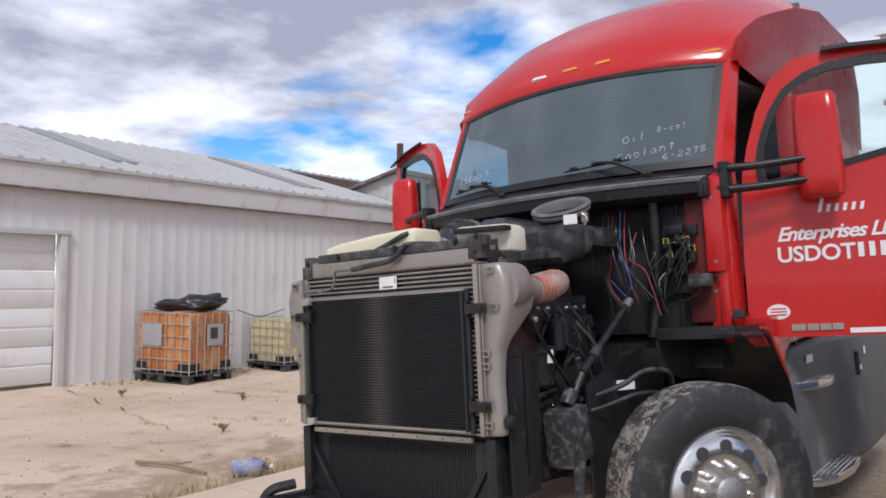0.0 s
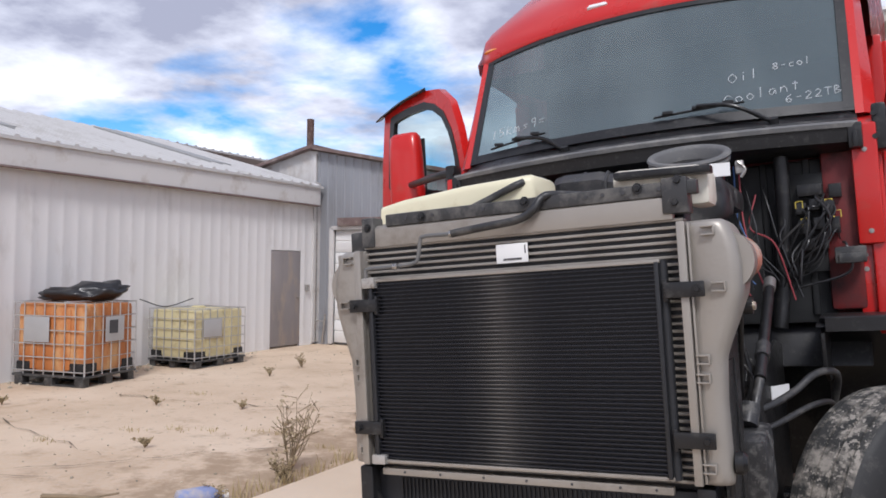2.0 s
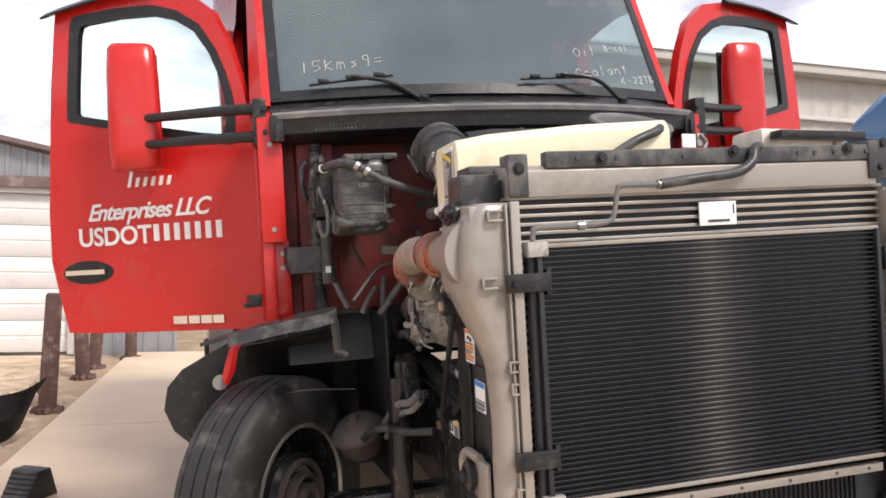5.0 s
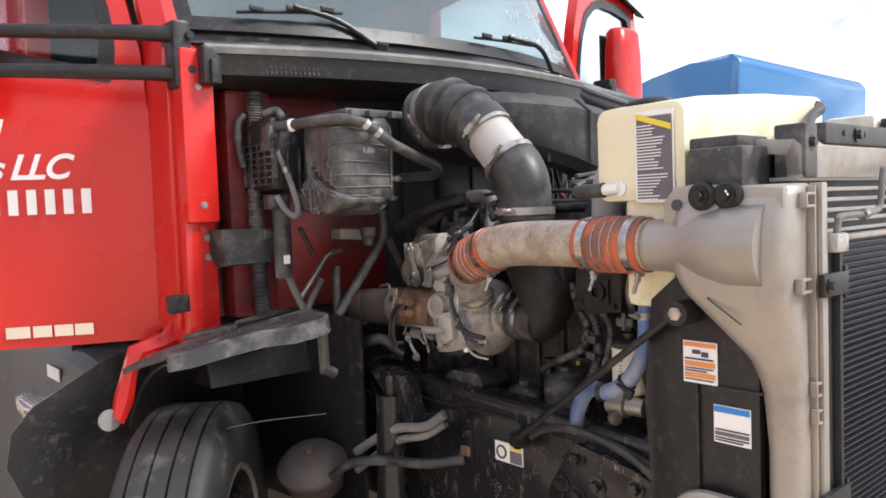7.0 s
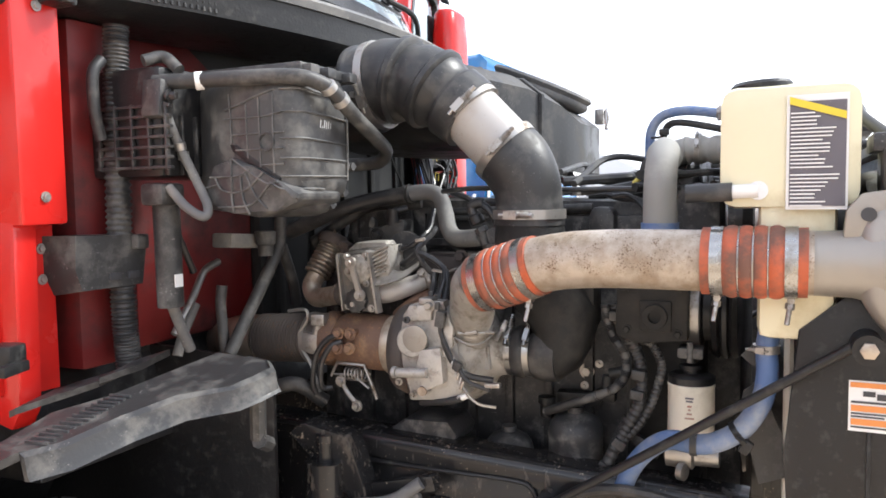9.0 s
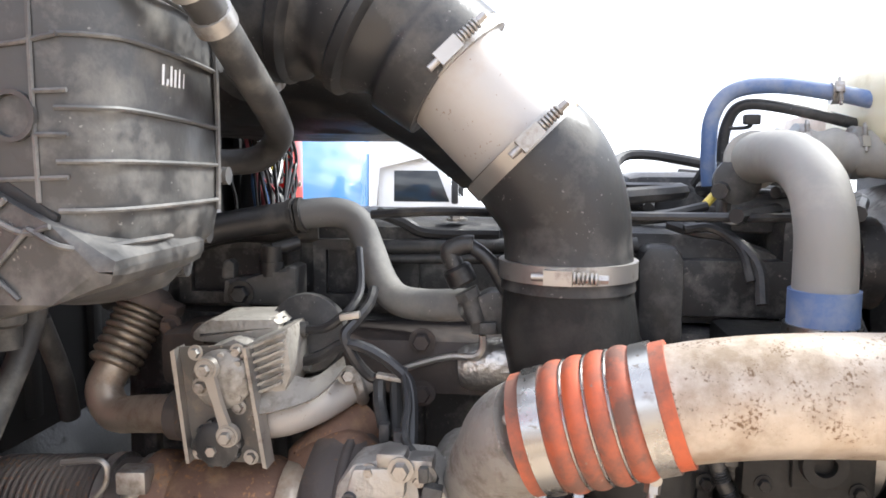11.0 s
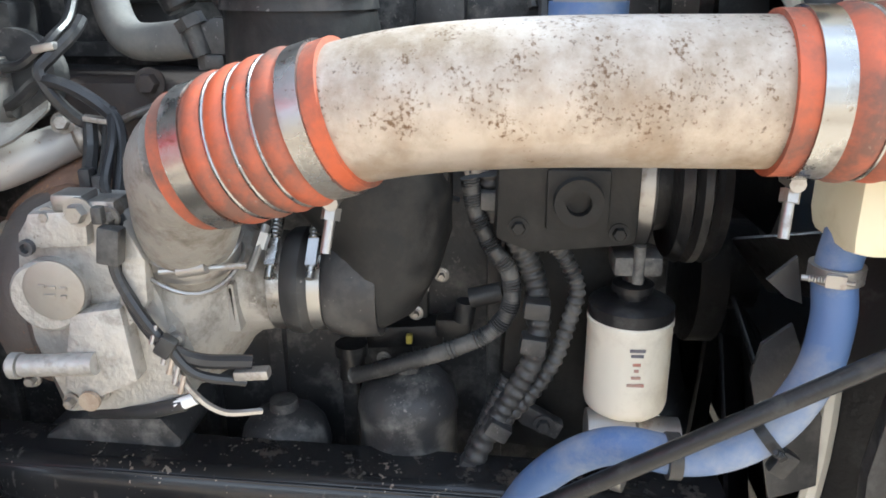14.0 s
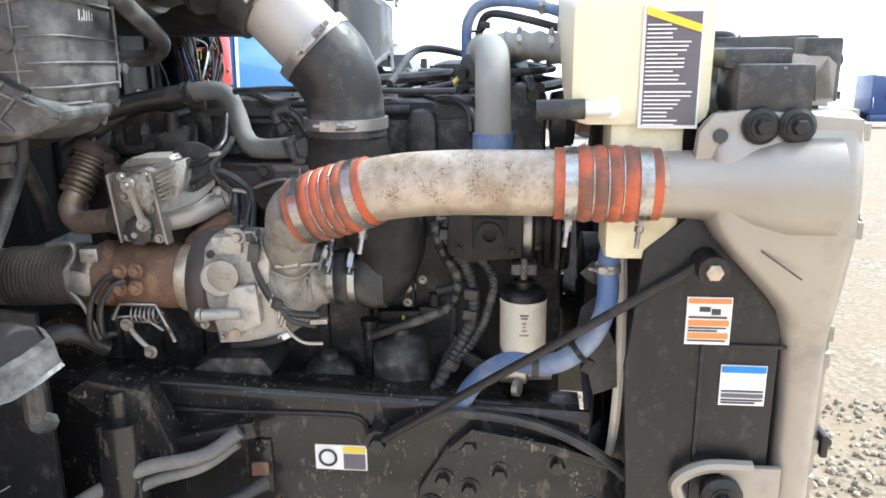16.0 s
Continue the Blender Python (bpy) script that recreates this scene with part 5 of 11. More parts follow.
cyl(bm, (-0.39, -0.015, 1.523), (-0.372, -0.015, 1.524), 0.0105, n=12)
cyl(bm, (-0.18, -0.012, 1.611), (-0.155, -0.011, 1.612), 0.0105, n=12)
part("clip", bm, BAND, pl_)
bm = BM()
box(bm, (-0.02, 0.02, 0.863), (0.93, 0.022, 0.022), bev=0.003)
bar = T("bottom_strip", bm, ALU, "pale metal strip along the bottom of the cooler")
bm = BM()
for x in (-0.40, -0.27, -0.12, 0.02, 0.16, 0.30, 0.40):
    lathe(bm, [(0, 0.004), (0.002, 0.004)], (x, 0.009, 0.864), (0, -1, 0), 8)
part("bolt_hole", bm, INK, bar)
# lower radiator with triangular gussets and a crossmember
bm = BM()
box(bm, (-0.02, 0.12, 0.66), (1.06, 0.09, 0.38), bev=0.01)
lower = T("lower_radiator", bm, FIN_DARK, "black lower radiator core below the cooler")
bm = BM()
box(bm, (0, 0, 0), (0.004, 0.006, 0.34))
base_fin = bpy.data.meshes.new("fin")
bm.to_mesh(base_fin)
bm.free()
base_fin.materials.append(FIN_DARK)
for i in range(60):
    o = new("fin", base_fin)
    o.parent, o.location = lower, (-0.45 + 0.0146 * i, 0.072, 0.66)
for s in (-1, 1):
    bm = BM()
    panel(bm, [(0.55, 0.83), (0.33, 0.52), (0.55, 0.52)], [(0.525, 0.765), (0.40, 0.565), (0.525, 0.565)], lambda u, v, d: (s * u - 0.02, 0.05 + d, v), 0.012)
    part("gusset", bm, BLACK, lower)
    bm = BM()
    box(bm, (s * 0.545 - 0.02, 0.10, 0.66), (0.05, 0.14, 0.42), bev=0.008)
    part("side_post", bm, BLACK, lower)
bm = BM()
box(bm, (-0.02, 0.02, 0.49), (1.20, 0.12, 0.10), bev=0.015)
for s in (-1, 1):
    box(bm, (s * 0.62, -0.06, 0.50), (0.05, 0.30, 0.12), (0, 0, s * 12), bev=0.01)
    tube(bm, [(s * 0.60, -0.02, 0.60), (s * 0.66, -0.12, 0.58), (s * 0.70, -0.16, 0.50)], 0.025, 8)
T("crossmember", bm, BLACK, "bent black front crossmember left without its bumper")

# radiator body and black fan shroud behind the cooler
bm = BM()
box(bm, (-0.02, 0.145, 1.16), (1.06, 0.09, 0.98), bev=0.01)
T("radiator", bm, FIN_DARK, "black main radiator core")
bm = BM()
rings = []
for y, w, h, e in ((0.18, 0.56, 0.50, 8), (0.22, 0.55, 0.49, 8), (0.275, 0.50, 0.47, 3.2), (0.325, 0.47, 0.45, 2.2), (0.335, 0.455, 0.435, 2.0), (0.28, 0.45, 0.43, 2.0)):
    ring = []
    for k in range(56):
        a = 2 * math.pi * k / 56
        c, q = math.cos(a), math.sin(a)
        ring.append((-0.02 + w * math.copysign(abs(c) ** (2 / e), c), y, 1.13 + h * math.copysign(abs(q) ** (2 / e), q)))
    rings.append(ring)
rings_to_faces(bm, rings, caps=False)
shroud = T("fan_shroud", bm, BLACK, "black plastic fan shroud")
bm = BM()
ringpts = [(-0.02 + 0.468 * math.cos(a), 0.333, 1.13 + 0.448 * math.sin(a)) for a in np.linspace(math.pi * 0.62, math.pi * 1.45, 30)]
tube(bm, ringpts, 0.010, 8, smooth=False)
part("rim_edge", bm, WHITE_TANK, shroud, "dusty pale rubber edge")
for s in (-1, 1):
    bm = BM()
    prism(bm, [(0.09, 0.62), (0.09, 1.42), (0.25, 1.42), (0.32, 1.36), (0.34, 1.15), (0.31, 0.62)], "x", s * 0.575, s * 0.59, bev=0.003)
    box(bm, (s * 0.594, 0.215, 0.95), (0.006, 0.006, 0.5), bev=0.001)
    box(bm, (s * 0.594, 0.125, 1.20), (0.006, 0.09, 0.006), bev=0.001)
    part("side_panel", bm, BLACK, shroud)
bm = BM()
lathe(bm, [(0, 0.07), (0.05, 0.07), (0.06, 0.12), (0.10, 0.12), (0.11, 0.05)], (-0.02, 0.27, 1.13), (0, 1, 0), 24)
fan = T("cooling_fan", bm, BLACK, "black nine-bladed engine fan")
for k in range(9):
    a = 2 * math.pi * k / 9
    bm = BM()
    box(bm, (-0.02 + 0.26 * math.cos(a), 0.30, 1.13 + 0.26 * math.sin(a)), (0.30, 0.008, 0.09), (35, -math.degrees(a), 0), bev=0.003)
    part("blade", bm, BLACK, fan)

# warning stickers on the shroud panel
PX = -0.5925


def sticker(y0, y1, z0, z1, rows, label, parent=shroud, x=PX, s=-1):
    """A flat printed sticker on a side face; rows are bars (f0, f1, u0, u1, material) as fractions from the top and from the front."""
    bm = BM()
    box(bm, (x, (y0 + y1) / 2, (z0 + z1) / 2), (0.002, abs(y1 - y0), z1 - z0))
    st = part("sticker", bm, LABEL, parent, label)
    for f0, f1, u0, u1, m in rows:
        bm = BM()
        box(bm, (x + s * 0.002, y1 + (y0 - y1) * (u0 + u1) / 2, z1 - (z1 - z0) * (f0 + f1) / 2), (0.001, abs(y1 - y0) * (u1 - u0), (z1 - z0) * (f1 - f0)))
        part("print_bar", bm, m, st)
    return st


sticker(0.172, 0.245, 1.201, 1.284, [(0.03, 0.13, 0.03, 0.97, ORANGE_PRINT), (0.40, 0.44, 0.05, 0.9, INK), (0.48, 0.60, 0.05, 0.95, ORANGE_PRINT), (0.63, 0.66, 0.05, 0.9, INK), (0.69, 0.72, 0.05, 0.7, INK), (0.75, 0.87, 0.05, 0.95, ORANGE_PRINT), (0.90, 0.93, 0.05, 0.9, INK), (0.20, 0.30, 0.28, 0.52, INK), (0.24, 0.36, 0.55, 0.75, INK)], "white and orange fan warning sticker")
sticker(0.106, 0.181, 1.092, 1.165, [(0.02, 0.18, 0.02, 0.98, BLUE_PRINT), (0.62, 0.66, 0.04, 0.96, INK), (0.70, 0.80, 0.04, 0.96, INK_GREY), (0.84, 0.88, 0.04, 0.96, INK), (0.91, 0.95, 0.04, 0.8, INK)], "white and blue notice sticker")

# -- cream surge tank over the radiator with its filler, and the washer tank --
bm = BM()
rings = []
for x, y0, y1, z0, z1 in ((-0.595, 0.25, 0.43, 1.585, 1.745), (-0.590, 0.235, 0.445, 1.565, 1.76), (-0.50, 0.23, 0.45, 1.56, 1.775), (-0.38, 0.23, 0.45, 1.60, 1.785), (-0.25, 0.22, 0.45, 1.68, 1.795), (-0.12, 0.22, 0.45, 1.69, 1.80), (0.0, 0.22, 0.44, 1.69, 1.805), (0.015, 0.235, 0.43, 1.70, 1.795)):
    r_ = 0.025
    ring = []
    for cy, cz, a0 in ((y1 - r_, z1 - r_, 0), (y0 + r_, z1 - r_, 90), (y0 + r_, z0 + r_, 180), (y1 - r_, z0 + r_, 270)):
        for a in (0, 30, 60, 90):
            q = radians(a0 + a)
            ring.append((x, cy + r_ * math.cos(q), cz + r_ * math.sin(q)))
    rings.append(ring)
rings_to_faces(bm, rings)
surge = T("surge_tank", bm, CREAM, "translucent cream coolant surge tank", sharp=50)
bm = BM()
box(bm, (-0.535, 0.325, 1.465), (0.10, 0.12, 0.25), bev=0.02)
part("sump", bm, CREAM, surge)
bm = BM()
box(bm, (-0.535, 0.265, 1.385), (0.07, 0.15, 0.05), bev=0.012)
part("outlet_neck", bm, CREAM, surge)
for k in range(5):
    bm = BM()
    box(bm, (-0.55, 0.175 + 0.018 * k, 1.345), (0.05, 0.006, 0.075), bev=0.002)
    part("fin", bm, WHITE_TANK, surge)
bm = BM()
lathe(bm, [(0, 0.044), (0.006, 0.052), (0.020, 0.052), (0.026, 0.046), (0.027, 0.0)], (-0.485, 0.385, 1.757), (0, 0.05, 1), 28)
part("cap", bm, BLACK, surge)
bm = BM()
tube(bm, [(-0.215, 0.15, 1.690), (-0.20, 0.165, 1.700), (-0.11, 0.20, 1.743), (-0.045, 0.205, 1.768), (-0.02, 0.225, 1.780)], 0.0125, 10)
part("overflow_hose", bm, RUBBER, surge)
bm = BM()
cyl(bm, (-0.60, 0.385, 1.592), (-0.55, 0.385, 1.592), 0.016)
cyl(bm, (-0.598, 0.385, 1.592), (-0.598, 0.425, 1.590), 0.012)
part("nipple", bm, WHITE, surge)
bm = BM()
cyl(bm, (-0.598, 0.425, 1.590), (-0.598, 0.50, 1.588), 0.016)
part("nipple_hose", bm, RUBBER, surge)
lab = sticker(0.253, 0.343, 1.560, 1.745, [(0.06, 0.97, 0.05, 0.96, INK_GREY)], "dark instruction label with white lines", surge, -0.5985)
bm = BM()
prism(bm, [(0.339, 1.742), (0.257, 1.715), (0.257, 1.703), (0.339, 1.730)], "x", -0.6035, -0.6025)
part("yellow_bar", bm, YELLOW, lab)
rng = random.Random(2)
for i in range(24):
    bm = BM()
    z = 1.715 - 0.0062 * i - (0.006 if i > 14 else 0)
    w = rng.uniform(0.45, 0.92) * 0.078
    w = min(w, 0.078 if i > 5 else 0.035 + 0.008 * i)
    box(bm, (-0.6032, 0.337 - w / 2, z), (0.001, w, 0.0022))
    part("print_line", bm, LABEL, lab)
bm = BM()
prism(bm, [(0.28, 1.70), (0.55, 1.70), (0.55, 1.765), (0.28, 1.775)], "y", 0.20, 0.34, bev=0.02)
box(bm, (0.53, 0.27, 1.70), (0.07, 0.14, 0.11), bev=0.02)
wash = T("washer_tank", bm, WHITE_TANK, "dirty white plastic washer tank")
bm = BM()
box(bm, (0.44, 0.17, 1.745), (0.28, 0.05, 0.022), (0, 2, 0), bev=0.005)
part("strap", bm, BLACK, wash)
bm = BM()
box(bm, (-0.565, 0.15, 1.62), (0.13, 0.11, 0.075), bev=0.006)
box(bm, (-0.54, 0.17, 1.665), (0.12, 0.10, 0.03), bev=0.006)
T("mount_box", bm, BLACK_DUSTY, "black plastic mounting box beside the surge tank")

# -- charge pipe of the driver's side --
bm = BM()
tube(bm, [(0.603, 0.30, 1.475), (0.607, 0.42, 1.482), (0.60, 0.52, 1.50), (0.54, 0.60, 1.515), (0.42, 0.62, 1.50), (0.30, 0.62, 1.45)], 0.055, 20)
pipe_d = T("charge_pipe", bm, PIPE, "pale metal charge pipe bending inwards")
bm = BM()
tube(bm, [(0.603, 0.305, 1.475), (0.607, 0.43, 1.483)], lambda f: 0.0585 + 0.003 * math.cos(f * 8 * math.pi), 24, 24)
tube(bm, [(0.603, 0.49, 1.494), (0.583, 0.555, 1.507), (0.53, 0.602, 1.515)], lambda f: 0.0585, 20)
part("silicone_sleeve", bm, ORANGE_OLD, pipe_d, "faded dusty silicone sleeve")

# -- frame rails and front brackets --
for s in (-1, 1):
    bm = BM()
    prism(bm, [(0.40, 0.70), (0.40, 1.004), (1.6, 1.055), (6.5, 1.05), (6.5, 0.75), (1.6, 0.75)], "x", s * 0.385, s * 0.395)
    rail_top = [(0.40, 1.010), (0.9, 1.0315), (1.6, 1.062), (2.6, 1.061), (6.5, 1.057)]
    rings_to_faces(bm, [[(s * 0.39, y, z)] + [(s * (0.440 + 0.028 * math.sin(a)), y, z - 0.028 + 0.028 * math.cos(a)) for a in np.linspace(0, math.pi / 2, 8)] + [(s * 0.468, y, z - 0.055), (s * 0.39, y, z - 0.055)] for y, z in rail_top])
    prism(bm, [(0.38, 0.60), (0.38, 1.003), (1.6, 1.052), (2.2, 1.05), (2.2, 0.62), (0.8, 0.58)], "x", s * 0.452, s * 0.462, bev=0.002)
    rail = T("frame_rail", bm, FRAME, "black painted steel frame rail with scratches and mud")
    bm = BM()
    tube(bm, [(s * 0.47, 1.55, 1.045), (s * 0.47, 1.40, 1.04), (s * 0.47, 1.36, 1.00), (s * 0.47, 1.33, 0.985), (s * 0.47, 1.1, 0.98), (s * 0.47, 0.87, 0.982), (s * 0.47, 0.825, 0.97), (s * 0.47, 0.815, 0.945)], 0.0055, 8)
    part("brake_line", bm, BLACK, rail)
    # cast bracket with bolts
    bm = BM()
    prism(bm, [(0.72, 0.62), (0.715, 0.83), (0.655, 0.93), (0.605, 0.972), (0.45, 0.945), (0.315, 0.905), (0.27, 0.82), (0.22, 0.60)], "x", s * 0.464, s * 0.484, bev=0.006)
    prism(bm, [(0.655, 0.93), (0.605, 0.975), (0.45, 0.948), (0.315, 0.908), (0.33, 0.895), (0.45, 0.928), (0.60, 0.955), (0.645, 0.92)], "x", s * 0.48, s * 0.498, bev=0.004)
    plate = part("spring_bracket", bm, FRAME, rail, "black cast bracket plate with large bolts")
    for y, z in ((0.664, 0.858), (0.612, 0.84), (0.552, 0.878), (0.441, 0.901), (0.309, 0.861), (0.612, 0.935), (0.69, 0.80), (0.44, 0.74), (0.56, 0.72)):
        bm = BM()
        bolt(bm, (s * 0.484, y, z), (s, 0, 0), 0.015, 0.02)
        part("bolt", bm, FRAME, plate)
    bm = BM()
    lathe(bm, [(0, 0.020), (0.002, 0.020)], (s * 0.4845, 0.375, 0.815), (s, 0, 0), 16)
    part("hole", bm, INK, plate)
    bm = BM()
    tube(bm, [(s * 0.49, 0.80, 0.93), (s * 0.49, 0.72, 0.985), (s * 0.49, 0.62, 1.005), (s * 0.49, 0.48, 0.985), (s * 0.50, 0.36, 0.93), (s * 0.51, 0.27, 0.84), (s * 0.51, 0.22, 0.70)], 0.011, 8)
    part("air_hose", bm, RUBBER, rail)
    bm = BM()
    cyl(bm, (s * 0.468, 0.785, 0.952), (s * 0.52, 0.785, 0.952), 0.026)
    bolt(bm, (s * 0.52, 0.785, 0.952), (s, 0, 0), 0.017, 0.02)
    part("strut_bolt", bm, FRAME, rail)
    bm = BM()
    box(bm, (s * 0.466, 1.04, 0.86), (0.012, 0.05, 0.12), bev=0.004)
    bolt(bm, (s * 0.472, 1.04, 0.905), (s, 0, 0), 0.010, 0.01)
    part("rail_clip", bm, FRAME, rail)
    bm = BM()
    box(bm, (s * 0.473, 1.04, 0.855), (0.010, 0.035, 0.03), (0, 0, 10), bev=0.004)
    part("rust_chip", bm, RUST, rail)
    st = sticker(0.82, 0.926, 0.855, 0.910, [(0.05, 0.28, 0.55, 0.97, YELLOW), (0.33, 0.95, 0.55, 0.97, INK_GREY)], "white sticker with a black ring and a yellow bar", rail, s * 0.4635, s)
    bm = BM()
    rg = [(s * 0.4662, 0.900 + 0.017 * math.cos(a), 0.882 + 0.017 * math.sin(a)) for a in np.linspace(0, 2 * math.pi, 21)]
    tube(bm, rg, 0.0028, 6, smooth=False)
    part("ring_mark", bm, INK, st)
# stay rod from rail to radiator, passenger's side
for s in (-1, 1):
    bm = BM()
    tube(bm, [(s * 0.525, 0.785, 0.955), (s * 0.62, 0.232, 1.350)], 0.0085, 12)
    rod = T("stay_rod", bm, BLACK, "black stay rod between frame and radiator")
    bm = BM()
    cyl(bm, (s * 0.585, 0.222, 1.345), (s * 0.655, 0.222, 1.345), 0.024, n=18)
    part("eye", bm, BLACK, rod)
    bm = BM()
    lathe(bm, [(0, 0.0135), (0.006, 0.0135), (0.008, 0.010)], (s * 0.655, 0.222, 1.345), (s, 0, 0), 6)
    part("nut", bm, TAN_PIPE, rod)
bm = BM()
box(bm, (0, 0.9, 0.66), (0.9, 0.4, 0.18), bev=0.04)
box(bm, (0, 1.35, 0.50), (1.7, 0.12, 0.12), bev=0.02)
T("axle_beam", bm, FRAME, "dirty black front axle beam")


# -- wheels --
def tyre_profile(w, r):
    return [(-w / 2 + 0.02, 0.30), (-w / 2, 0.33), (-w / 2 - 0.004, 0.40), (-w / 2 + 0.012, r - 0.03), (-w / 2 + 0.03, r - 0.008), (-0.085, r - 0.002), (-0.084, r - 0.014), (-0.078, r - 0.014), (-0.077, r), (-0.032, r), (-0.031, r - 0.014), (-0.025, r - 0.014), (-0.024, r), (0.024, r), (0.025, r - 0.014), (0.031, r - 0.014), (0.032, r), (0.077, r), (0.078, r - 0.014), (0.084, r - 0.014), (0.085, r - 0.002), (w / 2 - 0.03, r - 0.008), (w / 2 - 0.012, r - 0.03), (w / 2 + 0.004, 0.40), (w / 2, 0.33), (w / 2 - 0.02, 0.30)]


def steer_wheel(c, steer, side):
    """A front wheel turned to the passenger's side; side is +1 where the polished face looks out."""
    bm = BM()
    lathe(bm, tyre_profile(0.285, 0.505), (0, 0, 0), (1, 0, 0), 64, caps=False)
    for v in bm.verts:
        if math.hypot(v.co.y, v.co.z) > 0.48:
            v.co *= 1 + 0.003 * noise.noise(v.co * 9)
    for f in bm.faces:
        cc = f.calc_center_median()
        f.material_index = 1 if math.hypot(cc.y, cc.z) > 0.49 else 0
    w = T("front_wheel", bm, [TYRE, TYRE_MUD if side > 0 else TYRE], "worn black steer tyre on a polished rim, turned" if side > 0 else "worn black steer tyre seen from its dark inner side")
    bm = BM()
    s = side
    lathe(bm, [(0.115, 0.312), (0.128, 0.308), (0.128, 0.296), (0.10, 0.285), (0.085, 0.27), (0.10, 0.25), (0.112, 0.17), (0.105, 0.155), (0.105, 0.0)], (0, 0, 0), (s, 0, 0), 56, caps=False)
    rim = part("rim", bm, RIM, w, "polished aluminium rim with round hand holes")
    for k in range(10):
        a = 2 * math.pi * (k + 0.3) / 10
        bm = BM()
        lathe(bm, [(-0.01, 0.033), (0.0, 0.033), (0.0005, 0.031)], (s * 0.1078, 0.213 * math.cos(a), 0.213 * math.sin(a)), (s, 0, 0), 20)
        part("hand_hole", bm, INK, rim)
        bm = BM()
        b_ = a + 0.3
        lathe(bm, [(0, 0.019), (0.018, 0.018), (0.022, 0.013), (0.036, 0.012), (0.038, 0.006)], (s * 0.105, 0.125 * math.cos(b_), 0.125 * math.sin(b_)), (s, 0, 0), 12)
        part("wheel_nut", bm, RIM, rim)
    bm = BM()
    lathe(bm, [(0, 0.085), (0.06, 0.083), (0.075, 0.06), (0.075, 0.0)], (s * 0.10, 0, 0), (s, 0, 0), 24)
    part("hub_cap", bm, STEEL, rim, "dirty steel hub end")
    bm = BM()
    lathe(bm, [(-0.10, 0.30), (-0.12, 0.30), (-0.125, 0.285), (-0.06, 0.27), (0.03, 0.265), (0.03, 0.20), (-0.09, 0.19), (-0.11, 0.17), (-0.11, 0.0)], (0, 0, 0), (s, 0, 0), 36, caps=False)
    drum = part("brake_drum", bm, FRAME, w)
    bm = BM()
    lathe(bm, [(-0.122, 0.312), (-0.134, 0.308), (-0.136, 0.296), (-0.124, 0.290)], (0, 0, 0), (s, 0, 0), 48, caps=False)
    part("rim_lip", bm, STEEL, w, "dirty steel lip of the rim")
    for r0, r1, d in ((0.165, 0.150, 0.128), (0.11, 0.10, 0.15), (0.07, 0.05, 0.17)):
        bm = BM()
        lathe(bm, [(-0.10, r0), (-d, r0), (-d - 0.006, r1), (-d + 0.004, r1 - 0.012), (-0.10, r1 - 0.014)], (0, 0, 0), (s, 0, 0), 36)
        part("backing_ring", bm, RUST_DARK, drum)
    w.matrix_basis = pose(*c, 0, 0, -steer)
    return w


steer_wheel((1.02, 1.15, 0.495), 36, 1)
steer_wheel((-1.03, 1.68, 0.48), 38, -1)
# brake chamber and steering parts behind the passenger's wheel
bm = BM()
lathe(bm, [(-0.09, 0.06), (-0.06, 0.09), (0.0, 0.102), (0.012, 0.114), (0.026, 0.114), (0.036, 0.102), (0.055, 0.090), (0.072, 0.06), (0.076, 0.018), (0.095, 0.016), (0.097, 0.0)], (-0.69, 1.54, 0.735), (-0.30, -0.25, 0.9), 30)
ch = T("brake_chamber", bm, RUST_DARK, "dirty round brake chamber")
bm = BM()
tube(bm, [(-0.69, 1.43, 0.74), (-0.66, 1.36, 0.79), (-0.62, 1.25, 0.815), (-0.58, 1.10, 0.83), (-0.50, 1.02, 0.84)], 0.015, 10)
part("hose", bm, RUBBER, ch)
bm = BM()
cyl(bm, (-0.58, 1.28, 0.45), (-0.56, 1.28, 1.0), 0.045, n=18)
cyl(bm, (-0.56, 1.28, 1.0), (-0.56, 1.28, 1.06), 0.02)
T("shock_absorber", bm, FRAME, "rust-streaked dark shock absorber")
bm = BM()
prism(bm, [(1.22, 1.06), (1.34, 1.08), (1.38, 1.05), (1.22, 0.92), (1.17, 0.92)], "x", -0.56, -0.50, bev=0.006)
box(bm, (-0.52, 1.10, 0.955), (0.03, 0.16, 0.035), (-14, 0, 0), bev=0.006)
T("shock_bracket", bm, FRAME, "black bracket on the frame rail")
bm = BM()
tube(bm, [(-0.54, 1.05, 0.975), (-0.56, 1.12, 0.93), (-0.58, 1.25, 0.90), (-0.6, 1.42, 0.80)], 0.014, 10)
T("air_hose", bm, GREY_HOSE, "dusty rubber air hose")
bm = BM()
tube(bm, [(-0.53, 1.06, 0.945), (-0.55, 1.13, 0.90), (-0.57, 1.25, 0.86), (-0.6, 1.42, 0.74)], 0.012, 10)
T("air_hose", bm, GREY_HOSE, "dusty rubber air hose")
# -- cab: cowl, windscreen, pillars, roof, sleeper --
def bow(x, k):
    """How far the middle of the cab front stands before its corners."""
    return -k * (1 - min(1.0, (x / 0.97) ** 2))


def strip(bm, prof, xs, mi=0):
    """A closed cross-section carried across the cab; prof(x) gives its (y, z) points."""
    rings_to_faces(bm, [[(x, y, z) for y, z in prof(x)] for x in xs], mi=mi)


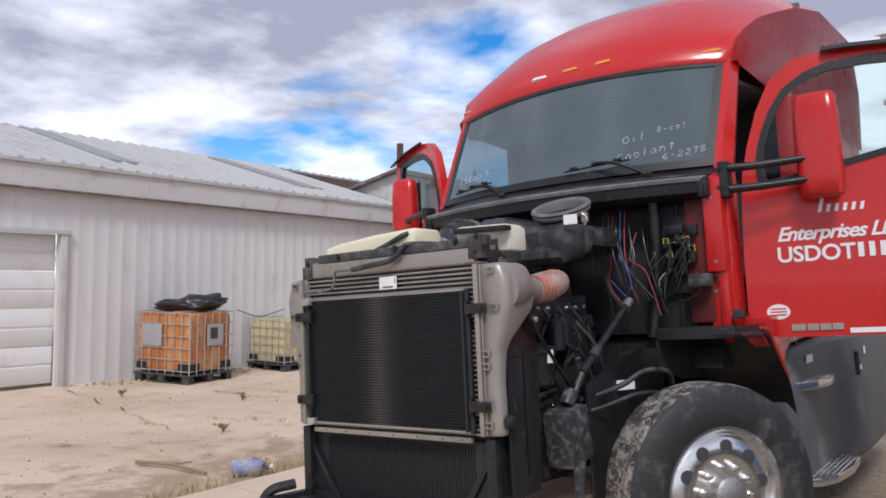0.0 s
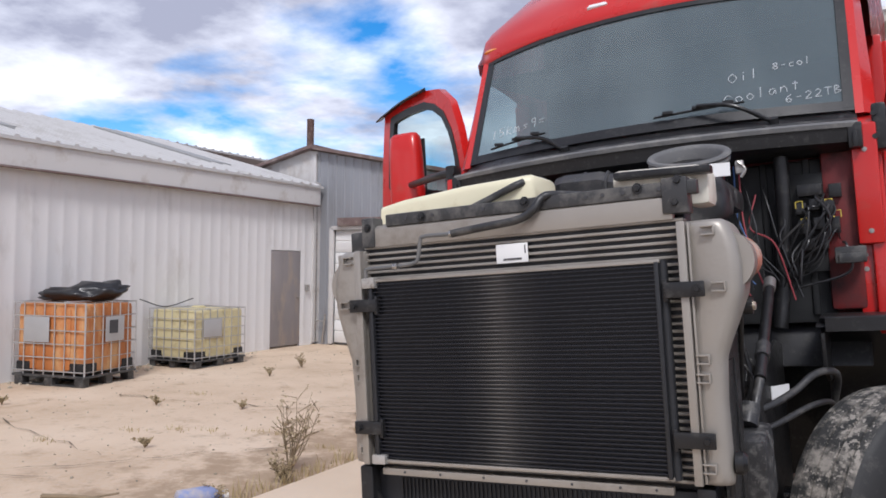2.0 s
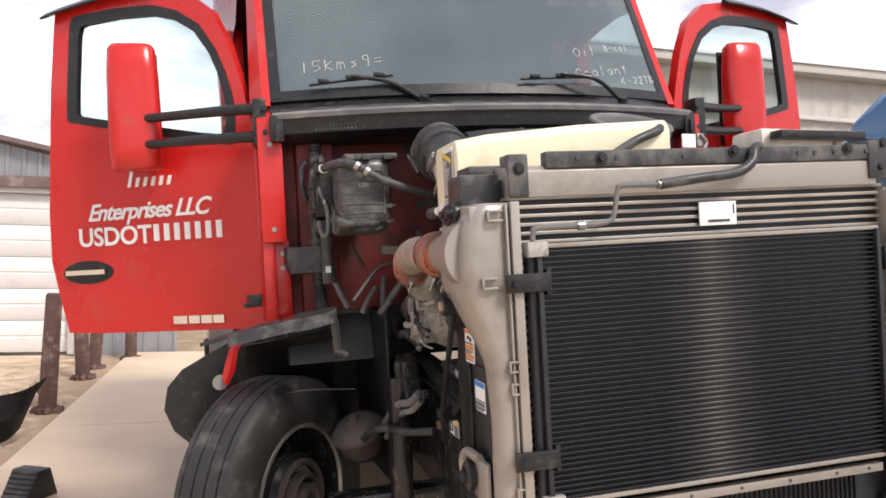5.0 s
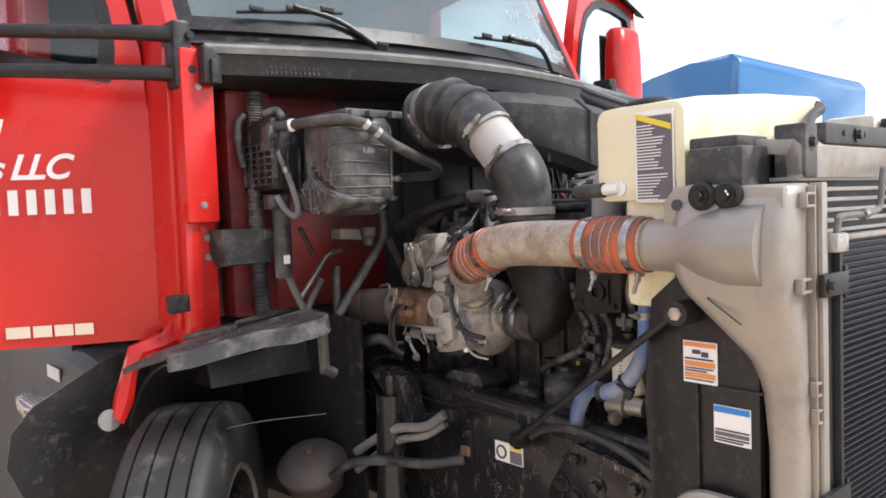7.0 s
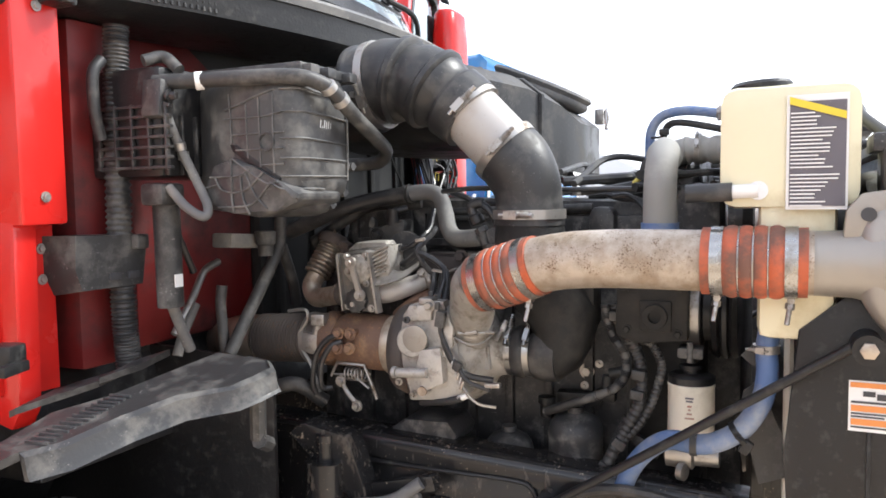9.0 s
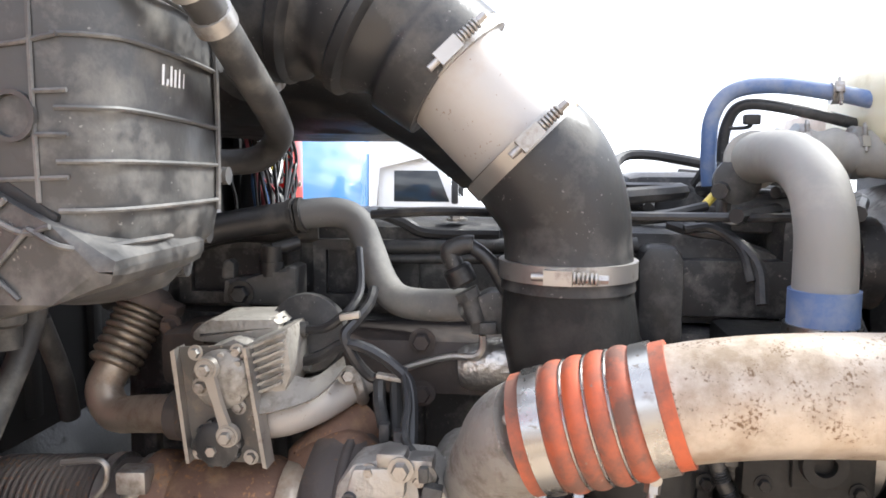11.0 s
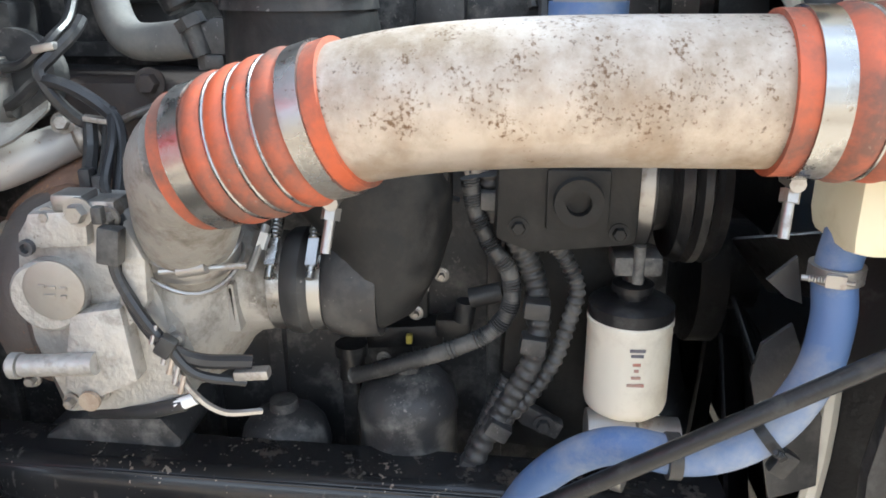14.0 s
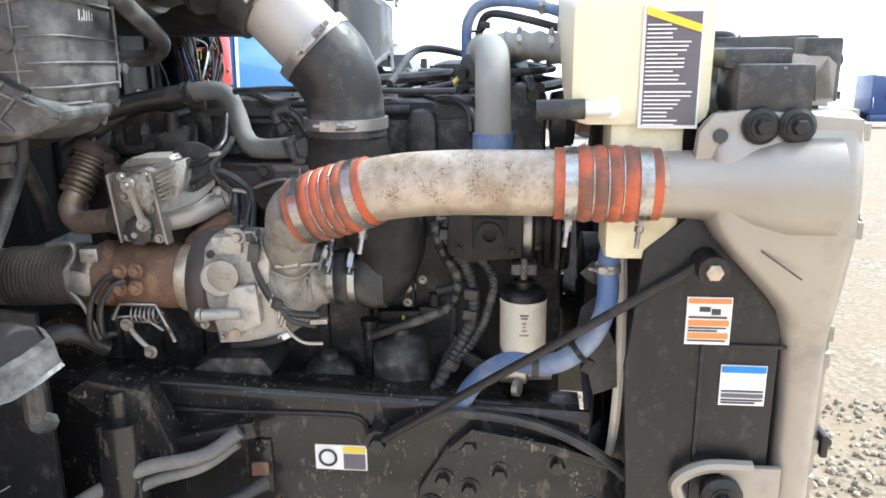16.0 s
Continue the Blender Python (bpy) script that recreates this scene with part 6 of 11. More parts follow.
XS = list(np.linspace(-0.97, 0.97, 25))
bm = BM()
strip(bm, lambda x: [(1.585 + bow(x, 0.2), 1.985), (1.575 + bow(x, 0.2), 2.045), (1.60 + bow(x, 0.2), 2.075), (1.70 + bow(x, 0.2), 2.095), (1.80 + bow(x, 0.2), 2.16), (1.84 + bow(x, 0.2), 2.13), (1.84 + bow(x, 0.2), 1.96), (1.64 + bow(x, 0.2), 1.96)], XS)
cowl = T("cowl", bm, BLACK, "black plastic cowl tray under the windscreen")
bm = BM()
strip(bm, lambda x: [(1.565 + bow(x, 0.2), 2.045), (1.560 + bow(x, 0.2), 2.063), (1.575 + bow(x, 0.2), 2.075), (1.592 + bow(x, 0.2), 2.066), (1.59 + bow(x, 0.2), 2.05)], XS)
part("seal", bm, GREY_HOSE, cowl, "dusty rubber bonnet seal")
bm = BM()
strip(bm, lambda x: [(1.66 + bow(x, 0.2), 2.092), (1.70 + bow(x, 0.2), 2.108), (1.72 + bow(x, 0.2), 2.106), (1.69 + bow(x, 0.2), 2.088)], XS)
part("vent_lip", bm, BLACK_DUSTY, cowl)
for s in (-1, 1):
    bm = BM()
    box(bm, (s * 0.955, 1.585, 2.01), (0.055, 0.06, 0.11), bev=0.008)
    box(bm, (s * 0.955, 1.55, 1.99), (0.02, 0.02, 0.07), bev=0.004)
    part("bonnet_rest", bm, BLACK, cowl)
# stamped letters on the cowl face too worn to read
bm = BM()
for i in range(12):
    for j in range(2):
        box(bm, (-0.80 + 0.014 * i, 1.585 + bow(-0.8 + 0.014 * i, 0.2) - 0.002, 2.012 - 0.016 * j), (0.009, 0.003, 0.009), (0, 0, 14))
part("print_bar", bm, BLACK_DUSTY, cowl)


def ws_point(x, f):
    """Windscreen surface: x across, f from 0 at the bottom to 1 at the top."""
    g = 1 - min(1, (x / 0.97) ** 2)
    return Vector((x * (1 - 0.0 * f), 1.78 + 0.34 * f - (0.20 + 0.02 * f) * g, 2.165 + (0.675 + 0.03 * g) * f))


def ws_grid(bm, x0, x1, f0, f1, thick, nx=24, nf=10):
    rows = [[ws_point(x0 + (x1 - x0) * i / nx, f0 + (f1 - f0) * j / nf) for i in range(nx + 1)] for j in range(nf + 1)]
    nrm = Vector((0, -0.90, 0.44)) * thick
    ring = [[*row, *[p + nrm for p in row[::-1]]] for row in rows]
    rings_to_faces(bm, ring)


bm = BM()
ws_grid(bm, -0.93, 0.93, 0.02, 0.97, 0.005)
screen = T("windscreen", bm, GLASS_WS, "dark curved windscreen with white pen notes")
screen.visible_shadow = False
bm = BM()
for x0, x1, f0, f1 in ((-0.965, -0.92, 0, 1), (0.92, 0.965, 0, 1)):
    ws_grid(bm, x0, x1, f0, f1, 0.010, 3, 10)
ws_grid(bm, -0.965, 0.965, 0.95, 1.0, 0.012)
ws_grid(bm, -0.965, 0.965, -0.02, 0.05, 0.009)
part("rubber_frame", bm, BLACK, screen)


def pen(name, strokes, x0, f0, sx, sf, label=""):
    """Hand-written pen marks on the windscreen; strokes are polylines in a unit frame."""
    bm = BM()
    for st in strokes:
        pts = []
        for u, v in st:
            pts.append(ws_point(x0 + u * sx, f0 + v * sf) + Vector((0, -0.90, 0.44)) * 0.0075)
        tube(bm, pts, 0.0014, 5, 4)
    return part(name, bm, CHALK, screen, label)


LET = {"C": [[(0.9, 0.85), (0.4, 1), (0, 0.5), (0.4, 0), (0.9, 0.15)]], "o": [[(0.5, 0.7), (0.1, 0.4), (0.5, 0), (0.9, 0.35), (0.5, 0.7)]], "l": [[(0.4, 1.1), (0.4, 0)]], "a": [[(0.8, 0.6), (0.3, 0.6), (0.1, 0.2), (0.5, 0), (0.8, 0.5), (0.9, 0)]],
       "n": [[(0.1, 0), (0.15, 0.6)], [(0.15, 0.4), (0.5, 0.65), (0.8, 0.4), (0.85, 0)]], "t": [[(0.5, 1), (0.5, 0)], [(0.15, 0.7), (0.85, 0.72)]], "i": [[(0.5, 0.6), (0.5, 0)], [(0.5, 0.85), (0.52, 0.9)]], "O": [[(0.5, 1), (0, 0.5), (0.5, 0), (1, 0.5), (0.5, 1)]],
       "6": [[(0.8, 1), (0.2, 0.6), (0.1, 0.2), (0.5, 0), (0.8, 0.25), (0.5, 0.5), (0.15, 0.3)]], "-": [[(0.15, 0.45), (0.85, 0.5)]], "2": [[(0.1, 0.8), (0.5, 1), (0.85, 0.75), (0.5, 0.35), (0.1, 0.0), (0.95, 0.05)]], "T": [[(0, 1), (1, 1)], [(0.5, 1), (0.5, 0)]], "B": [[(0.1, 0), (0.1, 1), (0.7, 0.85), (0.2, 0.55), (0.9, 0.3), (0.1, 0)]],
       "8": [[(0.5, 0.5), (0.15, 0.75), (0.5, 1), (0.85, 0.75), (0.5, 0.5), (0.1, 0.25), (0.5, 0), (0.9, 0.25), (0.5, 0.5)]], "1": [[(0.5, 1), (0.45, 0)]], "5": [[(0.9, 1), (0.2, 1), (0.15, 0.55), (0.7, 0.55), (0.8, 0.2), (0.1, 0)]], "K": [[(0.1, 1), (0.1, 0)], [(0.8, 0.8), (0.15, 0.4), (0.85, 0)]], "m": [[(0, 0), (0.1, 0.6), (0.35, 0.55), (0.4, 0)], [(0.4, 0.5), (0.7, 0.6), (0.9, 0)]], "s": [[(0.8, 0.6), (0.3, 0.5), (0.7, 0.25), (0.2, 0)]], "9": [[(0.8, 0.6), (0.3, 0.6), (0.3, 0.95), (0.8, 0.95), (0.75, 0)]], "=": [[(0.1, 0.6), (0.9, 0.65)], [(0.1, 0.3), (0.9, 0.3)]], "c": [[(0.8, 0.6), (0.2, 0.5), (0.3, 0.05), (0.85, 0.1)]]}


def note(text, x0, f0, size, slope=0.0):
    """One line of pen writing, growing towards the driver's side."""
    for k, ch in enumerate(text):
        st = [[(k * 0.95 + u * 0.72, v * 1.0 + k * slope) for u, v in poly] for poly in LET.get(ch, [])]
        if st:
            pen("pen_letter", st, x0, f0, size, size * 1.35)


note("Oil", 0.45, 0.27, 0.050, 0.14)
note("8-col", 0.64, 0.34, 0.036, 0.12)
note("Coolant", 0.43, 0.105, 0.050, 0.16)
note("6-22TB", 0.69, 0.08, 0.042, 0.13)
note("15Kms9=", -0.83, 0.17, 0.055, 0.06)

# wipers
for xa, xb in ((-0.45, -0.80), (0.52, 0.12)):
    bm = BM()
    pts = [ws_point(xb + (xa - xb) * i / 6, 0.045 + 0.006 * i) + Vector((0, -0.03, 0.02)) for i in range(7)]
    tube(bm, pts, 0.006, 6)
    for p in pts[1:-1:2]:
        box(bm, tuple(p + Vector((0, -0.008, 0.01))), (0.05, 0.012, 0.016), (0, 4, 0), bev=0.003)
    wiper = T("wiper", bm, BLACK, "black windscreen wiper")
    bm = BM()
    mid = (pts[3] + Vector((0, -0.015, 0.015)))
    tube(bm, [mid, mid + Vector((0.16, -0.02, -0.03)), ws_point(xa + 0.10, 0.0) + Vector((0.02, -0.04, -0.04))], 0.010, 8)
    lathe(bm, [(0, 0.022), (0.03, 0.02)], tuple(ws_point(xa + 0.10, 0.0) + Vector((0.02, -0.04, -0.05))), (0, -0.5, 1), 14)
    part("wiper_arm", bm, BLACK, wiper)

for s in (-1, 1):
    bm = BM()
    ring = []
    for f in np.linspace(-0.04, 1.04, 9):
        p = ws_point(0.965, f)
        a = p + Vector((0.0, -0.012, 0))
        ring.append([(s * q.x, q.y, q.z) for q in (a, a + Vector((0.035, 0.005, 0)), a + Vector((0.085 - 0.02 * f, 0.07, 0)), a + Vector((0.075 - 0.02 * f, 0.13, 0)), a + Vector((0.0, 0.05, 0)))])
    rings_to_faces(bm, ring)
    T("pillar", bm, RED, "red painted windscreen pillar")
    # red hinge panel beside the engine bay, open below
    bm = BM()
    prism(bm, [(1.60, 1.547), (1.60, 2.06), (1.70, 2.10), (1.92, 2.16), (1.92, 1.547)], "x", s * 0.935, s * 1.035, bev=0.010)
    prism(bm, [(1.625, 1.56), (1.92, 1.56), (1.92, 1.22), (1.66, 1.16), (1.635, 1.20)], "x", s * 0.985, s * 1.035, bev=0.010)
    prism(bm, [(1.66, 1.56), (1.70, 1.56), (1.70, 1.22), (1.66, 1.22)], "x", s * 0.925, s * 0.99, bev=0.004)
    box(bm, (s * 1.04, 1.70, 1.65), (0.02, 0.05, 0.85), bev=0.006)
    side = T("hinge_panel", bm, RED, "red painted cab corner panel beside the engine bay")
    bm = BM()
    for z in (1.50, 1.44, 1.60, 1.95):
        bolt(bm, (s * (0.955 if z < 1.547 else 0.985), 1.658 if z < 1.547 else 1.598, z), (0, -1, 0), 0.007, 0.006)
    part("bolt", bm, STEEL, side)
    # lower corner that curls outwards and down over the mudguard
    if s < 0:
        bm = BM()
        edge = [(-0.91, 1.369), (-0.921, 1.258), (-0.954, 1.185), (-1.011, 1.158), (-1.111, 1.146), (-1.157, 1.105), (-1.173, 1.012), (-1.207, 0.954)]
        back = [(-0.999, 1.379), (-1.013, 1.271), (-1.063, 1.209), (-1.13, 1.19), (-1.167, 1.178), (-1.192, 1.105), (-1.216, 1.037), (-1.229, 0.979)]
        rings_to_faces(bm, [[(x0, 1.752, z0), ((x0 + x1) / 2, 1.746, (z0 + z1) / 2), (x1, 1.768, z1), (x1, 1.79, z1), (x0, 1.775, z0 - 0.004)] for (x0, z0), (x1, z1) in zip(edge, back)])
        part("flange", bm, RED, side)
        bm = BM()
        rings_to_faces(bm, [[(-1.237 + 0.032 * math.cos(t_), 1.775 + dy, 0.967 + 0.032 * math.sin(t_)) for t_ in np.linspace(0, 2 * math.pi, 17)[:-1]] for dy in (0.0, 0.012)])
        part("reflector", bm, PALE_HOSE, side, "dusty round end of the flange")
    bm = BM()
    box(bm, (s * 1.08, 1.60, 1.315), (0.05, 0.05, 0.05), (0, 0, 20), bev=0.008)
    box(bm, (s * 1.09, 1.57, 1.30), (0.07, 0.02, 0.02), (0, 0, 20), bev=0.004)
    part("latch", bm, BLACK, side)

# red firewall, its colour darkened for engine-bay shade, with its dark lower half
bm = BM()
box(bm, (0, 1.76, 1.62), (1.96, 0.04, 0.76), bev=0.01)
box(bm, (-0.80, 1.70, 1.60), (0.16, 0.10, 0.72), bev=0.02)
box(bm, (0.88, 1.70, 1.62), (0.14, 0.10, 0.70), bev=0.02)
T("firewall", bm, RED_SHADED, "dusty red firewall with shade in its colour")
bm = BM()
box(bm, (0.30, 1.725, 1.58), (1.06, 0.05, 0.74), bev=0.03)
pad = T("insulation_pad", bm, DARK, "black insulation pad on the firewall")
for k in range(6):
    bm = BM()
    box(bm, (-0.15 + 0.18 * k, 1.70, 1.60), (0.03, 0.03, 0.70), bev=0.01)
    part("rib", bm, DARK, pad)
bm = BM()
box(bm, (0, 1.80, 1.20), (1.5, 0.06, 0.35), bev=0.02)
prism(bm, [(1.78, 1.25), (1.70, 1.02), (2.9, 0.98), (2.9, 1.22)], "x", -0.95, 0.95, bev=0.01)
T("cab_floor", bm, BLACK, "black cab floor and tunnel")

# roof with plan and crown curvature, growing into the high sleeper
ROOF = [(1.885, 0.22, 2.865, 0.985, 0.035), (1.89, 0.22, 2.90, 1.0, 0.045), (1.98, 0.21, 3.05, 1.02, 0.06), (2.15, 0.20, 3.21, 1.04, 0.11), (2.45, 0.17, 3.44, 1.06, 0.20), (2.85, 0.12, 3.64, 1.09, 0.27), (3.35, 0.08, 3.83, 1.13, 0.30), (4.0, 0.03, 3.96, 1.18, 0.30), (5.3, 0.0, 4.0, 1.20, 0.28)]
bm = BM()
rows = []
for y0, k, z0, w, drop in ROOF:
    row = []
    for i in range(33):
        x = -w + 2 * w * i / 32
        u = abs(x / w)
        row.append((x, y0 + k * u * u, z0 - drop * u ** 3.2))
    rows.append(row)
inner = [[(x, y + 0.02, z - 0.03) for x, y, z in row] for row in rows]
rings_to_faces(bm, [[*a, *b[::-1]] for a, b in zip(rows, inner)])
roof = T("roof", bm, RED, "high red cab roof swept back into the sleeper", sharp=50)
for s in (-1, 1):
    bm = BM()
    # side above the doors: from the roof edge down to the door head
    top = [(s * w, y0 + k, z0 - drop) for y0, k, z0, w, drop in ROOF]
    low = [(s * 1.05, 2.14, 2.80), (s * 1.06, 2.16, 2.79), (s * 1.07, 2.25, 2.78), (s * 1.075, 2.36, 2.77), (s * 1.08, 2.62, 2.76), (s * 1.10, 2.95, 2.74), (s * 1.16, 3.42, 2.72), (s * 1.20, 4.02, 2.70), (s * 1.21, 5.3, 2.70)]
    mid = [tuple((Vector(a) + Vector(b)) / 2 + Vector((s * 0.025, 0, 0.02))) for a, b in zip(top, low)]
    v = [[bm.verts.new(p) for p in r] for r in (top, mid, low)]
    for a, b in zip(v, v[1:]):
        for i in range(len(a) - 1):
            bm.faces.new((a[i], a[i + 1], b[i + 1], b[i]))
    bmesh.ops.solidify(bm, geom=bm.faces[:], thickness=0.03)
    part("roof_side", bm, RED, roof, sharp=50)
    bm = BM()
    prism(bm, [(3.0, 0.9), (3.0, 2.78), (3.5, 2.76), (5.3, 2.76), (5.3, 0.9)], "x", s * 1.13, s * 1.19, bev=0.03)
    prism(bm, [(2.92, 0.95), (2.92, 2.80), (3.08, 2.80), (3.08, 0.95)], "x", s * 1.04, s * 1.14, bev=0.02)
    part("sleeper_side", bm, RED, roof)
bm = BM()
box(bm, (0, 5.28, 2.2), (2.38, 0.05, 2.9), bev=0.02)
part("back_wall", bm, RED, roof)
for i, (x, dz, m, nm) in enumerate(((-0.95, 0.02, AMBER, "amber"), (-0.22, 0.02, WHITE, "broken white"), (0.02, 0.02, AMBER, "amber"), (0.25, 0.02, AMBER, "amber"), (0.90, 0.02, AMBER, "amber"))):
    u = abs(x) / 1.02
    bm = BM()
    prism(bm, [(-0.06, 0), (0.06, 0), (0.045, 0.028), (-0.045, 0.028)], "y", -0.012, 0.02, bev=0.004)
    ob = part("marker_lamp", bm, m, roof, nm + " roof marker lamp")
    ob.matrix_basis = pose(x, 1.925 + 0.22 * u * u, 2.955 - 0.07 * u ** 3.2, -40, 0, 0 if u < 0.5 else math.copysign(20, x))

# cab inside
bm = BM()
strip(bm, lambda x: [(1.86 + bow(x, 0.2), 2.12), (2.25, 2.16), (2.36, 2.08), (2.36, 1.75), (2.2, 1.5), (1.86, 1.5)], list(np.linspace(-0.93, 0.93, 9)))
T("dashboard", bm, DARK, "black dashboard")
bm = BM()
box(bm, (0, 3.55, 2.35), (2.26, 0.05, 2.5))
lining = part("cab_lining", bm, LINING, roof)
bm = BM()
box(bm, (0, 3.0, 1.22), (2.0, 1.6, 0.06))
part("floor_mat", bm, LINING, lining)
bm = BM()
box(bm, (0, 2.85, 2.80), (2.0, 1.40, 0.03), (6, 0, 0))
part("headliner", bm, LINING, lining)
for x in (-0.55, 0.55):
    bm = BM()
    box(bm, (x, 2.95, 1.62), (0.50, 0.48, 0.16), bev=0.05)
    seat = T("seat", bm, SEAT_M, "dark grey cab seat")
    bm = BM()
    box(bm, (x, 3.20, 2.0), (0.48, 0.14, 0.75), (-8, 0, 0), bev=0.05)
    part("backrest", bm, SEAT_M, seat)
    bm = BM()
    box(bm, (x, 2.95, 1.40), (0.36, 0.36, 0.30), bev=0.02)
    part("pedestal", bm, DARK, seat)
bm = BM()
rg = [(0.55 + 0.23 * math.cos(a), 2.48 + 0.08 * math.sin(a), 2.02 + 0.21 * math.sin(a)) for a in np.linspace(0, 2 * math.pi, 25)]
tube(bm, rg, 0.016, 8, smooth=False)
T("steering_wheel", bm, DARK, "black steering wheel")


# -- doors, standing open --
def cab_door(hinge, angle, s):
    """angle: degrees by which the door line turns from straight across; s: -1 passenger's side, +1 driver's side."""
    d = Vector((s * math.cos(radians(angle)), math.sin(radians(angle)), 0))
    nrm = Vector((d.y, -d.x, 0)) * (1 if s > 0 else -1)      # outward face
    if nrm.y > 0:
        nrm = -nrm
    h = Vector((*hinge, 0))

    def put(u, z, depth=0.0):
        curve = 0.035 * (1 - ((z - 1.75) / 1.0) ** 2) - 0.02
        return tuple(h + d * u + Vector((0, 0, z)) + nrm * (curve - depth))
    outer = [(0.0, 1.22), (0.03, 1.175), (0.25, 1.172), (0.55, 1.172), (0.85, 1.172), (1.03, 1.178), (1.06, 1.32), (1.098, 1.52), (1.095, 1.75), (1.075, 2.05), (1.06, 2.35), (1.04, 2.60), (1.03, 2.705), (0.95, 2.725), (0.70, 2.757), (0.50, 2.755), (0.33, 2.725), (0.20, 2.62), (0.12, 2.45), (0.065, 2.27), (0.025, 2.10), (0.005, 1.85), (0.0, 1.60), (0.0, 1.40)]
    inner = [(0.115, 2.02), (0.125, 2.005), (0.25, 2.025), (0.55, 2.09), (0.85, 2.155), (0.955, 2.18), (0.965, 2.20), (0.962, 2.28), (0.958, 2.36), (0.952, 2.45), (0.947, 2.55), (0.942, 2.62), (0.93, 2.665), (0.90, 2.675), (0.70, 2.685), (0.50, 2.675), (0.38, 2.635), (0.27, 2.56), (0.19, 2.44), (0.145, 2.33), (0.118, 2.24), (0.105, 2.16), (0.105, 2.10), (0.108, 2.06)]
    bm = BM()
    # the skin in rings, so that its outward curve shows
    steps = 6
    grid = []
    for k in range(steps + 1):
        f = k / steps
        grid.append([(o[0] + (i[0] - o[0]) * f, o[1] + (i[1] - o[1]) * f) for o, i in zip(outer, inner)])
    vs = [[bm.verts.new(put(*q)) for q in row] for row in grid]
    vb = [[bm.verts.new(put(*q, 0.055)) for q in row] for row in (grid[0], grid[-1])]
    n = len(outer)
    for a, b in zip(vs, vs[1:]):
        for k in range(n):
            bm.faces.new((a[k], a[(k + 1) % n], b[(k + 1) % n], b[k]))
    for k in range(n):
        j = (k + 1) % n
        bm.faces.new((vs[0][j], vs[0][k], vb[0][k], vb[0][j]))
        bm.faces.new((vs[-1][k], vs[-1][j], vb[1][j], vb[1][k]))
        bm.faces.new((vb[0][k], vb[1][k], vb[1][j], vb[0][j]))
    door = T("door", bm, RED, "open red cab door with white lettering", sharp=50)
    bm = BM()
    win2 = [(0.5 + (u - 0.5) * 0.90, 2.35 + (z - 2.35) * 0.87) for u, z in inner]
    panel(bm, [(0.5 + (u - 0.5) * 1.015, 2.35 + (z - 2.35) * 1.02) for u, z in inner], win2, lambda u, z, dd: put(u, z, dd - 0.004), 0.03)
    part("window_frame", bm, BLACK, door)
    bm = BM()
    rings_to_faces(bm, [[put(u, z, 0.012) for u, z in win2], [put(u, z, 0.017) for u, z in win2]])
    pane = part("window", bm, GLASS_D, door)
    pane.visible_shadow = False
    # inner trim
    bm = BM()
    pl0 = [(0.04, 1.22), (1.02, 1.22), (1.06, 1.52), (1.05, 2.0), (0.99, 2.14), (0.1, 1.98)]
    rings_to_faces(bm, [[put(u, z, 0.056) for u, z in pl0], [put(u, z, 0.10) for u, z in pl0]])
    part("door_lining", bm, DARK, door)
    # rain visor
    bm = BM()
    rings_to_faces(bm, [[put(u, z + 0.02, -0.01), put(u, z - 0.012, -0.05), put(u, z - 0.02, -0.045), put(u, z, 0.0)] for u, z in ((0.48, 2.752), (0.60, 2.752), (0.80, 2.74), (1.0, 2.708), (1.075, 2.69))])
    part("rain_visor", bm, BLACK, door)
    # handle in its dark recess
    bm = BM()
    el = [(0.90 + 0.135 * math.cos(a), 1.462 + 0.055 * math.sin(a)) for a in np.linspace(0, 2 * math.pi, 25)[:-1]]
    rings_to_faces(bm, [[put(u, z, -0.003) for u, z in el], [put(u, z, 0.01) for u, z in el]])
    hd = part("handle_recess", bm, BLACK, door)
    bm = BM()
    rings_to_faces(bm, [[put(u, 1.463 + b, -a) for a, b in ((0.006, -0.016), (0.020, -0.012), (0.022, 0.010), (0.006, 0.016))] for u in (0.80, 0.85, 0.95, 1.01)])
    part("handle", bm, CHROME, hd)

    # flat axes for lettering: reading direction seen from outside
    def face(u, z):
        p0 = Vector(put(u, z, -0.0035))
        right = d if s > 0 else -d
        tilt = (Vector(put(u, z + 0.05, 0)) - Vector(put(u, z - 0.05, 0))).normalized()
        m = Matrix((right, tilt, right.cross(tilt))).transposed().to_4x4()
        m.translation = p0
        return m
    lead = (lambda u0, w: u0) if s > 0 else (lambda u0, w: u0 + w)
    words("lettering", "USDOT", 0.118, face(lead(0.165, 0.775) if s < 0 else 0.17, 1.585), WHITE, door, "white USDOT lettering", spacing=0.98)
    # registration digits as plain upright bars
    for k in range(7):
        bm = BM()
        u = (0.165 + 0.775 - 0.415 - k * 0.053) if s < 0 else (0.17 + 0.415 + k * 0.053)
        z0 = 1.59
        rings_to_faces(bm, [[put(u + a, z0 + b, dd) for a, b in ((-0.014, 0.0), (0.014, 0.0), (0.014, 0.078), (-0.014, 0.078))] for dd in (-0.002, -0.005)])
        part("digit_bar", bm, WHITE, door)
    # owner's name as slanting script-like bars
    words("lettering", "Enterprises LLC", 0.108, face(0.885 if s < 0 else 0.175, 1.702), WHITE, door, "white slanting Enterprises LLC lettering", shear=0.35, spacing=0.90)
